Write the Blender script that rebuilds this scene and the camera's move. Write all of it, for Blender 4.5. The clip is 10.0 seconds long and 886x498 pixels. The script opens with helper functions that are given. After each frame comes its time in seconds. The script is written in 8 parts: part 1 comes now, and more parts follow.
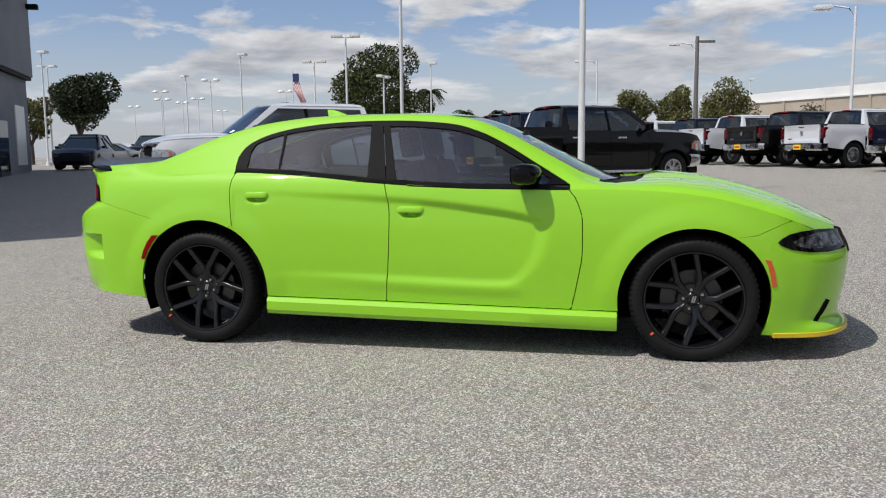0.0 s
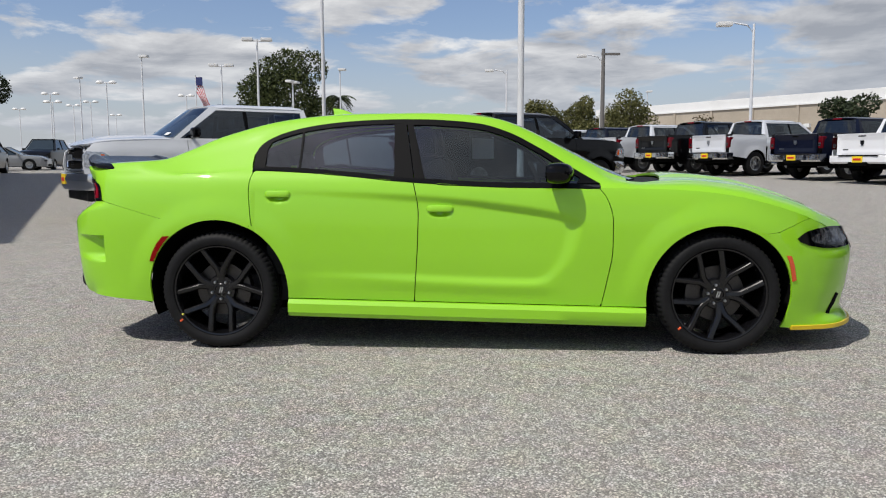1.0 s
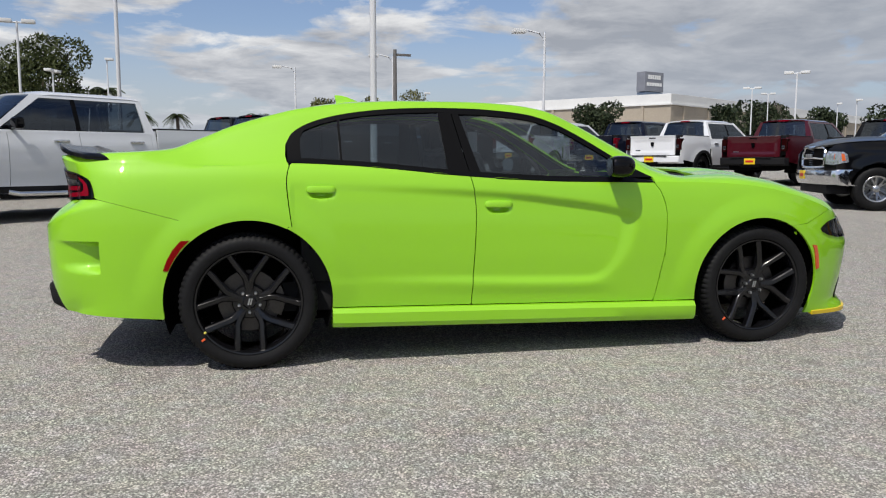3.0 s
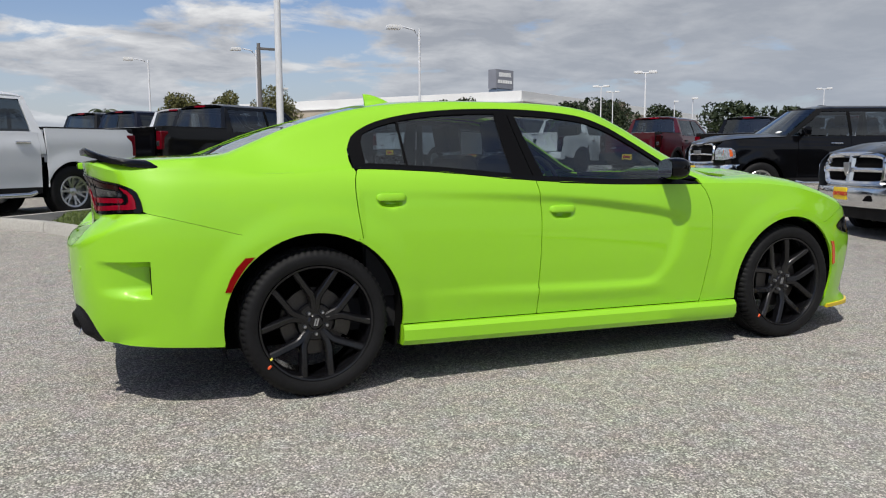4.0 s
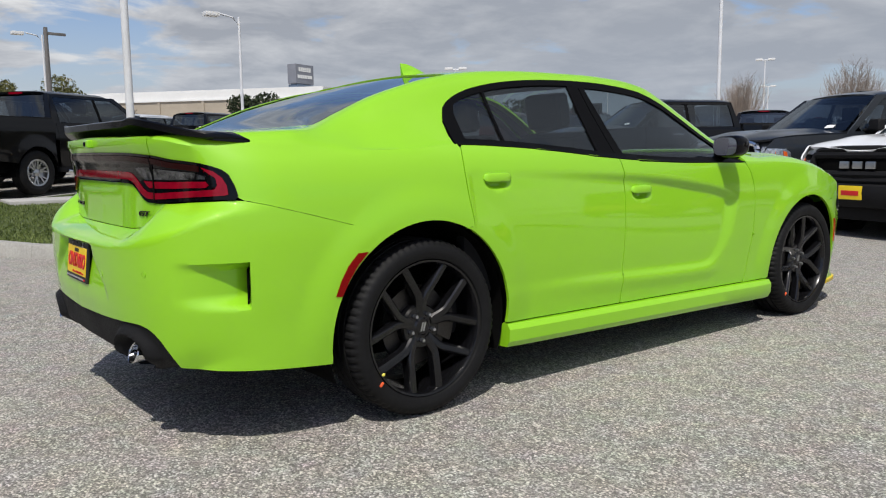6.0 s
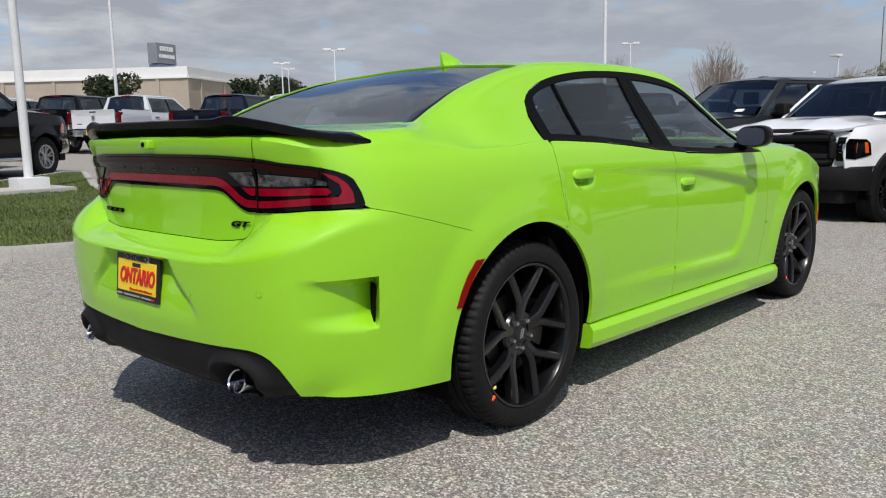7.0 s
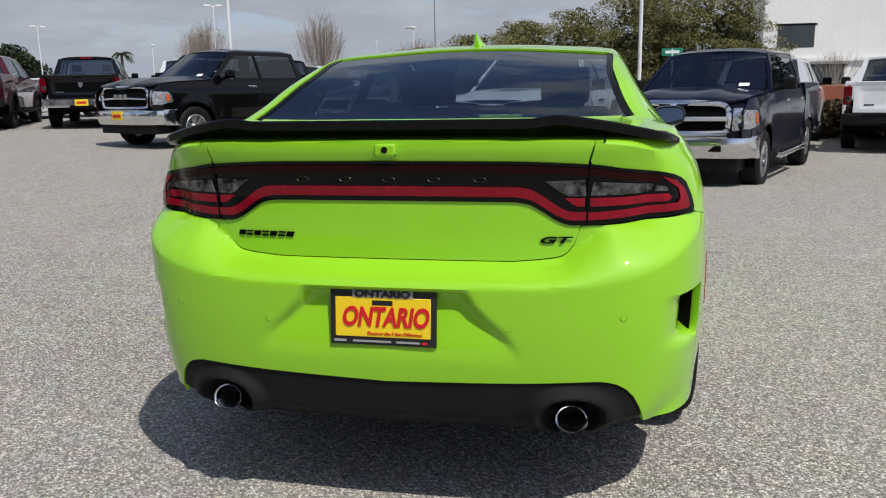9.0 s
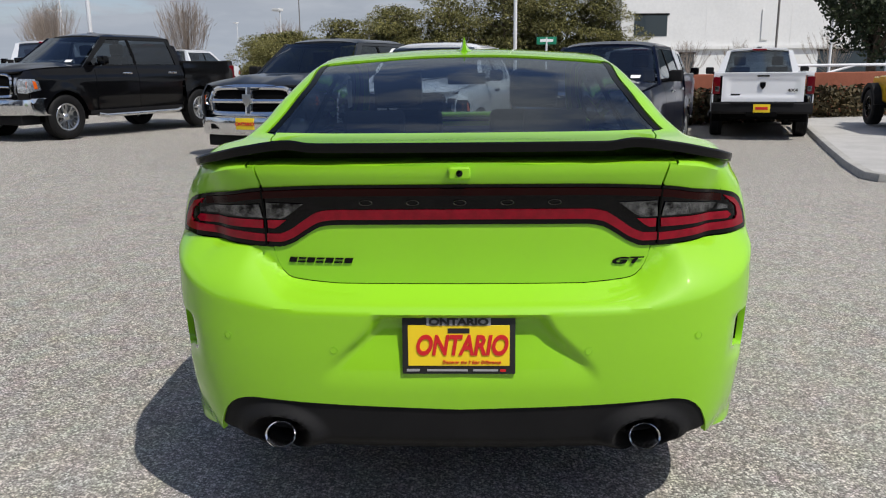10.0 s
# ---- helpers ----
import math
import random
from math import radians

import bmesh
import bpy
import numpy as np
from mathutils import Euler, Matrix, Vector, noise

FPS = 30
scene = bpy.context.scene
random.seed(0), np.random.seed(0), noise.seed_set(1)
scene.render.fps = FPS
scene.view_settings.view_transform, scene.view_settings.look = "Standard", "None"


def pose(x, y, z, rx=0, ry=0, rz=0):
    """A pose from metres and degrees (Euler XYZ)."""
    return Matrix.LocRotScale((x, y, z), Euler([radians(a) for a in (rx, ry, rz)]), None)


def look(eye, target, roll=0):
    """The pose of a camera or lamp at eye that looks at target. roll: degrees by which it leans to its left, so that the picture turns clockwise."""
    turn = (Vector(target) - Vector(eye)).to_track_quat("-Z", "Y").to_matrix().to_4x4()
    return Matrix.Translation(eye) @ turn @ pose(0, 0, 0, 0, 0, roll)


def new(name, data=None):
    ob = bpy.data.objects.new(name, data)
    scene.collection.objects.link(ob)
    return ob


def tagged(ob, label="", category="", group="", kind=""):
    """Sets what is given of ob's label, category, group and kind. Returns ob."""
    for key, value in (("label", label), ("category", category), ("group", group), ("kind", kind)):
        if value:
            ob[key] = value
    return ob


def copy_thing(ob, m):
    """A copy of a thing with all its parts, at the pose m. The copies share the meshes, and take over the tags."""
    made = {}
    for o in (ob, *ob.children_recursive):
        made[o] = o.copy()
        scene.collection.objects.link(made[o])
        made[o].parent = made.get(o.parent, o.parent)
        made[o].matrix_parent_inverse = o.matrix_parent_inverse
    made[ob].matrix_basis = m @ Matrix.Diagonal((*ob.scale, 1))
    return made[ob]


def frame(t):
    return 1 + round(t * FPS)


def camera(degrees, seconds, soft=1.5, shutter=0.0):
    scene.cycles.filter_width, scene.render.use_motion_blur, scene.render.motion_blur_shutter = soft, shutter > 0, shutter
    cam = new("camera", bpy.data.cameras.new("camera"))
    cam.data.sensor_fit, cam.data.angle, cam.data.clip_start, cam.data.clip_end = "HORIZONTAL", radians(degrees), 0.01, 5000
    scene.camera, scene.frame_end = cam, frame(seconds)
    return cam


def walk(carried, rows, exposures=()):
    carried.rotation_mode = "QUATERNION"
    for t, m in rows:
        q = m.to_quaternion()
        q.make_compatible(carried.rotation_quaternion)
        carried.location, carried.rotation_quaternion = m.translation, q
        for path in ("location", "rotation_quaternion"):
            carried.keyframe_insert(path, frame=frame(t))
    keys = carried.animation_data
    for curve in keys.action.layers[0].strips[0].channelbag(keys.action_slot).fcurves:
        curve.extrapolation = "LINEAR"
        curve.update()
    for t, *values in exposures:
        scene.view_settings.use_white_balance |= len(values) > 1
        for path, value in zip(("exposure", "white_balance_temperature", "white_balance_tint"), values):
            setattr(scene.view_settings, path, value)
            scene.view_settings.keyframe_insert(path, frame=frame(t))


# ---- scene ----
cam = camera(58.8, 10.0, 1.15)
PATH = [
    (0, (0.987, -5.524, 1.207), (0.59, -3.579, 0.965), -0.6),
    (0.5, (0.559, -5.548, 1.187), (0.294, -3.58, 0.954), -0.6),
    (1, (0.215, -5.618, 1.158), (0.067, -3.636, 0.934), -0.2),
    (1.5, (0.012, -5.566, 1.138), (-0.022, -3.578, 0.918), 0.1),
    (2, (-0.373, -5.526, 1.101), (-0.276, -3.54, 0.884), 0.3),
    (2.5, (-0.894, -5.387, 1.101), (-0.638, -3.415, 0.881), 0.3),
    (4, (-2.447, -4.573, 1.161), (-1.658, -2.75, 0.925), -0.3),
    (4.5, (-2.882, -4.257, 1.143), (-1.947, -2.506, 0.904), -0.3),
    (5, (-3.088, -3.882, 1.064), (-2.041, -2.195, 0.827), -0.3),
    (6.5, (-3.619, -3.136, 1.101), (-2.291, -1.665, 0.832), -0.9),
    (7, (-3.914, -2.679, 1.148), (-2.457, -1.342, 0.849), -1.1),
    (7.5, (-4.242, -2.172, 1.189), (-2.641, -1.019, 0.863), -1.4),
    (8, (-4.427, -1.624, 1.201), (-2.689, -0.7, 0.848), -1.5),
    (8.5, (-4.605, -1.105, 1.245), (-2.757, -0.438, 0.866), -1.4),
    (9, (-4.675, -0.616, 1.289), (-2.76, -0.206, 0.883), -1.1),
    (9.5, (-4.677, -0.227, 1.352), (-2.735, -0.025, 0.92), -0.8),
    (10, (-4.664, -0.036, 1.396), (-2.717, 0.04, 0.946), -0.7),
]
walk(cam, [(t, look(eye, target, roll)) for t, eye, target, roll in PATH],
     exposures=[(0.0, 0.0), (6.0, 0.0), (10.0, 0.03)])

SUN_FROM = Vector((-0.46, -0.46, 1.0)).normalized()
SUN_ELEV = math.asin(SUN_FROM.z)

world = bpy.data.worlds.new("sky")
scene.world = world
world.use_nodes = True


class Nodes:
    """Small helper to wire shader nodes."""

    def __init__(self, tree):
        self.tree = tree

    def add(self, kind, **values):
        n = self.tree.nodes.new(kind)
        for key, value in values.items():
            n.inputs[key].default_value = value
        return n

    def link(self, a, b):
        self.tree.links.new(a, b)

    def math(self, op, a, b=0.0, clamp=False):
        n = self.tree.nodes.new("ShaderNodeMath")
        n.operation, n.use_clamp = op, clamp
        for i, v in enumerate((a, b)):
            if isinstance(v, (int, float)):
                n.inputs[i].default_value = v
            else:
                self.link(v, n.inputs[i])
        return n.outputs[0]

    def mix(self, fac, a, b, blend="MIX"):
        n = self.tree.nodes.new("ShaderNodeMix")
        n.data_type, n.blend_type = "RGBA", blend
        for i, v in ((0, fac), (6, a), (7, b)):
            if isinstance(v, (int, float)):
                n.inputs[i].default_value = v
            elif isinstance(v, tuple):
                n.inputs[i].default_value = (*v, 1) if len(v) == 3 else v
            else:
                self.link(v, n.inputs[i])
        return n.outputs[2]

    def ramp(self, src, stops):
        n = self.tree.nodes.new("ShaderNodeValToRGB")
        e = n.color_ramp.elements
        while len(e) < len(stops):
            e.new(0.5)
        for el, (p, c) in zip(e, stops):
            el.position = p
            el.color = (c, c, c, 1) if isinstance(c, (int, float)) else (*c, 1)
        self.link(src, n.inputs[0])
        return n.outputs[0]

    def noise(self, scale, detail=4.0, rough=0.55, vector=None, distort=0.0):
        n = self.add("ShaderNodeTexNoise", Scale=scale, Detail=detail, Roughness=rough, Distortion=distort)
        if vector is not None:
            self.link(vector, n.inputs["Vector"])
        return n.outputs[0]


def build_sky():
    w = Nodes(world.node_tree)
    world.node_tree.nodes.clear()
    out = w.add("ShaderNodeOutputWorld")
    bg = w.add("ShaderNodeBackground", Strength=SKY_STRENGTH)
    sky = w.add("ShaderNodeTexSky")
    sky.sky_type, sky.sun_disc, sky.sun_elevation = "NISHITA", False, SUN_ELEV
    sky.sun_rotation = math.atan2(SUN_FROM.x, SUN_FROM.y)
    sky.air_density, sky.dust_density, sky.ozone_density = 1.0, 1.2, 1.5
    co = w.add("ShaderNodeTexCoord")
    sep = w.add("ShaderNodeSeparateXYZ")
    w.link(co.outputs["Generated"], sep.inputs[0])
    # cloud deck: the view direction laid out on a flat layer overhead
    low = w.math("ADD", w.math("MAXIMUM", sep.outputs[2], 0.0), 0.16)
    flat = w.add("ShaderNodeCombineXYZ")
    w.link(w.math("DIVIDE", sep.outputs[0], low), flat.inputs[0])
    w.link(w.math("DIVIDE", sep.outputs[1], low), flat.inputs[1])
    big = w.noise(0.75, 4.0, 0.5, flat.outputs[0], 0.3)
    fine = w.noise(1.9, 10.0, 0.58, flat.outputs[0], 0.35)
    # heavier cover ahead of the car, more open behind its left side
    side = w.math("MULTIPLY", sep.outputs[0], CLOUD_SIDE)
    amount = w.math("ADD", w.math("ADD", w.math("MULTIPLY", big, 0.62), w.math("MULTIPLY", fine, 0.53)), side)
    # the cover thins out overhead
    amount = w.math("SUBTRACT", amount, w.math("MULTIPLY", w.ramp(sep.outputs[2], [(0.38, 0.0), (0.68, 1.0)]), 0.055))
    cover = w.ramp(amount, [(CLOUD_LO, 0.0), (CLOUD_HI, 1.0)])
    # bright on the upper rims, grey where the cloud is deep or faces down
    above = w.add("ShaderNodeVectorMath")
    above.operation = "SCALE"
    above.inputs["Scale"].default_value = 0.955
    w.link(flat.outputs[0], above.inputs[0])
    upper = w.noise(1.9, 10.0, 0.58, above.outputs[0], 0.35)
    rim = w.math("MULTIPLY", w.math("SUBTRACT", fine, upper), 0.55)
    relief = w.noise(2.6, 9.0, 0.6, flat.outputs[0], 0.5)
    shade = w.math("SUBTRACT", w.math("ADD", w.math("MULTIPLY", amount, 0.7), w.math("MULTIPLY", relief, 0.45)), rim)
    deep = w.ramp(shade, [(0.52, (8.2, 8.25, 8.3)), (0.61, (5.9, 6.0, 6.25)), (0.73, (3.3, 3.5, 3.95))])
    ahead = w.ramp(w.math("ADD", w.math("MULTIPLY", sep.outputs[0], 0.5), 0.5), [(0.55, 0.0), (0.85, 1.0)])
    thick = w.mix(w.math("MULTIPLY", ahead, 0.70), deep, (3.5, 3.85, 4.45))
    blue = w.mix(1.0, sky.outputs[0], (1.0, 1.0, 1.12), "MULTIPLY")
    col = w.mix(cover, blue, thick)
    haze = w.ramp(sep.outputs[2], [(0.0, 0.8), (0.16, 0.0)])
    col = w.mix(haze, col, w.mix(ahead, (5.0, 5.4, 6.0), (3.7, 4.15, 4.9)))
    w.link(col, bg.inputs[0])
    w.link(bg.outputs[0], out.inputs[0])


SKY_STRENGTH, CLOUD_SIDE, CLOUD_LO, CLOUD_HI = 0.102, 0.07, 0.535, 0.590
build_sky()

sun_data = bpy.data.lights.new("sun", "SUN")
sun_data.energy, sun_data.angle, sun_data.color = 3.85, radians(0.55), (1.0, 0.955, 0.88)
sun_data.cycles.use_multiple_importance_sampling = False
sun = new("sun", sun_data)
sun.matrix_world = look(SUN_FROM * 60, (0, 0, 0))
scene.view_settings.exposure = 0.0

# ---- materials ----


def material(name, color, rough=0.5, metal=0.0, coat=0.0, spec=0.5, grain=0.0, scale=60.0, bump=0.0, stain=0.0, stain_scale=2.0, vary=0.0, alt=None):
    """A surface with fine grain, broad stains and a light relief."""
    m = bpy.data.materials.new(name)
    m.use_nodes = True
    w = Nodes(m.node_tree)
    b = m.node_tree.nodes["Principled BSDF"]
    b.inputs["Metallic"].default_value = metal
    b.inputs["Roughness"].default_value = rough
    b.inputs["Coat Weight"].default_value = coat
    b.inputs["Coat Roughness"].default_value = 0.03
    b.inputs["Specular IOR Level"].default_value = spec
    b.inputs["Base Color"].default_value = (*color, 1)
    if grain or stain or bump or vary:
        co = w.add("ShaderNodeTexCoord").outputs["Object"]
        dark = tuple(c * 0.45 for c in color)
        col = color
        if grain:
            n = w.noise(scale, 5.0, 0.65, co)
            col = w.mix(w.math("MULTIPLY", w.ramp(n, [(0.38, 1.0), (0.62, 0.0)]), grain), col, alt or dark)
        if stain:
            n2 = w.noise(stain_scale, 6.0, 0.6, co, 0.6)
            f = w.ramp(n2, [(0.42, 0.0), (0.68, 1.0)])
            col = w.mix(w.math("MULTIPLY", f, stain), col, dark)
            w.link(w.math("ADD", w.math("MULTIPLY", f, 0.12), rough), b.inputs["Roughness"])
        if vary:
            rnd = w.add("ShaderNodeObjectInfo").outputs["Random"]
            col = w.mix(w.math("MULTIPLY", rnd, vary), col, dark)
        if not isinstance(col, tuple):
            w.link(col, b.inputs["Base Color"])
        if bump:
            bp = w.add("ShaderNodeBump", Strength=min(1.0, bump), Distance=0.004)
            w.link(w.noise(scale * 1.3, 5.0, 0.6, co), bp.inputs["Height"])
            w.link(bp.outputs[0], b.inputs["Normal"])
    return m


def paint(name, color, flake=0.0, metal=0.0, rough=0.32, coat_ior=1.5, base_spec=0.5):
    """Car paint: colour coat under clear lacquer, with a faint orange peel and road dust."""
    m = bpy.data.materials.new(name)
    m.use_nodes = True
    w = Nodes(m.node_tree)
    b = m.node_tree.nodes["Principled BSDF"]
    co = w.add("ShaderNodeTexCoord").outputs["Object"]
    dust = w.ramp(w.noise(3.0, 6.0, 0.6, co, 0.5), [(0.45, 0.0), (0.8, 1.0)])
    col = w.mix(w.math("MULTIPLY", dust, 0.012 if max(color) > 0.03 else 0.003), color, (0.35, 0.33, 0.28))
    if flake:
        sp = w.noise(900.0, 2.0, 0.5, co)
        col = w.mix(w.math("MULTIPLY", w.ramp(sp, [(0.5, 0.0), (0.7, 1.0)]), flake), col, tuple(min(1.0, c * 2 + 0.05) for c in color))
    w.link(col, b.inputs["Base Color"])
    b.inputs["Metallic"].default_value = metal
    b.inputs["Roughness"].default_value = rough
    b.inputs["Coat Weight"].default_value = 1.0 if max(color) > 0.03 else 0.65
    b.inputs["Coat IOR"].default_value = coat_ior
    b.inputs["Specular IOR Level"].default_value = base_spec if max(color) > 0.1 else 0.08
    w.link(w.math("ADD", w.math("MULTIPLY", dust, 0.05), 0.02), b.inputs["Coat Roughness"])
    bp = w.add("ShaderNodeBump", Strength=0.02, Distance=0.002)
    w.link(w.noise(160.0, 2.0, 0.5, co), bp.inputs["Height"])
    w.link(bp.outputs[0], b.inputs["Coat Normal"])
    return m


def glass(name, tint, rough=0.0, gloss=(0.86, 0.92, 0.97), base=0.09):
    """A tinted pane: what passes is tinted, what bounces grows towards grazing sight."""
    m = bpy.data.materials.new(name)
    m.use_nodes = True
    m.node_tree.nodes.clear()
    w = Nodes(m.node_tree)
    out = w.add("ShaderNodeOutputMaterial")
    clear = w.add("ShaderNodeBsdfTransparent", Color=(*tint, 1))
    shine = w.add("ShaderNodeBsdfGlossy", Roughness=rough, Color=(*gloss, 1))
    mixer = w.add("ShaderNodeMixShader")
    edge = w.add("ShaderNodeLayerWeight", Blend=0.5).outputs["Facing"]
    w.link(w.math("ADD", w.math("MULTIPLY", w.math("POWER", edge, 5.0), 1.0 - base), base), mixer.inputs[0])
    w.link(clear.outputs[0], mixer.inputs[1])
    w.link(shine.outputs[0], mixer.inputs[2])
    w.link(mixer.outputs[0], out.inputs[0])
    return m


def asphalt():
    m = bpy.data.materials.new("asphalt")
    m.use_nodes = True
    w = Nodes(m.node_tree)
    b = m.node_tree.nodes["Principled BSDF"]
    co = w.add("ShaderNodeTexCoord").outputs["Object"]
    bend = w.mix(0.012, co, w.add("ShaderNodeTexNoise", Scale=70.0, Detail=2.0).outputs["Color"])
    vor = w.add("ShaderNodeTexVoronoi", Scale=105.0, Randomness=1.0)
    w.link(bend, vor.inputs["Vector"])
    chips = w.add("ShaderNodeTexVoronoi", Scale=210.0, Randomness=1.0)
    w.link(co, chips.inputs["Vector"])
    # pale, middling and dark stones in a dark binder, with finer chips between them
    stone = w.ramp(vor.outputs["Color"], [(0.28, (0.09, 0.086, 0.079)), (0.40, (0.21, 0.20, 0.18)), (0.57, (0.31, 0.295, 0.264)), (0.67, (0.56, 0.537, 0.485)), (0.8, (0.68, 0.65, 0.595))])
    gap = w.ramp(vor.outputs["Distance"], [(0.34, 0.0), (0.62, 1.0)])
    chip = w.ramp(chips.outputs["Color"], [(0.36, (0.06, 0.057, 0.053)), (0.55, (0.16, 0.152, 0.138)), (0.72, (0.42, 0.40, 0.365))])
    col = w.mix(w.math("MULTIPLY", gap, 0.92), stone, chip)
    fine = w.noise(260.0, 3.0, 0.6, co)
    # the stones differ in tint from patch to patch: rusty, grey, olive
    tint = w.add("ShaderNodeTexNoise", Scale=7.0, Detail=4.0, Roughness=0.6)
    w.link(co, tint.inputs["Vector"])
    col = w.mix(0.18, col, w.mix(1.0, col, w.mix(1.0, tint.outputs["Color"], (2.0, 2.0, 2.0), "MULTIPLY"), "MULTIPLY"))
    wear = w.ramp(w.noise(0.9, 7.0, 0.62, co, 0.8), [(0.36, 0.0), (0.66, 1.0)])
    col = w.mix(w.math("MULTIPLY", wear, 0.12), col, (0.50, 0.478, 0.43))
    blotch = w.ramp(w.noise(19.0, 6.0, 0.7, co, 0.4), [(0.34, 0.0), (0.66, 1.0)])
    col = w.mix(w.math("MULTIPLY", blotch, 0.30), col, w.mix(1.0, col, (1.75, 1.72, 1.64), "MULTIPLY"))
    col = w.mix(w.math("MULTIPLY", w.ramp(w.noise(34.0, 5.0, 0.7, co), [(0.36, 1.0), (0.50, 0.0)]), 0.30), col, (0.085, 0.082, 0.075))
    spot = w.ramp(w.noise(2.6, 5.0, 0.55, co, 0.3), [(0.66, 0.0), (0.73, 1.0)])
    col = w.mix(w.math("MULTIPLY", spot, 0.45), col, (0.035, 0.034, 0.033))
    # far off the paving is smoother and dustier
    broad = w.ramp(w.noise(0.06, 4.0, 0.5, co), [(0.35, 0.0), (0.7, 1.0)])
    col = w.mix(w.math("MULTIPLY", broad, 0.2), col, (0.44, 0.415, 0.37))
    w.link(col, b.inputs["Base Color"])
    b.inputs["Roughness"].default_value = 0.85
    b.inputs["Specular IOR Level"].default_value = 0.3
    bp = w.add("ShaderNodeBump", Strength=0.48, Distance=0.005)
    w.link(w.math("ADD", w.math("MULTIPLY", gap, -1.0), w.math("MULTIPLY", fine, 0.5)), bp.inputs["Height"])
    w.link(bp.outputs[0], b.inputs["Normal"])
    return m


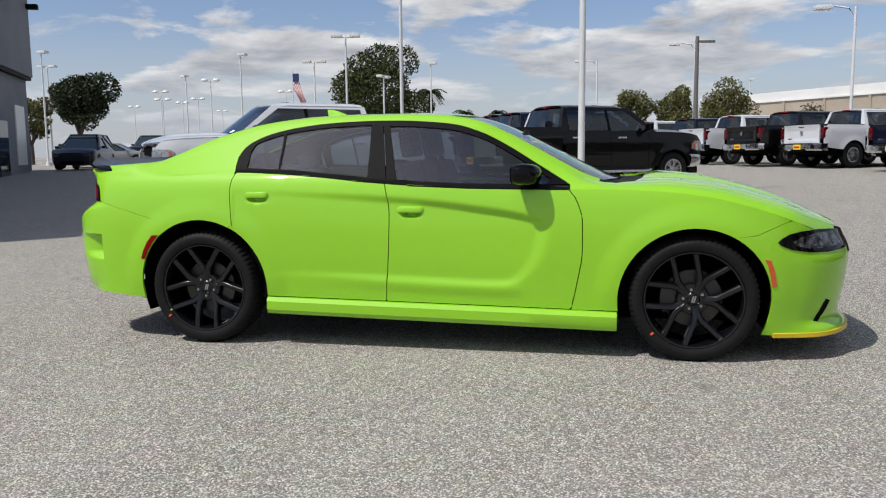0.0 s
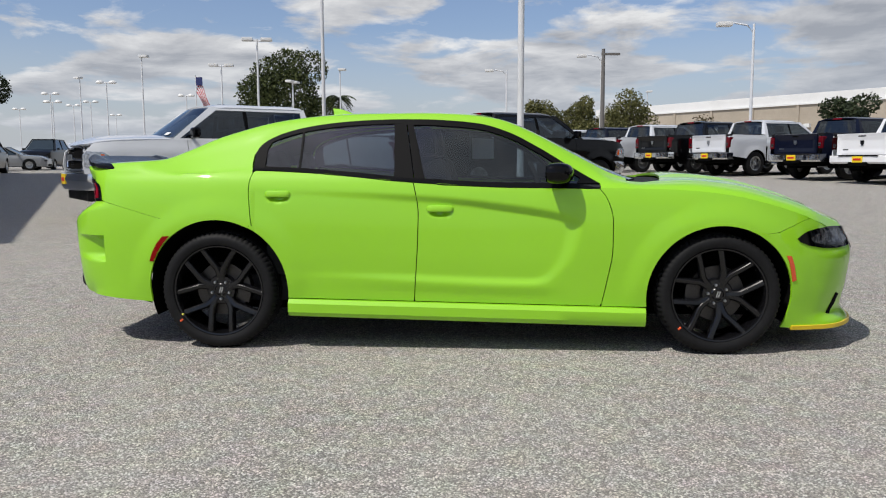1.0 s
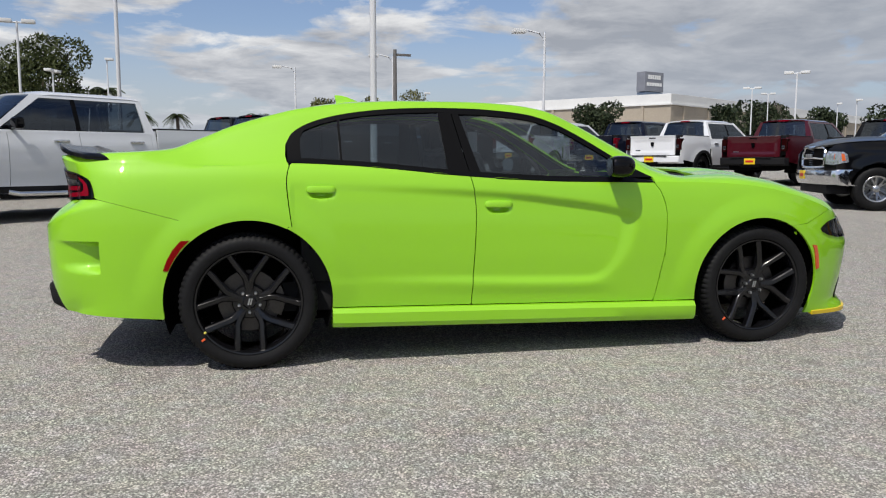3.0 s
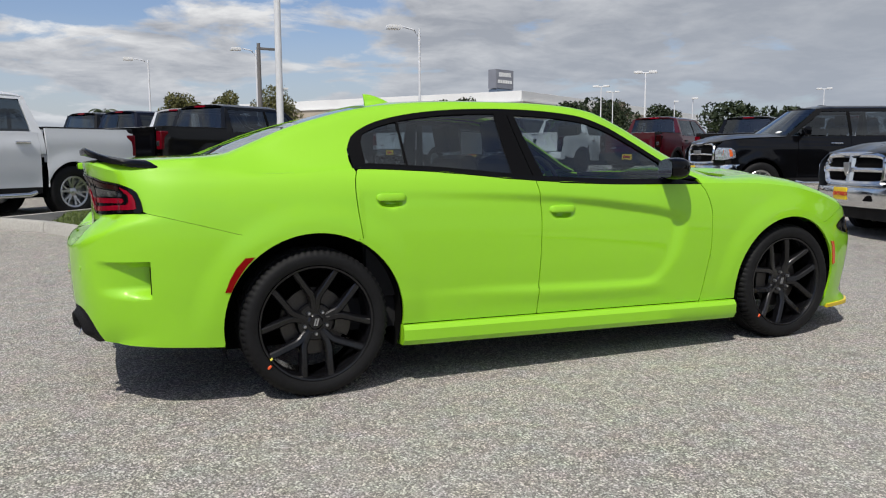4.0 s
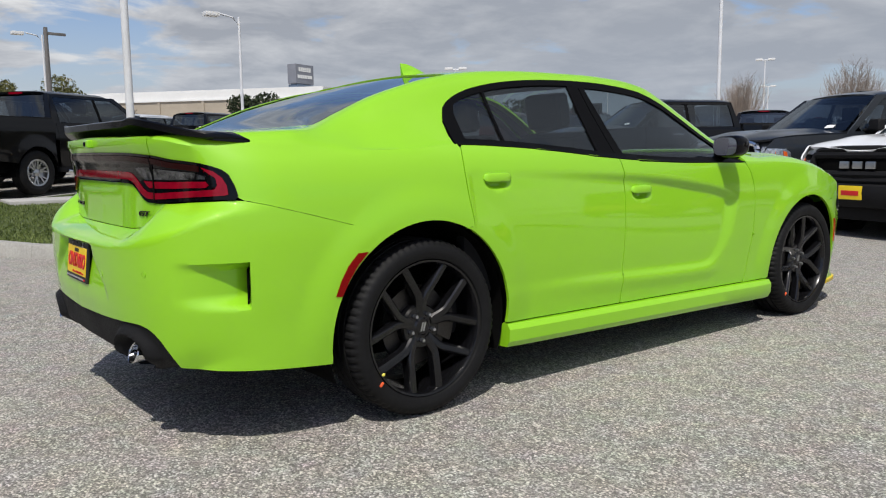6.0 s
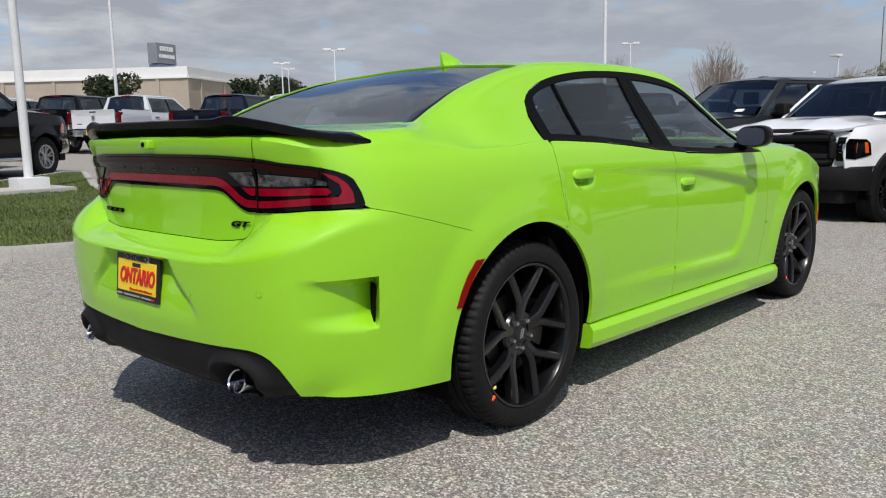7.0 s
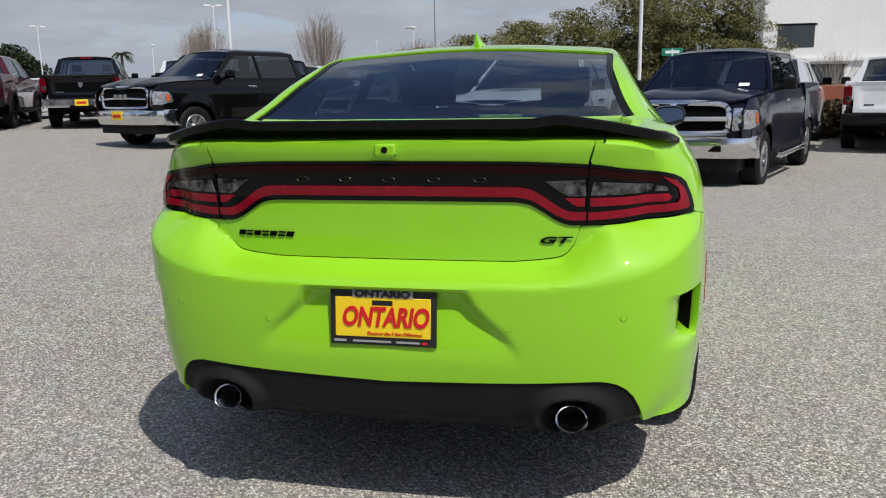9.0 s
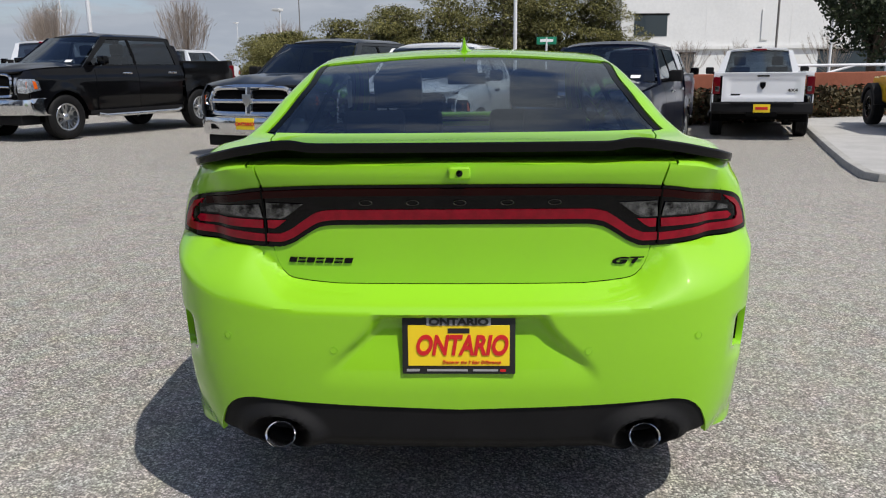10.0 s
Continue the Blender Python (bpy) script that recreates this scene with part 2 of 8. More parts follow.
M = {
    "lime": paint("lime paint", (0.262, 0.585, 0.012), rough=0.55, base_spec=0.25),
    "white": paint("white paint", (0.78, 0.79, 0.80)),
    "silver_white": paint("pale silver paint", (0.62, 0.64, 0.67), 0.2),
    "black": paint("black paint", (0.0015, 0.0015, 0.002), coat_ior=1.45),
    "navy": paint("navy paint", (0.003, 0.005, 0.016), 0.08, coat_ior=1.38),
    "slate": paint("slate paint", (0.014, 0.017, 0.021), 0.2, coat_ior=1.4),
    "red": paint("deep red paint", (0.060, 0.003, 0.008), 0.05),
    "steel": paint("steel grey paint", (0.20, 0.21, 0.22), 0.3),
    "blue_grey": paint("blue grey paint", (0.010, 0.014, 0.020), 0.1, coat_ior=1.4),
    "yellow_car": paint("yellow paint", (0.75, 0.45, 0.01)),
    "gloss_black": material("gloss black", (0.0015, 0.0015, 0.002), 0.06, spec=0.22),
    "satin_black": material("satin black trim", (0.0035, 0.0035, 0.004), 0.55, spec=0.07, grain=0.2, scale=300, bump=0.05),
    "plastic": material("textured plastic", (0.011, 0.011, 0.012), 0.62, spec=0.16, grain=0.3, scale=400, bump=0.35, stain=0.3),
    # near-black, so gaps, openings and undersides read as deep shade
    "void": material("shade-dark filler", (0.002, 0.002, 0.002), 0.95, spec=0.1),
    "rubber": material("tyre rubber", (0.0075, 0.0075, 0.008), 0.62, spec=0.22, grain=0.4, scale=180, bump=0.2, stain=0.5, stain_scale=9),
    "wheel": material("gloss black wheel", (0.004, 0.004, 0.0048), 0.25, spec=0.32, coat=0.3),
    "spoiler_black": material("semi-gloss black spoiler", (0.003, 0.003, 0.004), 0.22, spec=0.22, grain=0.2, scale=300),
    "frit": material("black glass border", (0.002, 0.002, 0.0025), 0.3, spec=0.1),
    "lens_dim": material("dim red lens", (0.12, 0.001, 0.006), 0.12, spec=0.3, grain=0.5, scale=30),
    "chrome": material("chrome", (0.72, 0.73, 0.74), 0.10, metal=1.0, stain=0.15, stain_scale=8),
    "alloy": material("machined alloy", (0.50, 0.51, 0.52), 0.28, metal=1.0, grain=0.2, scale=120),
    "disc": material("brake disc", (0.07, 0.066, 0.062), 0.42, metal=0.9, grain=0.3, scale=90),
    "red_lens": material("red lens", (0.24, 0.001, 0.012), 0.10, spec=0.35, grain=0.5, scale=30),
    "dark_red_lens": material("dark red lens", (0.018, 0.002, 0.002), 0.10, spec=0.12),
    "smoke_lens": material("clear lens", (0.20, 0.205, 0.215), 0.2, metal=0.8, grain=1.0, scale=24, alt=(0.006, 0.006, 0.007)),
    "reflector": material("side reflector red", (0.22, 0.003, 0.003), 0.15, spec=0.12, grain=0.3, scale=150),
    "ink_grey": material("grey ink", (0.30, 0.30, 0.31), 0.5),
    "lamp_bright": material("bright lamp glass", (0.62, 0.64, 0.67), 0.22, metal=0.85, grain=0.6, scale=22, alt=(0.12, 0.125, 0.13)),
    "amber_lens": material("amber lens", (0.62, 0.10, 0.01), 0.12, coat=0.8),
    "orange_mark": material("orange side marker", (0.62, 0.07, 0.012), 0.15, coat=0.8),
    "sticker_orange": material("orange sticker", (0.75, 0.10, 0.02), 0.6),
    "sticker_yellow": material("yellow sticker", (0.75, 0.68, 0.10), 0.6),
    "yellow_film": material("yellow protective strip", (0.70, 0.50, 0.02), 0.4),
    "plate_yellow": material("yellow plate", (0.80, 0.58, 0.015), 0.4),
    "ink_red": material("red ink", (0.55, 0.012, 0.015), 0.4),
    "ink_black": material("black ink", (0.01, 0.01, 0.01), 0.5),
    "ink_white": material("white ink", (0.75, 0.75, 0.75), 0.5),
    "paper": material("paper", (0.75, 0.76, 0.76), 0.8),
    "cabin": material("dark cabin cloth", (0.007, 0.007, 0.008), 0.85, grain=0.3, scale=200),
    "tint": glass("tinted pane", (0.39, 0.45, 0.48)),
    "tint_dark": glass("dark tinted pane", (0.24, 0.28, 0.31)),
    "rear_glass": glass("tinted rear screen", (0.30, 0.36, 0.42)),
    "clear_glass": glass("clear pane", (0.80, 0.84, 0.83)),
    "mirror": material("mirror", (0.75, 0.77, 0.78), 0.02, metal=1.0),
    "asphalt": asphalt(),
    "concrete": material("concrete kerb", (0.42, 0.41, 0.38), 0.85, grain=0.35, scale=40, bump=0.4, stain=0.45, stain_scale=1.3),
    "pavement": material("concrete paving", (0.46, 0.45, 0.43), 0.85, grain=0.3, scale=50, bump=0.3, stain=0.35, stain_scale=0.8),
    "soil": material("turf soil", (0.085, 0.115, 0.035), 0.95, grain=0.5, scale=30, bump=0.8, stain=0.4, stain_scale=1.2),
    "pole": material("white pole paint", (0.72, 0.73, 0.74), 0.4, grain=0.1, scale=20, stain=0.2, stain_scale=1.5),
    "pole_dark": material("weathered pole", (0.16, 0.15, 0.14), 0.6, grain=0.2, scale=20, stain=0.3),
    "lens_white": material("lamp diffuser", (0.7, 0.7, 0.68), 0.3),
    "beige": material("beige render", (0.44, 0.38, 0.30), 0.9, grain=0.25, scale=6, bump=0.2, stain=0.3, stain_scale=0.15),
    "off_white": material("white render", (0.74, 0.74, 0.72), 0.9, grain=0.1, scale=5, bump=0.1, stain=0.12, stain_scale=0.2),
    "grey_wall": material("grey cladding", (0.20, 0.21, 0.24), 0.7, grain=0.15, scale=8, stain=0.2, stain_scale=0.5),
    "brick_red": material("red brick planter", (0.27, 0.085, 0.045), 0.85, grain=0.3, scale=30, bump=0.3, stain=0.3),
    "window_dark": material("dark window glass", (0.02, 0.032, 0.04), 0.06, spec=0.7),
    "sign_blue": material("sign blue grey", (0.10, 0.14, 0.20), 0.5),
    "sign_green": material("sign green", (0.004, 0.19, 0.10), 0.45),
    "bark": material("bark", (0.11, 0.085, 0.065), 0.95, grain=0.5, scale=25, bump=0.8, stain=0.4),
    "twig": material("bare twigs", (0.27, 0.22, 0.18), 0.95, grain=0.4, scale=25),
    "flag_red": material("flag red", (0.45, 0.02, 0.03), 0.8),
    "flag_blue": material("flag blue", (0.02, 0.03, 0.12), 0.8),
}


def leaf(name, color, light):
    m = bpy.data.materials.new(name)
    m.use_nodes = True
    w = Nodes(m.node_tree)
    b = m.node_tree.nodes["Principled BSDF"]
    rnd = w.add("ShaderNodeNewGeometry").outputs["Random Per Island"]
    co = w.add("ShaderNodeTexCoord").outputs["Object"]
    col = w.mix(rnd, color, light)
    col = w.mix(w.math("MULTIPLY", w.ramp(w.noise(0.9, 3.0, 0.5, co), [(0.4, 0.0), (0.65, 1.0)]), 0.5), col, tuple(c * 0.5 for c in color))
    w.link(col, b.inputs["Base Color"])
    b.inputs["Roughness"].default_value = 0.6
    b.inputs["Specular IOR Level"].default_value = 0.25
    return m


M["leaf"] = leaf("green leaves", (0.030, 0.045, 0.012), (0.085, 0.10, 0.030))
M["leaf_olive"] = leaf("olive leaves", (0.060, 0.068, 0.020), (0.17, 0.16, 0.055))
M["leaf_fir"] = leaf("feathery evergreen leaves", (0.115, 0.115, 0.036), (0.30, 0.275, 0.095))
# darker copy of leaf_fir: the crown's inner shade is put into the colour
M["leaf_shade"] = leaf("shaded inner evergreen leaves", (0.060, 0.064, 0.022), (0.13, 0.125, 0.044))
M["leaf_dark"] = leaf("dark leaves", (0.016, 0.028, 0.012), (0.045, 0.060, 0.024))
M["hedge"] = leaf("hedge leaves", (0.040, 0.035, 0.015), (0.10, 0.075, 0.035))
M["palm"] = leaf("palm fronds", (0.03, 0.045, 0.015), (0.07, 0.09, 0.03))
M["grass"] = leaf("grass blades", (0.085, 0.125, 0.030), (0.17, 0.21, 0.060))

# ---- mesh helpers ----


def link_mesh(name, bm, mat, parent=None, label="", smooth=True, angle=40):
    """Turn a bmesh into an object, smooth but for sharp edges."""
    me = bpy.data.meshes.new(name)
    bm.normal_update()
    if smooth:
        lim = radians(angle)
        for e in bm.edges:
            e.smooth = not (len(e.link_faces) == 2 and e.calc_face_angle(0) > lim)
        for f in bm.faces:
            f.smooth = True
    bm.to_mesh(me)
    bm.free()
    for one in (mat if isinstance(mat, (list, tuple)) else [mat]):
        me.materials.append(one)
    ob = new(name, me)
    if parent is not None:
        ob.parent = parent
    if label:
        ob["label"] = label
    return ob


def part(name, bm, mat, parent, label="", smooth=True, angle=40):
    return link_mesh(name, bm, mat, parent, label, smooth, angle)


def thing(name, m, label, category, group="", kind=""):
    """An empty at the base of a thing that has parts."""
    ob = new(name)
    ob.empty_display_size = 0.1
    ob.matrix_basis = m
    return tagged(ob, label, category, group, kind)


def box(bm, lo, hi, bevel=0.0, seg=2, m=None):
    got = bmesh.ops.create_cube(bm, size=1.0)["verts"]
    lo, hi = Vector(lo), Vector(hi)
    for v in got:
        v.co = Vector((lo[i] + (hi[i] - lo[i]) * (v.co[i] + 0.5) for i in range(3)))
    faces = list({f for v in got for f in v.link_faces})
    if bevel:
        edges = list({e for f in faces for e in f.edges})
        res = bmesh.ops.bevel(bm, geom=edges, offset=bevel, segments=seg, profile=0.7, affect="EDGES", clamp_overlap=True)
        faces = list(set(res["faces"]) | {f for f in faces if f.is_valid})
        got = list({v for f in faces for v in f.verts} | {v for v in got if v.is_valid})
    if m is not None:
        bmesh.ops.transform(bm, matrix=m, verts=got)
    return got


def tube(bm, pts, radii, sides=10, cap=True):
    """A round bar through points."""
    rings = []
    pts = [Vector(p) for p in pts]
    if isinstance(radii, (int, float)):
        radii = [radii] * len(pts)
    for i, p in enumerate(pts):
        d = (pts[min(i + 1, len(pts) - 1)] - pts[max(i - 1, 0)]).normalized()
        a = d.orthogonal().normalized() if abs(d.z) < 0.95 else Vector((1, 0, 0))
        a = (a - d * a.dot(d)).normalized()
        b = d.cross(a)
        rings.append([bm.verts.new(p + (a * math.cos(t) + b * math.sin(t)) * radii[i]) for t in (2 * math.pi * k / sides for k in range(sides))])
    for r, q in zip(rings, rings[1:]):
        for k in range(sides):
            bm.faces.new((r[k], r[(k + 1) % sides], q[(k + 1) % sides], q[k]))
    if cap:
        bm.faces.new(rings[0][::-1])
        bm.faces.new(rings[-1])
    return rings


def spin(bm, profile, axis, sides=48, center=(0, 0, 0), closed=False):
    """Revolve (radius, along) pairs round an axis 'x', 'y' or 'z'."""
    c = Vector(center)
    rings = []
    for r, a in profile:
        ring = []
        for k in range(sides):
            t = 2 * math.pi * k / sides
            u, v = r * math.cos(t), r * math.sin(t)
            p = {"y": (u, a, v), "x": (a, u, v), "z": (u, v, a)}[axis]
            ring.append(bm.verts.new(c + Vector(p)))
        rings.append(ring)
    pairs = list(zip(rings, rings[1:])) + ([(rings[-1], rings[0])] if closed else [])
    for r, q in pairs:
        for k in range(sides):
            bm.faces.new((r[k], r[(k + 1) % sides], q[(k + 1) % sides], q[k]))
    return rings


def prism(bm, outline, depth, m=None, bevel=0.0):
    """A flat outline of (a, b) pairs in XZ, pushed along +y by depth."""
    front = [bm.verts.new((a, 0, b)) for a, b in outline]
    back = [bm.verts.new((a, depth, b)) for a, b in outline]
    faces = [bm.faces.new(front), bm.faces.new(back[::-1])]
    n = len(front)
    for i in range(n):
        faces.append(bm.faces.new((front[i], back[i], back[(i + 1) % n], front[(i + 1) % n])))
    bmesh.ops.recalc_face_normals(bm, faces=faces)
    verts = front + back
    if bevel:
        es = [e for e in faces[0].edges] + [e for e in faces[1].edges]
        res = bmesh.ops.bevel(bm, geom=es, offset=bevel, segments=2, profile=0.7, affect="EDGES", clamp_overlap=True)
        verts = list({v for f in res["faces"] for v in f.verts} | {v for v in verts if v.is_valid})
    if m is not None:
        bmesh.ops.transform(bm, matrix=m, verts=verts)
    return verts


def clip(poly, axis, at, keep_above):
    """Cut a flat outline along one grid line."""
    out = []
    n = len(poly)
    for i in range(n):
        p, q = poly[i], poly[(i + 1) % n]
        dp, dq = p[axis] - at, q[axis] - at
        if not keep_above:
            dp, dq = -dp, -dq
        if dp >= 0:
            out.append(p)
        if (dp > 0 > dq) or (dp < 0 < dq):
            t = dp / (dp - dq)
            r = [p[0] + (q[0] - p[0]) * t, p[1] + (q[1] - p[1]) * t]
            r[axis] = at
            out.append(tuple(r))
    return out


def area2(poly):
    return abs(sum(p[0] * q[1] - q[0] * p[1] for p, q in zip(poly, poly[1:] + poly[:1])))


def cut_grid(outline, cell_a, cell_b):
    """A flat outline of (a, b) pairs, cut into grid cells: a bmesh in the z = 0 plane."""
    bm = bmesh.new()
    pts = [(float(p[0]), float(p[1])) for p in outline]
    seen = {}

    def vert(p):
        key = (round(p[0], 5), round(p[1], 5))
        if key not in seen:
            seen[key] = bm.verts.new((key[0], key[1], 0))
        return seen[key]

    a0 = math.floor(min(p[0] for p in pts) / cell_a)
    a1 = math.ceil(max(p[0] for p in pts) / cell_a)
    for i in range(a0, a1):
        strip = clip(clip(pts, 0, i * cell_a, True), 0, (i + 1) * cell_a, False)
        if len(strip) < 3 or area2(strip) < 1e-9:
            continue
        b0 = math.floor(min(p[1] for p in strip) / cell_b)
        b1 = math.ceil(max(p[1] for p in strip) / cell_b)
        for j in range(b0, b1):
            cell = clip(clip(strip, 1, j * cell_b, True), 1, (j + 1) * cell_b, False)
            if len(cell) < 3 or area2(cell) < 1e-9:
                continue
            vs = []
            for p in cell:
                v = vert(p)
                if not vs or (v is not vs[-1] and v is not vs[0]):
                    vs.append(v)
            if len(vs) > 2 and len(set(vs)) == len(vs):
                try:
                    bm.faces.new(vs)
                except ValueError:
                    pass
    for v in [v for v in bm.verts if not v.link_faces]:
        bm.verts.remove(v)
    return bm


def patch(outline, fn, cell=(0.03, 0.03), fold=0.012, outward=(0, -1, 0)):
    """A panel: an outline laid on the surface fn(a, b), its rim folded inwards."""
    bm = cut_grid(outline, *cell)
    for v in bm.verts:
        v.co = fn(v.co.x, v.co.y)
    bmesh.ops.remove_doubles(bm, verts=bm.verts[:], dist=0.0004)
    bm.normal_update()
    total = Vector((0, 0, 0))
    for f in bm.faces:
        total += f.normal * f.calc_area()
    if total.dot(Vector(outward)) < 0:
        bmesh.ops.reverse_faces(bm, faces=bm.faces[:])
        bm.normal_update()
    if fold:
        fold_rim(bm, fold)
    return bm


def fold_rim(bm, depth):
    rim = [e for e in bm.edges if len(e.link_faces) == 1]
    norm = {v: v.normal.copy() for e in rim for v in e.verts}
    res = bmesh.ops.extrude_edge_only(bm, edges=rim)
    fresh = [v for v in res["geom"] if isinstance(v, bmesh.types.BMVert)]
    near = {}
    for v in norm:
        near[tuple(round(c, 5) for c in v.co)] = norm[v]
    for v in fresh:
        n = near.get(tuple(round(c, 5) for c in v.co))
        if n is not None:
            v.co -= n * depth


def mirror_y(bm):
    """The same on the other side of the y = 0 plane."""
    two = bm.copy()
    for v in two.verts:
        v.co.y = -v.co.y
    bmesh.ops.reverse_faces(two, faces=two.faces[:])
    return two


def both_sides(bm):
    """Join a bmesh with its mirror image."""
    got = bmesh.ops.duplicate(bm, geom=bm.verts[:] + bm.edges[:] + bm.faces[:])["geom"]
    for g in got:
        if isinstance(g, bmesh.types.BMVert):
            g.co.y = -g.co.y
    bmesh.ops.reverse_faces(bm, faces=[g for g in got if isinstance(g, bmesh.types.BMFace)])
    bmesh.ops.remove_doubles(bm, verts=bm.verts[:], dist=0.0005)
    return bm


def arc(cx, cz, r, a0, a1, n=24):
    return [(cx + r * math.cos(radians(a0 + (a1 - a0) * i / n)), cz + r * math.sin(radians(a0 + (a1 - a0) * i / n))) for i in range(n + 1)]


def smooth(a, b, x):
    t = min(1.0, max(0.0, (x - a) / (b - a)))
    return t * t * (3 - 2 * t)


def keyed(xs, ys):
    """A smooth function through keys (monotone between them)."""
    xs, ys = np.array(xs, float), np.array(ys, float)
    h = np.diff(xs)
    d = np.diff(ys) / h
    m = np.zeros(len(xs))
    m[0], m[-1] = d[0], d[-1]
    for i in range(1, len(xs) - 1):
        if d[i - 1] * d[i] > 0:
            w1, w2 = 2 * h[i] + h[i - 1], h[i] + 2 * h[i - 1]
            m[i] = (w1 + w2) / (w1 / d[i - 1] + w2 / d[i])

    def f(x):
        x = min(max(x, xs[0]), xs[-1])
        i = min(max(int(np.searchsorted(xs, x)) - 1, 0), len(h) - 1)
        t = (x - xs[i]) / h[i]
        return float(ys[i] * (1 + 2 * t) * (1 - t) ** 2 + m[i] * h[i] * t * (1 - t) ** 2 + ys[i + 1] * t * t * (3 - 2 * t) + m[i + 1] * h[i] * t * t * (t - 1))

    return f


def curve_through(pts, n):
    """Catmull-Rom points through pts."""
    p = [np.array(q, float) for q in pts]
    p = [2 * p[0] - p[1]] + p + [2 * p[-1] - p[-2]]
    out = []
    for i in range(1, len(p) - 2):
        for k in range(n):
            t = k / n
            a, b, c, d = p[i - 1], p[i], p[i + 1], p[i + 2]
            out.append(0.5 * (2 * b + (c - a) * t + (2 * a - 5 * b + 4 * c - d) * t * t + (3 * b - a - 3 * c + d) * t ** 3))
    out.append(p[-2])
    return np.array(out)


def letters(text, size, mat, m, parent, name="lettering", depth=0.0015, shear=0.0, bold=0.0):
    """Raised lettering as a mesh, centred on m, reading along +x with +z up and facing -y."""
    cu = bpy.data.curves.new(name, "FONT")
    cu.body, cu.size, cu.align_x, cu.align_y, cu.extrude, cu.shear, cu.offset = text, size, "CENTER", "CENTER", depth, shear, bold
    tmp = bpy.data.objects.new("tmp", cu)
    scene.collection.objects.link(tmp)
    me = bpy.data.meshes.new_from_object(tmp.evaluated_get(bpy.context.evaluated_depsgraph_get()))
    bpy.data.objects.remove(tmp)
    me.transform(m @ pose(0, 0, 0, 90, 0, 0))
    me.materials.append(mat)
    ob = new(name, me)
    ob.parent = parent
    return ob


def ground_z(x, y):
    """The lot is level round the car, rises gently towards +y and dips at the far right corner."""
    rise = smooth(2.6, 9.0, math.hypot(x, y)) * 0.025 * min(max(y, 0.0), 26.0)
    return rise - 0.18 * smooth(3.5, 9.0, x) * smooth(6.5, -1.0, y)


def on_ground(x, y, turn=0.0, lift=0.0):
    return pose(x, y, ground_z(x, y) + lift, 0, 0, turn)


# ---- the lot ----


def build_ground():
    bm = bmesh.new()
    ring = [-600, -250, -120, -70, -45] + [v * 1.5 for v in range(-22, 23)] + [45, 70, 120, 250, 600]
    vs = [[bm.verts.new((x, y, ground_z(x, y))) for y in ring] for x in ring]
    for a, b in zip(vs, vs[1:]):
        for k in range(len(ring) - 1):
            bm.faces.new((a[k], b[k], b[k + 1], a[k + 1]))
    ob = link_mesh("ground", bm, M["asphalt"])
    tagged(ob, "worn grey asphalt of a dealership lot", "ground", kind="structure")


build_ground()


# ---- the lime sedan ----
# Its own axes: x forwards, right flank at -y, ground at z = 0.

PLAN = [(-2.625, 0.0), (-2.618, 0.30), (-2.595, 0.52), (-2.545, 0.695), (-2.465, 0.802), (-2.35, 0.868), (-2.18, 0.912), (-1.95, 0.934), (-1.55, 0.950),
        (-1.1, 0.945), (-0.4, 0.940), (0.3, 0.938), (0.9, 0.937), (1.3, 0.942), (1.6, 0.936), (1.85, 0.912), (2.03, 0.872), (2.18, 0.80), (2.31, 0.68),
        (2.41, 0.52), (2.475, 0.30), (2.50, 0.0)]
_pl = curve_through(PLAN, 24)
_sl = np.concatenate([[0], np.cumsum(np.linalg.norm(np.diff(_pl, axis=0), axis=1))])
S_END = float(_sl[-1])
_tan = np.gradient(_pl, _sl, axis=0)
_tan /= np.linalg.norm(_tan, axis=1)[:, None]
_nor = np.stack([-_tan[:, 1], _tan[:, 0]], 1)
ALONG = _pl[:, 0]
_half = int(np.argmax(_pl[:, 1]))


def s_of_x(x):
    return float(np.interp(x, ALONG, _sl))


def s_of_y(y):
    """Along the tail, by the distance from the middle."""
    k = int(np.searchsorted(_pl[:_half, 1], 0.9))
    return float(np.interp(y, _pl[:k, 1], _sl[:k]))


def plan_at(s):
    x, y = float(np.interp(s, _sl, _pl[:, 0])), float(np.interp(s, _sl, _pl[:, 1]))
    nx, ny = float(np.interp(s, _sl, _nor[:, 0])), float(np.interp(s, _sl, _nor[:, 1]))
    return x, y, nx, ny


shoulder_x = keyed([-2.6, -2.45, -2.3, -2.0, -1.6, -1.3, -1.0, -0.76, -0.43, -0.09, 0.25, 0.6, 0.85, 1.1, 1.35, 1.55, 1.75, 1.93, 2.1, 2.25, 2.5],
                   [1.135, 1.10, 1.085, 1.078, 1.083, 1.102, 1.09, 1.072, 1.04, 1.016, 1.001, 0.996, 0.992, 0.988, 0.975, 0.95, 0.905, 0.848, 0.785, 0.735, 0.70])
side_in = keyed([0.14, 0.25, 0.33, 0.45, 0.60, 0.75, 0.87, 0.95, 1.02, 1.06, 1.12], [0.05, 0.030, 0.022, 0.014, 0.004, 0.0, 0.006, 0.016, 0.034, 0.052, 0.10])
tail_low = keyed([0.24, 0.33, 0.44, 0.54, 0.64, 0.75], [0.066, 0.034, 0.016, 0.006, 0.001, 0.0])
lid_in = keyed([0.78, 0.88, 0.97, 1.04, 1.09, 1.12, 1.15], [0.118, 0.122, 0.122, 0.112, 0.098, 0.090, 0.092])
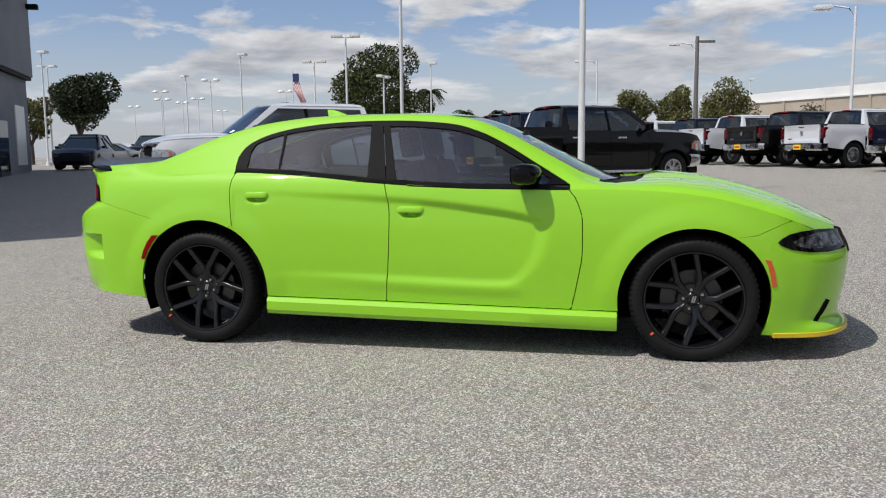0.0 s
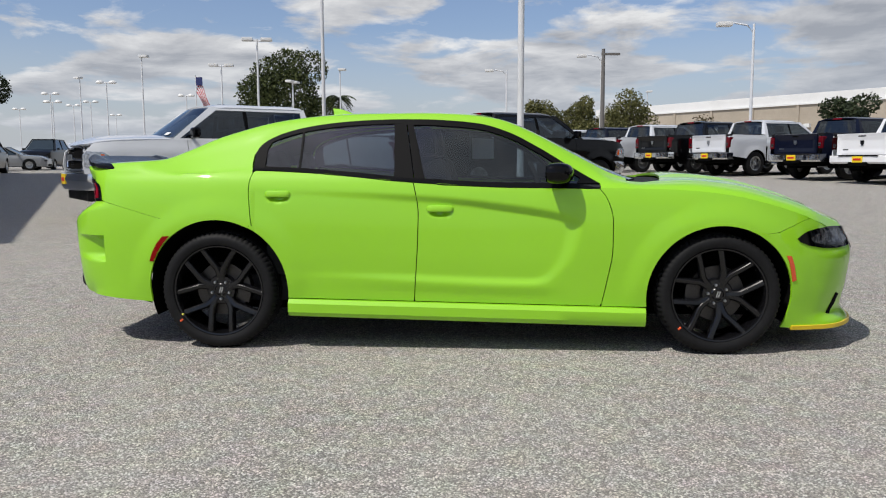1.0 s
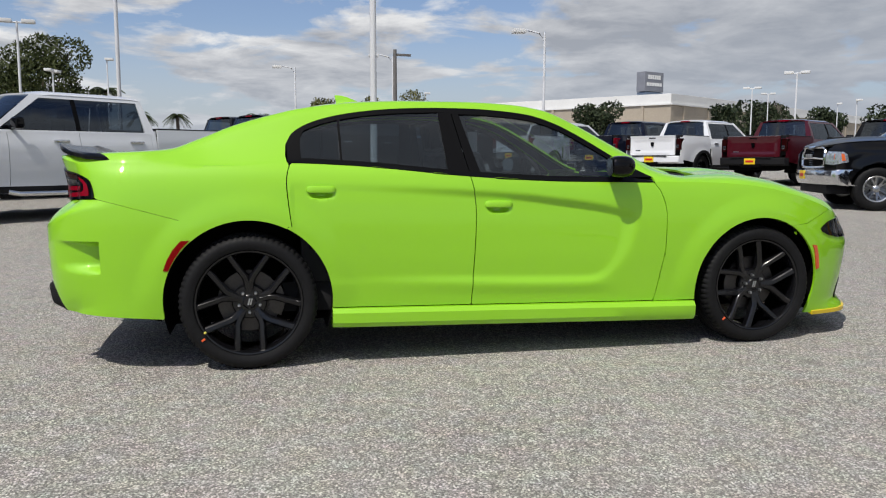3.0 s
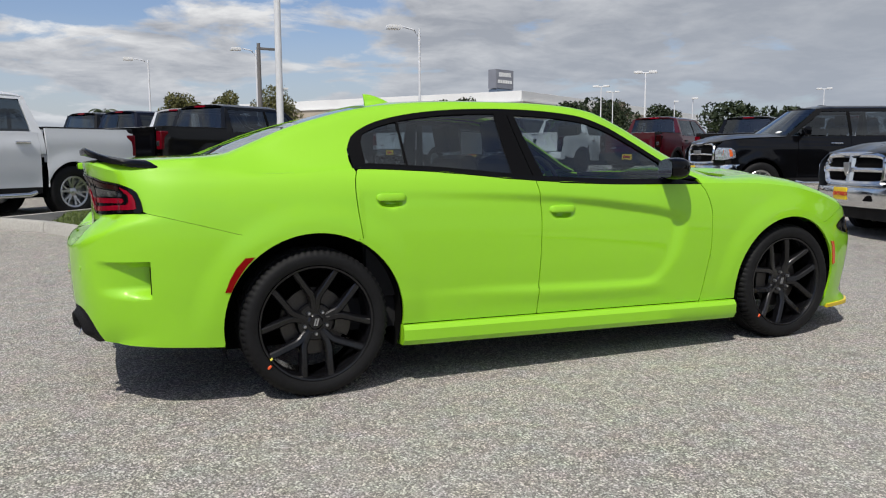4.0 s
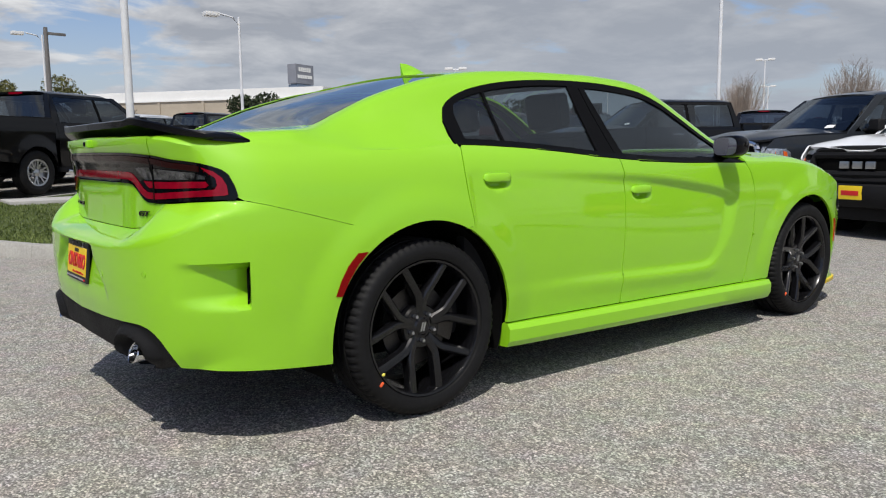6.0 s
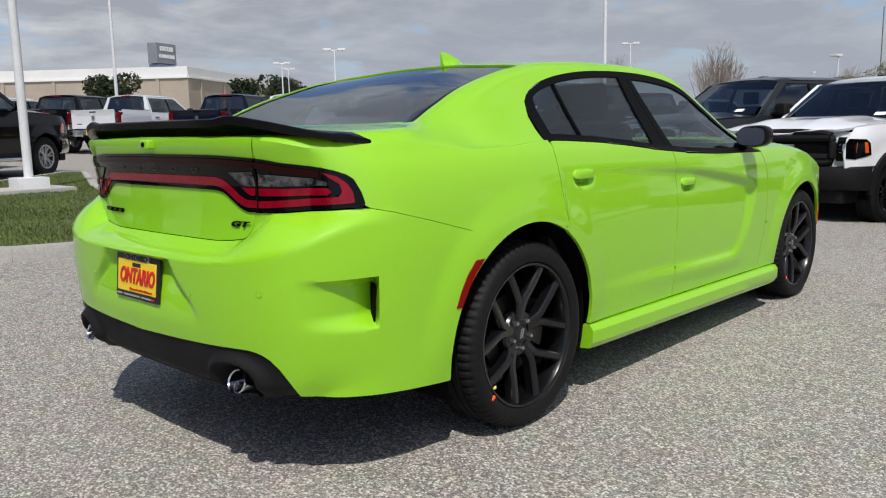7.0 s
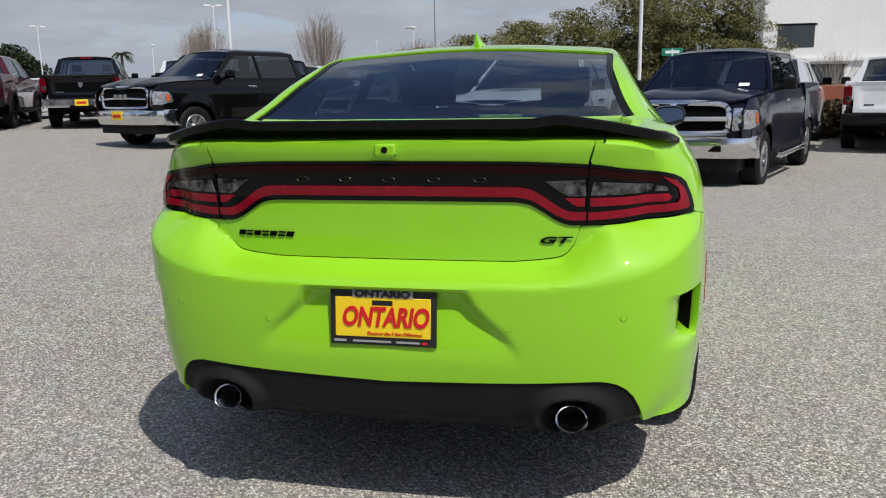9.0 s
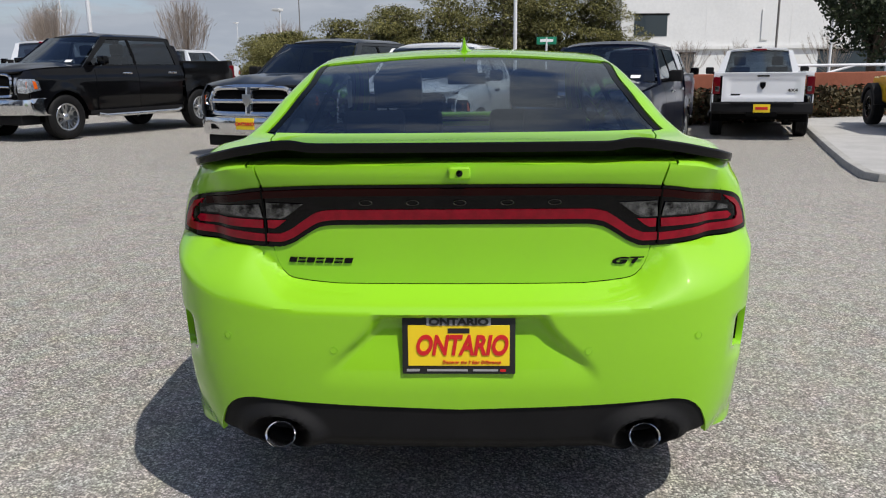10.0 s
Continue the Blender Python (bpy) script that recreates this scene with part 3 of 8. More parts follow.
nose_in = keyed([0.12, 0.17, 0.20, 0.24, 0.30, 0.38, 0.46, 0.52, 0.58, 0.64, 0.70, 0.76, 0.85], [0.0, 0.002, 0.022, 0.044, 0.036, 0.020, 0.010, 0.003, 0.0, 0.016, 0.045, 0.070, 0.12])
crest_y = keyed([0.0, 0.45, 0.60, 0.70, 0.78, 0.84, 0.88], [0.742, 0.744, 0.755, 0.772, 0.80, 0.838, 0.865])
ledge_y = keyed([0.0, 0.40, 0.50, 0.54, 0.58, 0.66, 0.90], [0.793, 0.795, 0.806, 0.826, 0.852, 0.895, 0.905])

R_ARCH, F_ARCH = (-1.528, 0.365, 0.437), (1.503, 0.345, 0.428)


def bump_in(x, z, ahead):
    """Hollows and swells pressed into the flanks, as metres inwards."""
    d = 0.0
    for cx, cz, r in (R_ARCH, F_ARCH):
        q = math.hypot(x - cx, z - cz) - r
        if q < 0.20 and z > cz - 0.12:
            d -= 0.013 * smooth(0.16, 0.03, q) * smooth(cz - 0.12, cz + 0.1, z)
    # long scoop across both doors
    if -1.30 < x < 0.80 and 0.35 < z < 1.0:
        top = scoop_top(x)
        low = 0.445 - 0.035 * smooth(-0.9, 0.4, x)
        nose = scoop_nose(z)
        e1 = smooth(-0.004, 0.046, top - z)
        e2 = smooth(0.0, 0.042, z - low)
        e3 = smooth(0.0, 0.115, nose - x)
        fade = 0.18 + 0.82 * smooth(-1.2, 0.35, x)
        depth = 0.026 * (0.45 + 0.60 * smooth(low, top, z))
        d += depth * e1 * e2 * e3 * fade
        d -= 0.008 * smooth(0.065, 0.0, abs(z - low + 0.01)) * smooth(-1.1, 0.0, x) * smooth(0.62, 0.40, x)
    # cups behind the door handles
    for hx, hz in ((-1.142, 0.957), (-0.153, 0.868)):
        q = math.hypot((x - hx) / 0.078, (z - hz + 0.020) / 0.032)
        if q < 1:
            d += 0.026 * smooth(1.0, 0.5, q)
    return d


scoop_top = keyed([-1.3, -0.9, -0.3, 0.0, 0.25, 0.45, 0.6, 0.70, 0.8], [1.0, 0.985, 0.952, 0.928, 0.897, 0.868, 0.835, 0.80, 0.76])
scoop_nose = keyed([0.38, 0.43, 0.48, 0.54, 0.60, 0.68, 0.76, 0.84, 1.0], [0.44, 0.50, 0.575, 0.63, 0.665, 0.69, 0.705, 0.71, 0.70])


def corner_vent(s, z):
    """The pressed pocket behind the rear wheel, deepest at its forward wall."""
    a = (s - VENT_S0) / (VENT_S1 - VENT_S0)
    if not 0 < a < 1 or not 0.50 < z < VENT_TOP:
        return 0.0
    low = 0.535 - 0.010 * a
    return 0.062 * a ** 1.25 * smooth(0.0, 0.055, z - low) * (0.6 + 0.4 * smooth(0.0, 0.02, VENT_TOP - z))


CELL = 0.010
VENT_S1 = round(s_of_x(-2.272) / CELL) * CELL
VENT_S0, VENT_TOP = s_of_x(-2.505), 0.690


def plate_well(y, z):
    """The hollow round the plate."""
    half = 0.25 + 0.150 * smooth(0.735, 0.535, z)
    return 0.036 * smooth(0.0, 0.022, 0.737 - z) * smooth(0.0, 0.04, half - abs(y)) * smooth(0.51, 0.72, z)


def wrap(s, z, lift=0.0):
    """The skin below the shoulder: s runs round from the tail's middle to the nose's middle."""
    x, y, nx, ny = plan_at(s)
    wr = smooth(0.12, 0.72, -nx)
    wf = smooth(0.20, 0.80, nx)
    d = side_in(z) * (1 - wr - wf)
    if wr:
        cr, le = crest_y(y), ledge_y(y)
        t = tail_low(z - (cr - 0.745)) if z < cr else (0.118 * ((z - cr) / (le - cr)) ** 1.55 if z < le else lid_in(z))
        d += t * wr - plate_well(y, z) * -1.0 * (1 if y < 0.5 else 0)
    if wf:
        d += nose_in(z) * wf
    d += bump_in(x, z, nx)
    if x < -2.2 and y > 0.55:
        pocket = corner_vent(s, z)
        d += pocket
        x += 0.42 * pocket * smooth(0.90, 0.96, (s - VENT_S0) / (VENT_S1 - VENT_S0))
    d -= lift
    return Vector((x - nx * d, -(y - ny * d), z))


def skin(x, z, lift=0.0):
    """The flank by length and height."""
    return wrap(s_of_x(x), z, lift)


# upper body: cross-sections from the shoulder up to the middle line
rail_z = keyed([-2.55, -2.05, -1.93, -1.78, -1.60, -1.42, -1.25, -1.08, -0.9, -0.6, -0.3, 0.0, 0.2, 0.38, 0.56, 0.74, 0.92, 1.05, 1.3, 1.6, 1.9, 2.2, 2.5],
               [1.135, 1.155, 1.166, 1.215, 1.288, 1.342, 1.382, 1.405, 1.420, 1.430, 1.430, 1.418, 1.388, 1.316, 1.222, 1.124, 1.045, 1.022, 1.025, 0.995, 0.912, 0.80, 0.70])
rail_y = keyed([-2.6, -2.05, -1.93, -1.78, -1.60, -1.42, -1.25, -1.08, -0.6, 0.0, 0.3, 0.56, 0.8, 0.98, 1.1, 2.5],
               [0.86, 0.80, 0.755, 0.715, 0.685, 0.665, 0.652, 0.645, 0.645, 0.645, 0.658, 0.690, 0.735, 0.775, 0.80, 0.80])
mid_z = keyed([-2.56, -2.45, -2.2, -2.0, -1.93, -1.78, -1.60, -1.42, -1.25, -1.08, -0.85, -0.6, -0.3, -0.05, 0.12, 0.3, 0.5, 0.7, 0.9, 1.08, 1.16, 1.35, 1.6, 1.9, 2.15, 2.35, 2.5],
              [1.14, 1.150, 1.165, 1.172, 1.180, 1.236, 1.304, 1.362, 1.412, 1.452, 1.475, 1.485, 1.486, 1.478, 1.460, 1.412, 1.322, 1.222, 1.122, 1.05, 1.045, 1.055, 1.035, 0.965, 0.875, 0.80, 0.735])


def shoulder_at(x):
    """Width and height of the skin's top edge at x."""
    return float(np.interp(x, TOP_X, TOP_Y)), float(np.interp(x, TOP_X, TOP_Z))


_tops = [wrap(s, shoulder_x(plan_at(s)[0])) for s in np.linspace(0, S_END, 700)]
_tops.sort(key=lambda v: v.x)
TOP_X, TOP_Y, TOP_Z = np.array([v.x for v in _tops]), np.array([-v.y for v in _tops]), np.array([v.z for v in _tops])


def section(x):
    """Points (y, z) of the upper body at x, from the shoulder to the middle."""
    ys, zs = shoulder_at(x)
    rz, mz = rail_z(x), mid_z(x)
    k = min(1.0, ys / 0.80)
    ry = min(rail_y(x), ys * 0.93) if ys > 0.5 else ys * 0.9
    cabin = smooth(0.03, 0.16, rz - zs)
    up = rz - zs
    y1 = ys - (ys - ry) * (0.26 * (1 - cabin) + 0.115 * cabin)
    z1 = zs + up * (0.50 * (1 - cabin) + 0.035 * cabin)
    y2 = ys - (ys - ry) * 0.60
    z2 = zs + up * (0.80 * (1 - cabin) + 0.55 * cabin)
    pts = [(ys, zs), (y1, z1), (y2, z2), (ry, rz)]
    drop = mz - rz
    pts += [(ry * 0.88, rz + drop * 0.40 + 0.006 * cabin), (ry * 0.62, rz + drop * 0.74), (ry * 0.3, rz + drop * 0.95), (0.0, mz)]
    return curve_through(pts, 8)


_xs = np.linspace(-2.53, 2.40, 500)
_tab = [section(float(x)) for x in _xs]


def _pick(x):
    i = min(max((x - _xs[0]) / (_xs[1] - _xs[0]), 0), len(_xs) - 1.001)
    return int(i), i - int(i)


def upper_side(x, z, lift=0.0):
    """Upper flank (pillars, side glass) by length and height."""
    i, f = _pick(x)
    y = 0.0
    for j, wgt in ((i, 1 - f), (i + 1, f)):
        t = _tab[j][:25]
        y += wgt * float(np.interp(z, t[:, 1], t[:, 0]))
    return Vector((x, -(y + lift), z))


def flank(x, z, lift=0.0):
    ys, zs = shoulder_at(x)
    return skin(x, z, lift) if z <= zs else upper_side(x, z, lift)


def over(x, y, lift=0.0):
    """Upper body by length and (positive) half-width."""
    i, f = _pick(x)
    z = 0.0
    for j, wgt in ((i, 1 - f), (i + 1, f)):
        t = _tab[j]
        z += wgt * float(np.interp(abs(y), t[::-1, 0], t[::-1, 1]))
    return Vector((x, y, z + lift))


_ss = np.linspace(0, S_END, 700)
_tp = np.array([wrap(float(s), shoulder_x(plan_at(float(s))[0])) for s in _ss])


def top_at(s):
    """The shoulder's point at a distance round the body."""
    return [float(np.interp(s, _ss, _tp[:, k])) for k in range(3)]


def cross(s):
    """Section above the shoulder at s: heights along it, widths and heights."""
    x, y, z = top_at(s)
    i, f = _pick(x)
    t = _tab[i] * (1 - f) + _tab[i + 1] * f
    run = np.concatenate([[0], np.cumsum(np.linalg.norm(np.diff(t, axis=0), axis=1))])
    fade = np.exp(-run / 0.04)
    return x, run, t[:, 0] + fade * (-y - t[0, 0]), t[:, 1] + fade * (z - t[0, 1])


def rise_y(s, y):
    x, run, ys, zs = cross(s)
    return max(0.0, float(np.interp(-y, -ys, run)))


def rise_z(s, z):
    x, run, ys, zs = cross(s)
    return float(np.interp(z, zs[:25], run[:25]))


def swept(s, v):
    """One skin over the shoulder: v metres below it, or above it along the section."""
    if v <= 0:
        return wrap(s, top_at(s)[2] + v)
    x, run, ys, zs = cross(s)
    return Vector((x, -float(np.interp(v, run, ys)), float(np.interp(v, run, zs))))


sill_top = lambda x: 0.318 - 0.018 * (x + 1.09)
dlo_low = lambda x: shoulder_at(x)[1] + 0.010
dlo_top = keyed([-1.318, -1.30, -1.25, -1.106, -0.937, -0.768, -0.6, -0.428, -0.258, -0.086, 0.086, 0.259, 0.434, 0.611, 0.815],
                [1.195, 1.240, 1.285, 1.345, 1.380, 1.400, 1.410, 1.414, 1.412, 1.402, 1.382, 1.328, 1.238, 1.130, 1.008])


def steps(f, a, b, n):
    return [(a + (b - a) * i / n, f(a + (b - a) * i / n)) for i in range(n + 1)]


def pair(name, bm, mat, parent, label="", angle=40):
    """The same part on both flanks."""
    two = mirror_y(bm)
    return part(name, bm, mat, parent, label, True, angle), part(name, two, mat, parent, label, True, angle)


def sz(points):
    """Outline points given by length turned into distances along the skin."""
    return [(s_of_x(x), z) for x, z in points]


CAR = thing("sedan_car", pose(0, 0, 0), "lime green four-door sports sedan parked alone on asphalt", "car")
GAP = 0.0028


def build_car():
    lime, black, trim = M["lime"], M["gloss_black"], M["satin_black"]
    fine = (0.013, 0.013)
    # flank panels ------------------------------------------------------
    rx, rz, rr = R_ARCH
    fx, fz, fr = F_ARCH
    b_line = keyed([0.30, 0.45, 0.64, 0.84, 0.94, 1.05], [-0.312, -0.303, -0.291, -0.285, -0.296, -0.322])
    r_edge = keyed([0.70, 0.78, 0.90, 0.99, 1.06, 1.12], [-1.288, -1.302, -1.316, -1.322, -1.314, -1.285])
    f_edge = keyed([0.26, 0.43, 0.64, 0.80, 0.93, 1.01], [0.806, 0.842, 0.874, 0.873, 0.838, 0.775])

    def edge(f, z0, z1, n, off):
        return [(f(z0 + (z1 - z0) * i / n) + off, z0 + (z1 - z0) * i / n) for i in range(n + 1)]

    arch_in = lambda r, cx, cz, a0, a1, n=26: arc(cx, cz, r, a0, a1, n)
    zr = 0.757
    # rear door: bottom, the line to the front door, the belt, the rear cut, then round the arch
    a_top = math.degrees(math.asin((zr - rz) / (rr + GAP)))
    a_bot = math.degrees(math.asin((sill_top(-1.1) + 0.004 - rz) / (rr + GAP)))
    door_r = steps(lambda x: sill_top(x) + 0.004, rx + (rr + GAP) * math.cos(radians(a_bot)), -0.314 - GAP, 12)
    door_r += edge(b_line, 0.315, shoulder_at(-0.32)[1], 16, -GAP)
    door_r += steps(lambda x: shoulder_at(x)[1], -0.33, -1.285, 24)
    door_r += edge(r_edge, 1.09, zr + 0.01, 10, GAP)
    door_r += arch_in(rr + GAP, rx, rz, a_top, a_bot, 20)
    rear_door, rear_door_l = pair("door", patch(sz(door_r), wrap, fine, 0.014), lime, CAR, "lime rear door with pressed scoop")
    door_f = steps(lambda x: sill_top(x) + 0.004, -0.309 + GAP, 0.804, 24)
    door_f += edge(f_edge, 0.30, shoulder_at(0.78)[1] - 0.002, 16, -GAP)
    door_f += steps(lambda x: shoulder_at(x)[1], 0.76, -0.315, 26)
    door_f += edge(b_line, shoulder_at(-0.32)[1] - 0.004, 0.318, 16, GAP)
    front_door, front_door_l = pair("door", patch(sz(door_f), wrap, fine, 0.014), lime, CAR, "lime front door with deep scoop")
    # front wing
    a1 = math.degrees(math.asin((0.285 - fz) / fr))
    a2 = math.degrees(math.asin((0.72 - fz) / fr))
    wing = edge(f_edge, 0.285, shoulder_at(0.79)[1], 16, GAP)
    wing += steps(lambda x: shoulder_at(x)[1], 0.80, 2.02, 40)
    wing += [(1.975, 0.80), (1.90, 0.765), (1.83, 0.735)]
    wing += arc(fx, fz, fr, a2, 180 - a1, 44)
    pair("front_wing", patch(sz(wing), wrap, fine, 0.016), lime, CAR)
    # rear quarter below the shoulder
    seam = [(-1.775, 0.772), (-1.88, 0.808), (-2.04, 0.853), (-2.20, 0.896), (-2.275, 0.912)]
    a3 = math.degrees(math.asin((0.768 - rz) / rr))
    lid_y = lambda x: 0.60 + 0.05 * smooth(-2.2, -1.95, x)
    quarter = [(x, z + 0.0008) for x, z in seam]
    quarter += [(-2.33, 0.945), (-2.385, 1.0), (-2.42, 1.045), (-2.452, 1.075), (-2.488, 1.093)]
    ring = [(s_of_x(x), z - top_at(s_of_x(x))[2]) for x, z in quarter]
    ring += [(s, 0.0) for s in np.linspace(s_of_x(-2.505), s_of_y(0.612), 10)]
    ring += [(s, rise_y(s, lid_y(top_at(s)[0]) + 0.005)) for s in np.linspace(s_of_y(0.625), s_of_x(-1.93), 40)]
    brow = lambda x: 0.60 if -1.16 < x < 0.03 else rail_y(x) - (0.050 if x > 0 else 0.030 + 0.02 * smooth(-1.2, -1.5, x))
    ring += [(s_of_x(x), rise_y(s_of_x(x), brow(x))) for x in np.linspace(-1.90, 0.97, 90)]
    ring += [(s_of_x(0.95), 0.0), (s_of_x(0.80), 0.0)]
    ring += [(s_of_x(x), rise_z(s_of_x(x), z + 0.002)) for x, z in steps(dlo_top, 0.80, -1.321, 64)]
    ring += [(s_of_x(-1.323), rise_z(s_of_x(-1.323), 1.14)), (s_of_x(-1.312), 0.0)]
    ring += [(s_of_x(x), z - top_at(s_of_x(x))[2]) for x, z in edge(r_edge, 1.085, zr, 10, -GAP) + arc(rx, rz, rr, a_top, 180 - a3, 34)]
    pair("rear_quarter", patch(ring, swept, (0.016, 0.016), 0.014), lime, CAR, "", 40)
    # roof
    roof_back = lambda y: -1.10 + 0.10 * (y / 0.6) ** 2 * -0.6
    roof_fore = lambda y: 0.16 - 0.13 * (y / 0.6) ** 2
    ring = [(roof_back(y), y) for y in np.linspace(-0.60, 0.60, 25)] + [(roof_fore(y), y) for y in np.linspace(0.60, -0.60, 25)]
    part("roof", patch(ring, over, (0.03, 0.04), 0.012, (0, 0, 1)), lime, CAR)
    # screens
    rear_low = lambda y: -1.945 + 0.05 * (y / 0.7) ** 2
    band = [(rear_low(y), y) for y in np.linspace(-0.70, 0.70, 21)]
    right = [(x, rail_y(x) - 0.033 - 0.02 * smooth(-1.2, -1.5, x)) for x in np.linspace(-1.87, -1.16, 18)]
    top = [(roof_back(y) - 0.006, y) for y in np.linspace(0.585, -0.585, 21)]
    left = [(x, -(rail_y(x) - 0.033 - 0.02 * smooth(-1.2, -1.5, x))) for x in np.linspace(-1.16, -1.87, 18)]
    fringe = band + right + top + left
    part("rear_screen", patch([(x, y) for x, y in fringe], lambda x, y: over(x, y, -0.007), (0.10, 0.12), 0.004, (0, 0, 1)), M["rear_glass"], CAR, "tinted rear screen")
    for sgn in (-1, 1):
        edge_y = lambda x: rail_y(x) - 0.034 - 0.02 * smooth(-1.2, -1.5, x)
        q = [(x, sgn * edge_y(x)) for x in np.linspace(-1.885, -1.155, 16)] + [(x, sgn * (edge_y(x) - 0.022)) for x in np.linspace(-1.155, -1.885, 16)]
        part("screen_border", patch(q, lambda x, y: over(x, y, -0.0045), (0.08, 0.05), 0.003, (0, 0, 1)), M["frit"], CAR)
    wind = [(roof_fore(y) + 0.006, y) for y in np.linspace(0.585, -0.585, 21)]
    wind += [(x, -(rail_y(x) - 0.058)) for x in np.linspace(0.06, 0.96, 22)]
    wind += [(0.98 + 0.13 * (1 - (y / 0.74) ** 2), y) for y in np.linspace(-0.715, 0.715, 21)]
    wind += [(x, rail_y(x) - 0.058) for x in np.linspace(0.96, 0.06, 22)]
    part("windscreen", patch(wind, lambda x, y: over(x, y, -0.006), (0.04, 0.05), 0.004, (0, 0, 1)), M["clear_glass"], CAR, "clear windscreen")
    # cowl behind the bonnet
    cowl = [(0.985 + 0.13 * (1 - (y / 0.74) ** 2), y) for y in np.linspace(0.715, -0.715, 21)]
    cowl += [(1.05, -0.77), (1.17, -0.72)] + [(1.16 + 0.10 * (1 - (y / 0.74) ** 2), y) for y in np.linspace(-0.70, 0.70, 21)] + [(1.17, 0.72), (1.05, 0.77)]
    part("cowl_panel", patch(cowl, lambda x, y: over(x, y, -0.014), (0.05, 0.05), 0.02, (0, 0, 1)), M["plastic"], CAR, "black plastic cowl panel")
    # bonnet and wing tops
    hood_y = lambda x: min(0.79, shoulder_at(x)[0] - 0.055)
    fore = [(x, hood_y(x)) for x in np.linspace(1.06, 2.33, 40)]
    tip = [(2.37, y) for y in np.linspace(hood_y(2.36) - 0.08, -hood_y(2.36) + 0.08, 11)]
    back = [(x, -hood_y(x)) for x in np.linspace(2.33, 1.06, 40)]
    backline = [(1.17, -0.725)] + [(1.163 + 0.10 * (1 - (y / 0.74) ** 2), y) for y in np.linspace(-0.70, 0.70, 21)] + [(1.17, 0.725)]

    def bonnet(x, y):
        v = over(x, y)
        a = abs(y)
        v.z += 0.018 * smooth(0.50, 0.36, a) * smooth(1.15, 1.35, x) * smooth(2.35, 2.0, x)
        v.z -= 0.016 * smooth(0.30, 0.20, a) * smooth(1.30, 1.5, x) * smooth(2.1, 1.8, x)
        return v

    part("bonnet", patch(fore + tip + back + backline, bonnet, (0.03, 0.03), 0.014, (0, 0, 1)), lime, CAR, "lime bonnet with raised centre")
    for sgn in (-1, 1):
        o = [(x, sgn * (shoulder_at(x)[0] - 0.0002)) for x in np.linspace(0.86, 2.32, 56)]
        i = [(x, sgn * (hood_y(x) + 0.004)) for x in np.linspace(2.32, 1.06, 50)] + [(1.04, sgn * 0.775), (0.93, sgn * 0.78)]
        part("wing_top", patch(o + i, over, (0.03, 0.02), 0.012, (0, 0, 1)), lime, CAR)
    # boot lid: deck, then down the tail
    deck = [(rear_low(y) - 0.004, y) for y in np.linspace(0.655, -0.655, 25)]
    deck += [(x, -lid_y(x)) for x in np.linspace(-1.92, -2.42, 16)]
    tail_edge = [(float(np.interp(abs(y), TOP_Y[:260][np.argsort(TOP_Y[:260])], TOP_X[:260][np.argsort(TOP_Y[:260])])) + 0.002, y) for y in np.linspace(-0.598, 0.598, 31)]
    deck += tail_edge + [(x, lid_y(x)) for x in np.linspace(-2.42, -1.92, 16)]
    lid = part("boot_lid", patch(deck, over, (0.03, 0.03), 0.012, (0, 0, 1)), lime, CAR, "lime boot lid")

    # tail ---------------------------------------------------------------
    def round_end(y):
        """Distance along the tail; the lamps' ends reach round the corner."""
        if y < 0.70:
            return s_of_y(y)
        return s_of_y(0.70) + (y - 0.70) / 0.165 * (s_of_x(-2.292) - s_of_y(0.70))

    def tail(points):
        """Outline by half-width and height on the tail."""
        return [(math.copysign(round_end(abs(y)), y), z) for y, z in points]

    def stern(s, z, lift=0.0):
        v = wrap(abs(s), z, lift)
        if s < 0:
            v.y = -v.y
        return v

    back_out = (-1, 0, 0)
    lamp_top = keyed([0.0, 0.34, 0.59, 0.70, 0.76, 0.80, 0.835, 0.86], [1.083, 1.081, 1.070, 1.056, 1.047, 1.039, 1.022, 0.99])
    lid_cut = [(0.597, 1.136), (0.583, 1.075), (0.572, 0.98), (0.565, 0.90), (0.556, 0.865), (0.538, 0.834), (0.507, 0.812), (0.44, 0.803)]
    lid_cut = [(float(y), float(z)) for y, z in curve_through(lid_cut, 4)]
    face = [(-y, z) for y, z in lid_cut] + [(y, 0.797) for y in np.linspace(-0.36, 0.36, 13)] + lid_cut[::-1]
    face += [(y, 1.136) for y in np.linspace(0.57, -0.57, 23)]
    part("lid_face", patch(tail(face), stern, (0.022, 0.016), 0.012, back_out), lime, lid)
    # outer strips above the lamps
    s70, s_end = s_of_y(0.70), s_of_x(-2.292)
    back_y = lambda s: 0.70 + (s - s70) / (s_end - s70) * 0.165
    cap = [(0.602, 1.136), (0.590, 1.078)] + [(y, lamp_top(y) - 0.006) for y in np.linspace(0.60, 0.70, 6)]
    cap_s = [(round_end(y), z) for y, z in cap] + [(s, lamp_top(back_y(s)) - 0.006) for s in np.linspace(s70 + 0.01, s_of_x(-2.425), 10)] + [(s_of_x(-2.42), 1.045), (s_of_x(-2.452), 1.075), (s_of_x(-2.488), 1.093)] + [(s, shoulder_x(plan_at(s)[0])) for s in np.linspace(s_of_x(-2.505), s_of_y(0.605), 10)]
    pair("tail_cap", patch(cap_s, wrap, (0.02, 0.016), 0.010, back_out), lime, CAR)
    # bumper cover: round the tail, below lid and lamps, to the rear wheel
    a4 = math.degrees(math.asin((0.768 - rz) / rr))
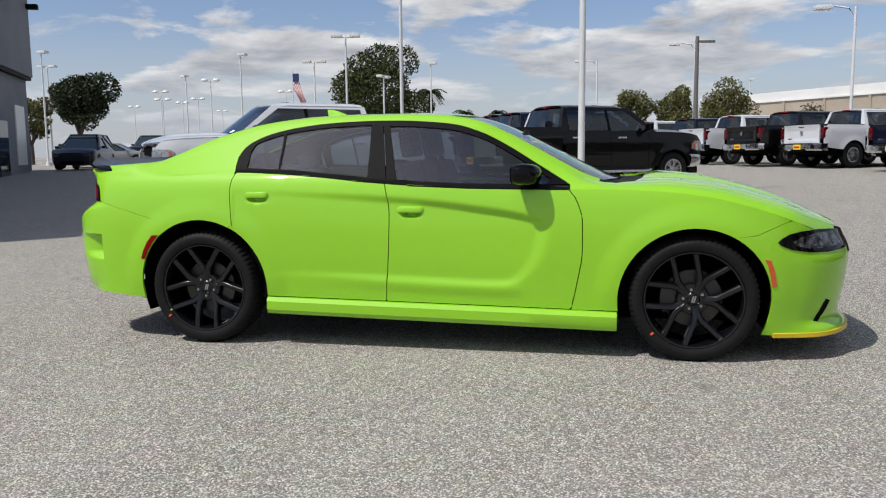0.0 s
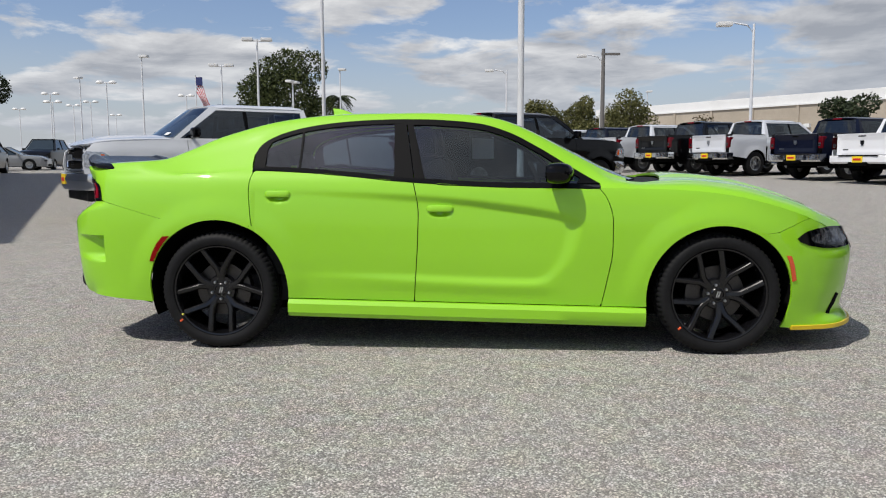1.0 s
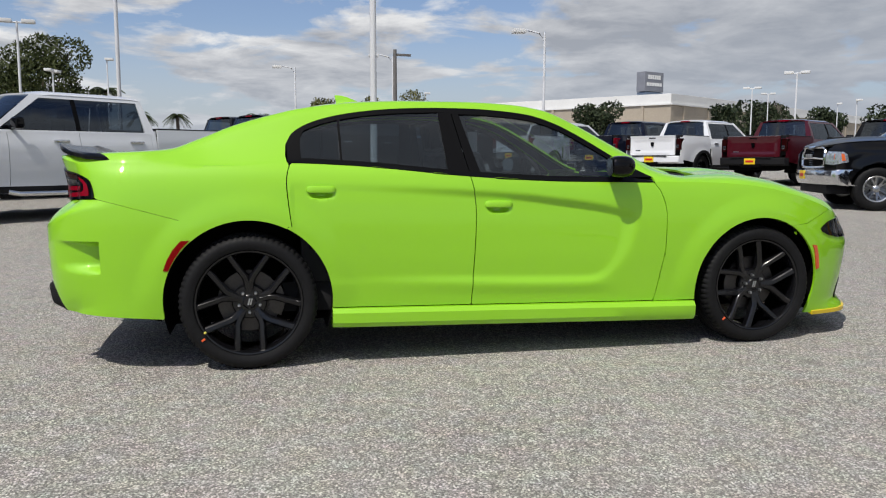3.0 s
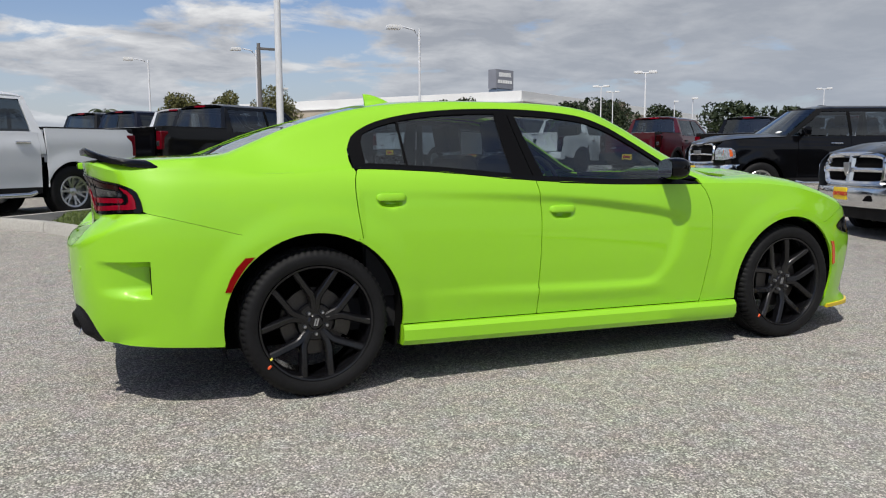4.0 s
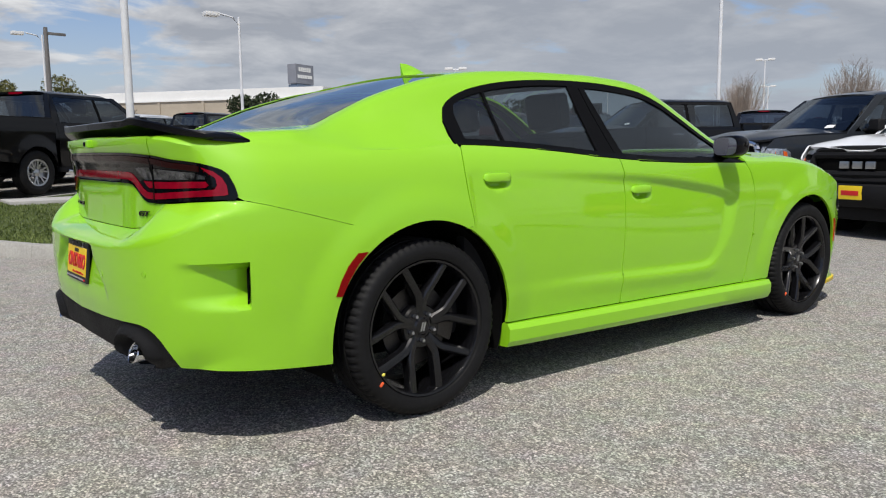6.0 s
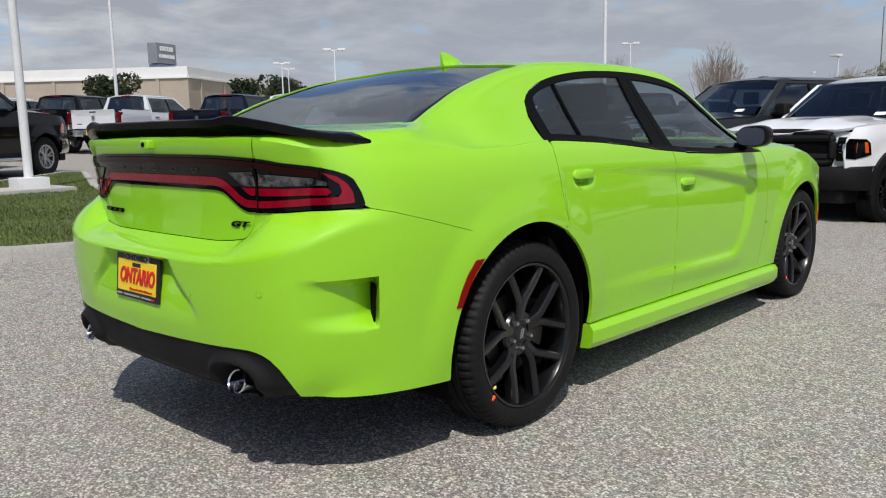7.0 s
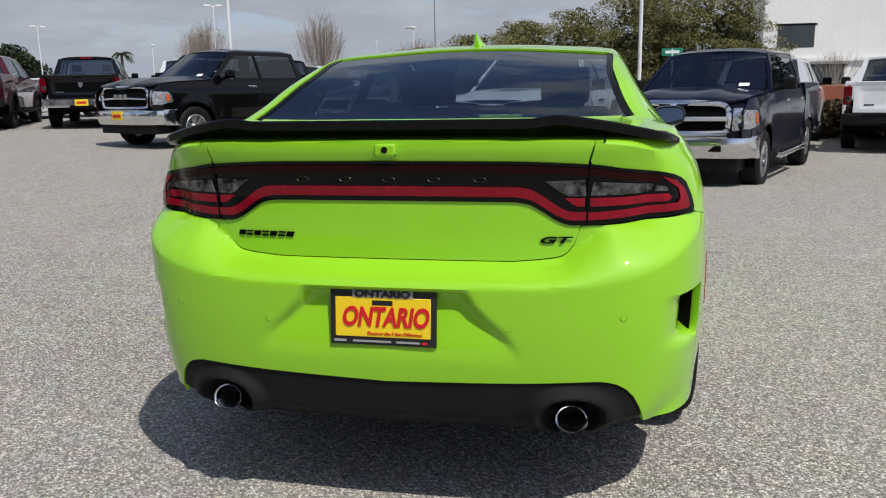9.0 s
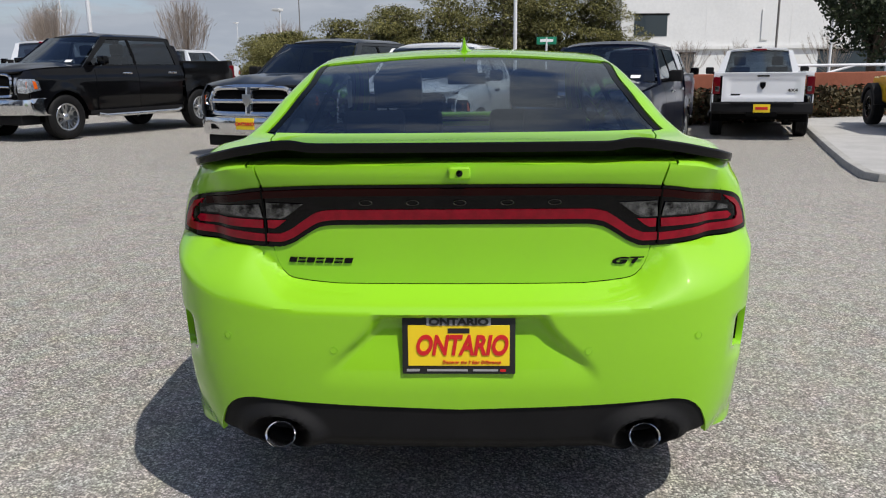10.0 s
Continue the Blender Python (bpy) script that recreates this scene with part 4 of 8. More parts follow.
    diff = keyed([0.0, 0.35, 0.60, 0.66, 0.70, 0.735, 0.76], [0.458, 0.468, 0.474, 0.460, 0.428, 0.374, 0.325])
    half = [(s_of_y(y) if y else 0.0, diff(y)) for y in np.linspace(0.0, 0.76, 30)]
    half += [(s_of_x(x), 0.318 + (x + 2.44) * -0.065) for x in np.linspace(-2.42, -1.962, 14)]
    half += [(s_of_x(x), z) for x, z in arc(rx, rz, rr, 188, 180 - a4, 26)]
    half += sz([(x, z - 0.0012) for x, z in seam[1:]])
    half += [(round_end(y), z) for y, z in ((0.855, 0.912), (0.78, 0.905), (0.70, 0.899), (0.62, 0.897), (0.568, 0.896))]
    half += [(s_of_y(y), z - 0.003) for y, z in lid_cut[16:]] + [(s_of_y(y), 0.7945) for y in np.linspace(0.36, 0.0, 10)]
    bm = patch(half, wrap, (CELL, CELL), 0.0, back_out)
    for v in bm.verts:
        if abs(v.co.y) < 0.0006:
            v.co.y = 0.0
    both_sides(bm)
    fold_rim(bm, 0.015)
    part("rear_bumper", bm, lime, CAR, "lime rear bumper cover with pressed vents", True, 34)
    # lower valance
    val = [(y, diff(abs(y)) - 0.003) for y in np.linspace(-0.752, 0.752, 61)]
    val += [(0.70, 0.318)] + [(y, 0.300) for y in np.linspace(0.62, -0.62, 25)] + [(-0.70, 0.318)]

    def valance(s, z):
        v = stern(s, z, -0.006)
        v.x += 0.05 * smooth(0.36, 0.30, z)
        for c in (-0.527, 0.527):
            q = math.hypot((v.y - c) / 0.105, (z - 0.360) / 0.072)
            v.x += -0.030 * smooth(1.45, 0.95, q) + 0.085 * smooth(0.95, 0.62, q)
        return v

    bm = patch(tail(val), valance, (0.009, 0.008), 0.0, back_out)
    rim = [e for e in bm.edges if len(e.link_faces) == 1]
    for g in bmesh.ops.extrude_edge_only(bm, edges=rim)["geom"]:
        if isinstance(g, bmesh.types.BMVert):
            g.co += Vector((0.06, 0, 0.004))
    part("rear_valance", bm, M["plastic"], CAR, "black textured rear valance", True, 50)
    # exhaust tips
    for y0 in (-0.527, 0.527):
        bm = bmesh.new()
        spin(bm, [(0.047, 0.14), (0.047, -0.014), (0.0495, -0.024), (0.047, -0.029), (0.0425, -0.025), (0.040, 0.14)], "x", 40)
        for v in bm.verts:
            v.co = Vector((v.co.x + 0.30 * v.co.z - 2.540, y0 + v.co.y * 0.95, 0.358 + v.co.z * 0.76))
        tip = part("exhaust_tip", bm, M["chrome"], CAR, "oval chrome exhaust tip")
        bm = bmesh.new()
        spin(bm, [(0.041, 0.02), (0.0005, 0.03)], "x", 24)
        for v in bm.verts:
            v.co = Vector((v.co.x - 2.495, y0 + v.co.y * 0.92, 0.358 + v.co.z * 0.74))
        part("exhaust_bore", bm, M["void"], tip)

    # tail lamp band -------------------------------------------------------
    low_edge = keyed([0.0, 0.36, 0.405, 0.45, 0.50, 0.54, 0.57, 0.70, 0.80, 0.87], [0.968, 0.966, 0.960, 0.938, 0.910, 0.899, 0.899, 0.904, 0.912, 0.920])
    ys = [y for y in np.linspace(-0.838, 0.838, 91)]
    outl = [(y, lamp_top(abs(y))) for y in ys] + [(0.850, 1.004), (0.860, 0.965), (0.865, 0.93), (0.860, 0.914)] + [(y, low_edge(abs(y))) for y in ys[::-1]] + [(-0.860, 0.914), (-0.865, 0.93), (-0.860, 0.965), (-0.850, 1.004)]
    lamp = part("tail_lamp", patch(tail(outl), lambda s, z: stern(s, z, 0.005), (0.010, 0.010), 0.006, back_out), M["gloss_black"], CAR, "full-width black and red tail lamp")

    def lens(name, pts, mat, lift, label=""):
        for sgn in (-1, 1):
            q = [(sgn * y, z) for y, z in pts]
            part(name, patch(tail(q), lambda s, z: stern(s, z, lift), (0.010, 0.010), 0.003, back_out), mat, lamp, label)

    # the running red strip: along the middle, down and out, round the end
    mid = [(y, low_edge(y) + 0.015) for y in np.linspace(0.0, 0.582, 40)]
    mid_up = [(y, low_edge(max(0.0, y - 0.006)) + 0.043 - 0.005 * smooth(0.4, 0.55, y)) for y in np.linspace(0.582, 0.0, 40)]
    whole = [(-y, z) for y, z in mid[::-1]] + mid[1:] + mid_up + [(-y, z) for y, z in mid_up[::-1]][1:]
    part("red_strip", patch(tail(whole), lambda s, z: stern(s, z, 0.0085), (0.010, 0.010), 0.003, back_out), M["red_lens"], lamp, "red light strip")
    end = [(y, low_edge(y) + 0.014) for y in np.linspace(0.588, 0.842, 18)] + [(0.848, 0.934), (0.846, 0.965), (0.838, 0.992), (0.822, 1.014), (0.795, 1.027)]
    end += [(0.812, 1.006), (0.826, 0.990), (0.829, 0.965), (0.824, 0.952)] + [(y, low_edge(y) + 0.036) for y in np.linspace(0.815, 0.588, 12)]
    lens("red_strip", end, M["red_lens"], 0.0085)
    upper = [(y, lamp_top(y) - 0.011) for y in np.linspace(0.0, 0.79, 40)] + [(y, lamp_top(y) - 0.031) for y in np.linspace(0.79, 0.0, 40)]
    lens("dark_strip", upper, M["dark_red_lens"], 0.0095, "dark red upper strip")
    lens("clear_lens", [(0.594, 0.983), (0.600, 1.022), (0.70, 1.016), (0.775, 1.008), (0.805, 0.996), (0.805, 0.986), (0.70, 0.983)], M["smoke_lens"], 0.0095, "grey clear lens")
    lens("clear_lens", [(0.510, 0.990), (0.455, 1.026), (0.575, 1.028), (0.580, 0.983), (0.53, 0.982)], M["smoke_lens"], 0.0095, "grey clear lens")
    lens("dark_strip", [(0.594, 0.952), (0.592, 0.976), (0.70, 0.976), (0.805, 0.978), (0.812, 0.966), (0.805, 0.956), (0.70, 0.953)], M["red_lens"], 0.0095)
    lens("dark_strip", [(0.54, 0.960), (0.515, 0.978), (0.577, 0.976), (0.576, 0.953), (0.555, 0.953)], M["red_lens"], 0.0095)
    # thin dark joint where the lid parts from the body
    lens("lamp_joint", [(0.5875, 1.066), (0.5825, 1.066), (0.5825, 0.903), (0.5875, 0.903)], M["void"], 0.0105)
    # row of five raised marks between the strips
    for k in range(5):
        y0 = 0.262 - 0.131 * k
        bm = bmesh.new()
        v = stern(s_of_y(abs(y0)) * (1 if y0 < 0 else -1), 1.031, 0.008)
        ringp = [(0.0175, 0.0), (0.0190, -0.001), (0.0175, -0.002), (0.0160, -0.001)]
        spin(bm, ringp, "x", 20, closed=True)
        for q in bm.verts:
            q.co = Vector((q.co.x + v.x, y0 + q.co.y, 1.031 + q.co.z * 0.40))
        part("raised_mark", bm, M["disc"], lamp)
    # badges on the lid: slanted blocks
    for k in range(7):
        y0 = 0.500 - 0.0290 * k
        for z0, z1 in ((0.855, 0.8595), (0.8655, 0.870)) if k % 2 else ((0.855, 0.870),):
            q = [(-(y0 + a * 0.0122 + (z - 0.8625) * -0.35), z) for a, z in ((-1, z0), (1, z0), (1, z1), (-1, z1))]
            part("badge_block", patch(tail(q), lambda s, z: stern(s, z, 0.0045), (0.02, 0.02), 0.005, back_out), M["gloss_black"], lid)
    v = stern(s_of_y(0.465), 0.857, 0.001)
    letters("GT", 0.036, M["gloss_black"], Matrix.Translation((v.x - 0.0005, -0.465, 0.857)) @ pose(0, 0, 0, 0, 0, -83.5) @ Matrix.Diagonal((1.75, 1, 0.72, 1)), lid, "lettering", 0.0015, 0.3, 0.0012)
    # reversing camera in its housing
    bm = bmesh.new()
    box(bm, (-2.556, -0.031, 1.100), (-2.515, 0.031, 1.134), 0.012, 3)
    camera_pod = part("camera_housing", bm, lime, lid)
    bm = bmesh.new()
    spin(bm, [(0.0005, -0.006), (0.008, -0.004), (0.0095, 0.0), (0.0095, 0.01)], "x", 16, (-2.557, 0, 1.117))
    part("lens_eye", bm, M["gloss_black"], camera_pod, "small black lens")
    # parking sensors
    for y0, z0 in ((0.352, 0.634), (-0.352, 0.634), (0.664, 0.66), (-0.664, 0.66)):
        v = wrap(s_of_y(abs(y0)), z0)
        bm = bmesh.new()
        spin(bm, [(0.0005, -0.0012), (0.0085, -0.0012), (0.0088, 0.002), (0.0100, 0.002), (0.0103, -0.0012), (0.0118, -0.0010), (0.0122, 0.006)], "x", 24)
        nx, ny = plan_at(s_of_y(abs(y0)))[2:]
        yaw = math.degrees(math.atan2(-math.copysign(ny, y0), -nx))
        bmesh.ops.transform(bm, matrix=pose(v.x, math.copysign(v.y, y0), v.z, 0, 0, yaw), verts=bm.verts)
        part("parking_sensor", bm, lime, CAR)
    # dark slots at the forward wall of the pockets
    bm = bmesh.new()
    cols = []
    for z in np.linspace(0.548, 0.672, 8):
        row = []
        for dd in (0.020, 0.060):
            x, y, nx, ny = plan_at(VENT_S1 - 0.006)
            out = side_in(z) + dd
            row.append(bm.verts.new((x - nx * out + 0.25 * dd + 0.002, -(y - ny * out), z)))
        cols.append(row)
    for a, b in zip(cols, cols[1:]):
        bm.faces.new((a[0], b[0], b[1], a[1]))
    for g in bmesh.ops.extrude_face_region(bm, geom=bm.faces[:])["geom"]:
        if isinstance(g, bmesh.types.BMVert):
            g.co += Vector((0.006, 0, 0))
    bmesh.ops.recalc_face_normals(bm, faces=bm.faces)
    pair("vent_slot", bm, M["void"], CAR, "dark vent slot")
    # red side reflectors at the rear arch
    refl = [(-1.818, 0.702), (-1.862, 0.700), (-1.903, 0.655), (-1.934, 0.60), (-1.955, 0.545), (-1.929, 0.543), (-1.9, 0.60), (-1.862, 0.655)]
    pair("side_reflector", patch(sz(refl), lambda s, z: wrap(s, z, 0.003), (0.02, 0.02), 0.01), M["reflector"], CAR, "red side reflector")
    refl = [(1.876, 0.598), (1.908, 0.594), (1.928, 0.54), (1.948, 0.45), (1.925, 0.440), (1.912, 0.50), (1.896, 0.56)]
    pair("side_marker", patch(sz(refl), lambda s, z: wrap(s, z, 0.006), (0.02, 0.02), 0.01), M["orange_mark"], CAR, "orange side marker")

    # sills ---------------------------------------------------------------
    bm = bmesh.new()
    xs = np.linspace(rx + 0.438, fx - 0.428, 30)
    prof = lambda x: [(0.908, sill_top(x) - 0.001), (0.935, sill_top(x) - 0.004), (0.951, sill_top(x) - 0.028), (0.949, 0.235 - 0.018 * (x + 1.0)), (0.930, 0.208 - 0.020 * (x + 1.0)), (0.78, 0.200 - 0.02 * (x + 1.0))]
    rows = []
    for x in xs:
        e = min(1.0, min(x - xs[0], xs[-1] - x) / 0.05)
        rows.append([bm.verts.new((x, -(y - 0.006 * (1 - e)), z)) for y, z in prof(x)])
    for a, b in zip(rows, rows[1:]):
        for k in range(len(a) - 1):
            bm.faces.new((a[k], a[k + 1], b[k + 1], b[k]))
    for r in (rows[0], rows[-1]):
        bm.faces.new(r)
    bmesh.ops.recalc_face_normals(bm, faces=bm.faces)
    pair("sill", bm, lime, CAR, "lime side skirt", 30)

    # nose ------------------------------------------------------------------
    bump = [(s_of_x(1.83), 0.7318), (s_of_x(1.90), 0.7620), (s_of_x(1.975), 0.7968), (s_of_x(2.025), shoulder_at(2.025)[1])]
    bump += [(s_of_x(x), shoulder_x(x)) for x in np.linspace(2.05, 2.49, 16)] + [(S_END, 0.70)]
    bump += [(S_END, z) for z in np.linspace(0.66, 0.155, 10)] + [(s_of_x(x), 0.155) for x in np.linspace(2.49, 1.95, 24)]
    bump += sz(arc(fx, fz, fr, math.degrees(math.asin((0.16 - fz) / fr)), a2, 30))
    bm = patch(bump, wrap, (0.02, 0.016), 0.0, (1, 0, 0))
    for v in bm.verts:
        if abs(v.co.y) < 0.0006:
            v.co.y = 0.0
    both_sides(bm)
    fold_rim(bm, 0.014)
    part("front_bumper", bm, lime, CAR, "lime front bumper", True, 34)
    # lower lip with its yellow shipping strip
    bm = patch([(s_of_x(x), 0.166) for x in np.linspace(1.955, 2.495, 30)] + [(s_of_x(x), 0.142) for x in np.linspace(2.495, 1.955, 30)], lambda s, z: wrap(s, z, 0.012), (0.03, 0.02), 0.03)
    pair("splitter_strip", bm, M["yellow_film"], CAR, "yellow protective strip on the front lip")
    # dark duct at the front corner
    # flush near-black patch: the opening's shade is put into its colour
    duct = [(2.275, 0.350), (2.310, 0.335), (2.285, 0.275), (2.235, 0.222), (2.205, 0.228), (2.245, 0.285)]
    pair("bumper_duct", patch(sz(duct), lambda s, z: wrap(s, z, 0.003), (0.015, 0.015), 0.006, (0.5, -1, 0)), M["void"], CAR, "dark air duct")
    # headlamps
    hl = [(1.945, 0.694), (1.97, 0.716), (2.01, 0.738), (2.08, 0.752), (2.2, 0.757), (2.33, 0.750), (2.42, 0.738), (2.435, 0.66), (2.40, 0.635), (2.25, 0.628), (2.12, 0.634), (2.02, 0.652), (1.965, 0.674)]
    bm = patch(sz(hl), lambda s, z: wrap(s, z, 0.005), (0.02, 0.016), 0.012, (0.5, -1, 0))
    lamps = pair("headlamp", bm, M["gloss_black"], CAR, "smoked headlamp")
    inner = [(2.03, 0.695), (2.08, 0.722), (2.20, 0.738), (2.34, 0.735), (2.37, 0.668), (2.25, 0.650), (2.12, 0.655), (2.05, 0.672)]
    bm = patch(sz(inner), lambda s, z: wrap(s, z, 0.0075), (0.02, 0.016), 0.004, (0.5, -1, 0))
    part("lens", mirror_y(bm), M["smoke_lens"], lamps[1])
    part("lens", bm, M["smoke_lens"], lamps[0])
    g = [(s_of_x(2.435), 0.735), (S_END, 0.715), (S_END, 0.60), (s_of_x(2.435), 0.60)]
    bm = patch(g, lambda s, z: wrap(s, z, 0.006), (0.03, 0.015), 0.01, (1, 0, 0))
    both_sides(bm)
    part("grille", bm, M["plastic"], CAR, "black front grille")

    # windows ---------------------------------------------------------------
    low = [(x, dlo_low(x) - 0.012) for x in np.linspace(-1.312, 0.800, 60)]
    inner_low = lambda x: dlo_low(x) + 0.014
    # glass panes: quarter light, rear door, front door
    q_lo, q_hi = -1.243, -1.031
    pane_q = [(x, inner_low(x)) for x in np.linspace(q_lo, q_hi, 10)] + [(q_hi - 0.004, dlo_top(q_hi) - 0.026)] + [(x, dlo_top(x) - 0.026) for x in np.linspace(q_hi - 0.02, q_lo + 0.02, 9)] + [(q_lo, 1.232)]
    pane_r = [(x, inner_low(x)) for x in np.linspace(-1.020, -0.436, 20)] + [(x, dlo_top(x) - 0.026) for x in np.linspace(-0.455, -1.022, 22)]
    pane_f = [(x, inner_low(x)) for x in np.linspace(-0.250, 0.66, 26)] + [(x, dlo_top(x) - 0.034) for x in np.linspace(0.685, -0.335, 34)]
    # trim frame as four bands round the panes
    band_low = [(x, dlo_low(x) - 0.012) for x in np.linspace(-1.310, 0.800, 60)] + [(x, inner_low(x)) for x in np.linspace(0.66, -1.243, 60)]
    band_top = [(x, dlo_top(x)) for x in np.linspace(-1.25, 0.795, 70)] + [(0.66, inner_low(0.66))] + [(x, dlo_top(x) - (0.034 if x > -0.4 else 0.026)) for x in np.linspace(0.685, -1.223, 70)]
    rear_bit = [(-1.310, dlo_low(-1.31) - 0.012), (-1.243, inner_low(-1.243)), (-1.243, 1.232), (-1.223, dlo_top(-1.223) - 0.026), (-1.25, dlo_top(-1.25))] + [(x, dlo_top(x)) for x in np.linspace(-1.26, -1.316, 8)]
    mull = [(-1.031, inner_low(-1.031)), (-1.020, inner_low(-1.02)), (-1.022, dlo_top(-1.022) - 0.026), (-1.035, dlo_top(-1.035) - 0.026)]
    pillar_a = [(-0.436, inner_low(-0.436)), (-0.318, inner_low(-0.318)), (-0.380, dlo_top(-0.38) - 0.030), (-0.455, dlo_top(-0.455) - 0.026)]
    pillar_b = [(-0.312, inner_low(-0.312)), (-0.250, inner_low(-0.25)), (-0.335, dlo_top(-0.335) - 0.034), (-0.374, dlo_top(-0.374) - 0.030)]
    for pts, mat, lift, lab in ((band_low, trim, 0.004, ""), (band_top, trim, 0.003, ""), (rear_bit, trim, 0.0035, ""), (mull, trim, 0.004, ""), (pillar_a, trim, 0.003, ""), (pillar_b, trim, 0.003, "")):
        bm = patch(pts, lambda x, z: flank(x, z, lift), (0.03, 0.03), 0.010)
        pair("window_trim", bm, mat, CAR, lab)
    for pts, own in ((pane_q, (rear_door, rear_door_l)), (pane_r, (rear_door, rear_door_l)), (pane_f, (front_door, front_door_l))):
        bm = patch(pts, lambda x, z: upper_side(x, z, -0.006), (0.03, 0.03), 0.0)
        two = mirror_y(bm)
        part("window_pane", bm, M["tint"], own[0], "tinted side window")
        part("window_pane", two, M["tint"], own[1], "tinted side window")

    # door handles ----------------------------------------------------------
    for (x0, x1, z0), own in (((-1.222, -1.062, 0.957), (rear_door, rear_door_l)), ((-0.236, -0.070, 0.868), (front_door, front_door_l))):
        xm = (x0 + x1) / 2
        base = skin(xm, z0).y
        bm = bmesh.new()
        n = 22
        rows = []
        for i in range(n + 1):
            t = i / n
            x = x0 + (x1 - x0) * t
            e = (1 - abs(2 * t - 1) ** 6)
            yy = skin(x, z0 + 0.016).y
            up, dn = 0.019 * e ** 0.5 + 0.002, 0.013 * e ** 0.5 + 0.002
            out = 0.003 + 0.013 * e
            rows.append([bm.verts.new((x, yy - a, z0 + b)) for a, b in ((-0.004, up + 0.003), (out * 0.7, up), (out, up * 0.7), (out * 1.1, -dn * 0.7), (out, -dn), (out * 0.3, -dn * 0.9), (-0.004, -dn * 0.5))])
        for a, b in zip(rows, rows[1:]):
            for k in range(len(a) - 1):
                bm.faces.new((a[k], a[k + 1], b[k + 1], b[k]))
        bm.faces.new(rows[0])
        bm.faces.new(rows[-1])
        bmesh.ops.recalc_face_normals(bm, faces=bm.faces)
        two = mirror_y(bm)
        part("handle", bm, lime, own[0])
        part("handle", two, lime, own[1])

    # mirrors ---------------------------------------------------------------
    def mirror_unit(sgn):
        bm = bmesh.new()
        bmesh.ops.create_uvsphere(bm, u_segments=28, v_segments=18, radius=1.0)
        for v in bm.verts:
            c = v.co
            sx = math.copysign(abs(c.x) ** 0.8, c.x)
            sy = math.copysign(abs(c.y) ** 0.7, c.y)
            szz = math.copysign(abs(c.z) ** 0.72, c.z)
            x = 0.525 + 0.088 * sx
            if x < 0.468:
                x = 0.468 + (x - 0.468) * 0.08
            v.co = Vector((x + 0.020 * (1 - sy), sgn * (0.972 + 0.100 * sy), 1.080 + 0.062 * szz + 0.004 * sy))
        shell = part("mirror_shell", bm, M["gloss_black"], CAR, "gloss black door mirror")
        bm = bmesh.new()
        ring = []
        for k in range(28):
            t = 2 * math.pi * k / 28
            cy, cz = math.copysign(abs(math.cos(t)) ** 0.6, math.cos(t)), math.copysign(abs(math.sin(t)) ** 0.65, math.sin(t))
            ring.append(bm.verts.new((0.4655 + 0.018 * (1 - cy), sgn * (0.972 + 0.083 * cy), 1.080 + 0.049 * cz)))
        f = bm.faces.new(ring)
        bm.normal_update()
        if f.normal.x > 0:
            bmesh.ops.reverse_faces(bm, faces=[f])
        part("mirror_face", bm, M["mirror"], shell, "mirror glass")
        bm = bmesh.new()
        tube(bm, [(0.60, sgn * 0.80, 1.012), (0.595, sgn * 0.86, 1.022), (0.575, sgn * 0.93, 1.035)], [0.030, 0.026, 0.024], 12)
        part("mirror_foot", bm, M["gloss_black"], shell)

    mirror_unit(-1)
    mirror_unit(1)

    # roof fin ----------------------------------------------------------------
    bm = bmesh.new()
    rows = []
    for t, h, wdt in ((0, 0.064, 0.010), (0.25, 0.058, 0.018), (0.5, 0.044, 0.024), (0.75, 0.026, 0.024), (0.92, 0.012, 0.018), (1.0, 0.003, 0.008)):
        x = -0.975 + 0.155 * t
        zb = over(x, 0).z - 0.004
        back = -0.012 * (1 - t)
        rows.append([bm.verts.new((x + back * b, a * wdt, zb + h * b + 0.004)) for a, b in ((-1.7, 0), (-1.0, 0.12), (-0.55, 0.5), (-0.25, 0.92), (0, 1), (0.25, 0.92), (0.55, 0.5), (1.0, 0.12), (1.7, 0))])
    for a, b in zip(rows, rows[1:]):
        for k in range(8):
            bm.faces.new((a[k], a[k + 1], b[k + 1], b[k]))
    bm.faces.new(rows[0])
    bm.faces.new(rows[-1])
    bmesh.ops.recalc_face_normals(bm, faces=bm.faces)
    part("roof_fin", bm, lime, CAR, "lime shark fin aerial")

    blade_trail = keyed([0, 0.3, 0.5, 0.62, 0.70, 0.75, 0.79, 0.815], [-2.545, -2.538, -2.516, -2.480, -2.437, -2.400, -2.340, -2.222])
    blade_lead = keyed([0, 0.30, 0.50, 0.65, 0.75, 0.815], [-2.40, -2.398, -2.36, -2.32, -2.27, -2.212])
    blade_top = keyed([0, 0.40, 0.47, 0.60, 0.70, 0.75, 0.79, 0.815], [1.199, 1.199, 1.207, 1.190, 1.168, 1.155, 1.142, 1.124])
    blade_thick = keyed([0, 0.66, 0.75, 0.79, 0.815], [0.027, 0.027, 0.023, 0.014, 0.002])
    blade_root = keyed([0, 0.55, 0.70, 0.75, 0.79, 0.815], [1.146, 1.144, 1.132, 1.124, 1.118, 1.110])
    # spoiler -----------------------------------------------------------------
    bm = bmesh.new()
    rows = []
    for y in np.linspace(-0.815, 0.815, 121):
        a = abs(y)
        trail, lead, top, thick = blade_trail(a), blade_lead(a), blade_top(a), blade_thick(a)
        zl = over(lead, a).z
        root = trail + 0.10 * (1 - smooth(0.68, 0.81, a)) + 0.004
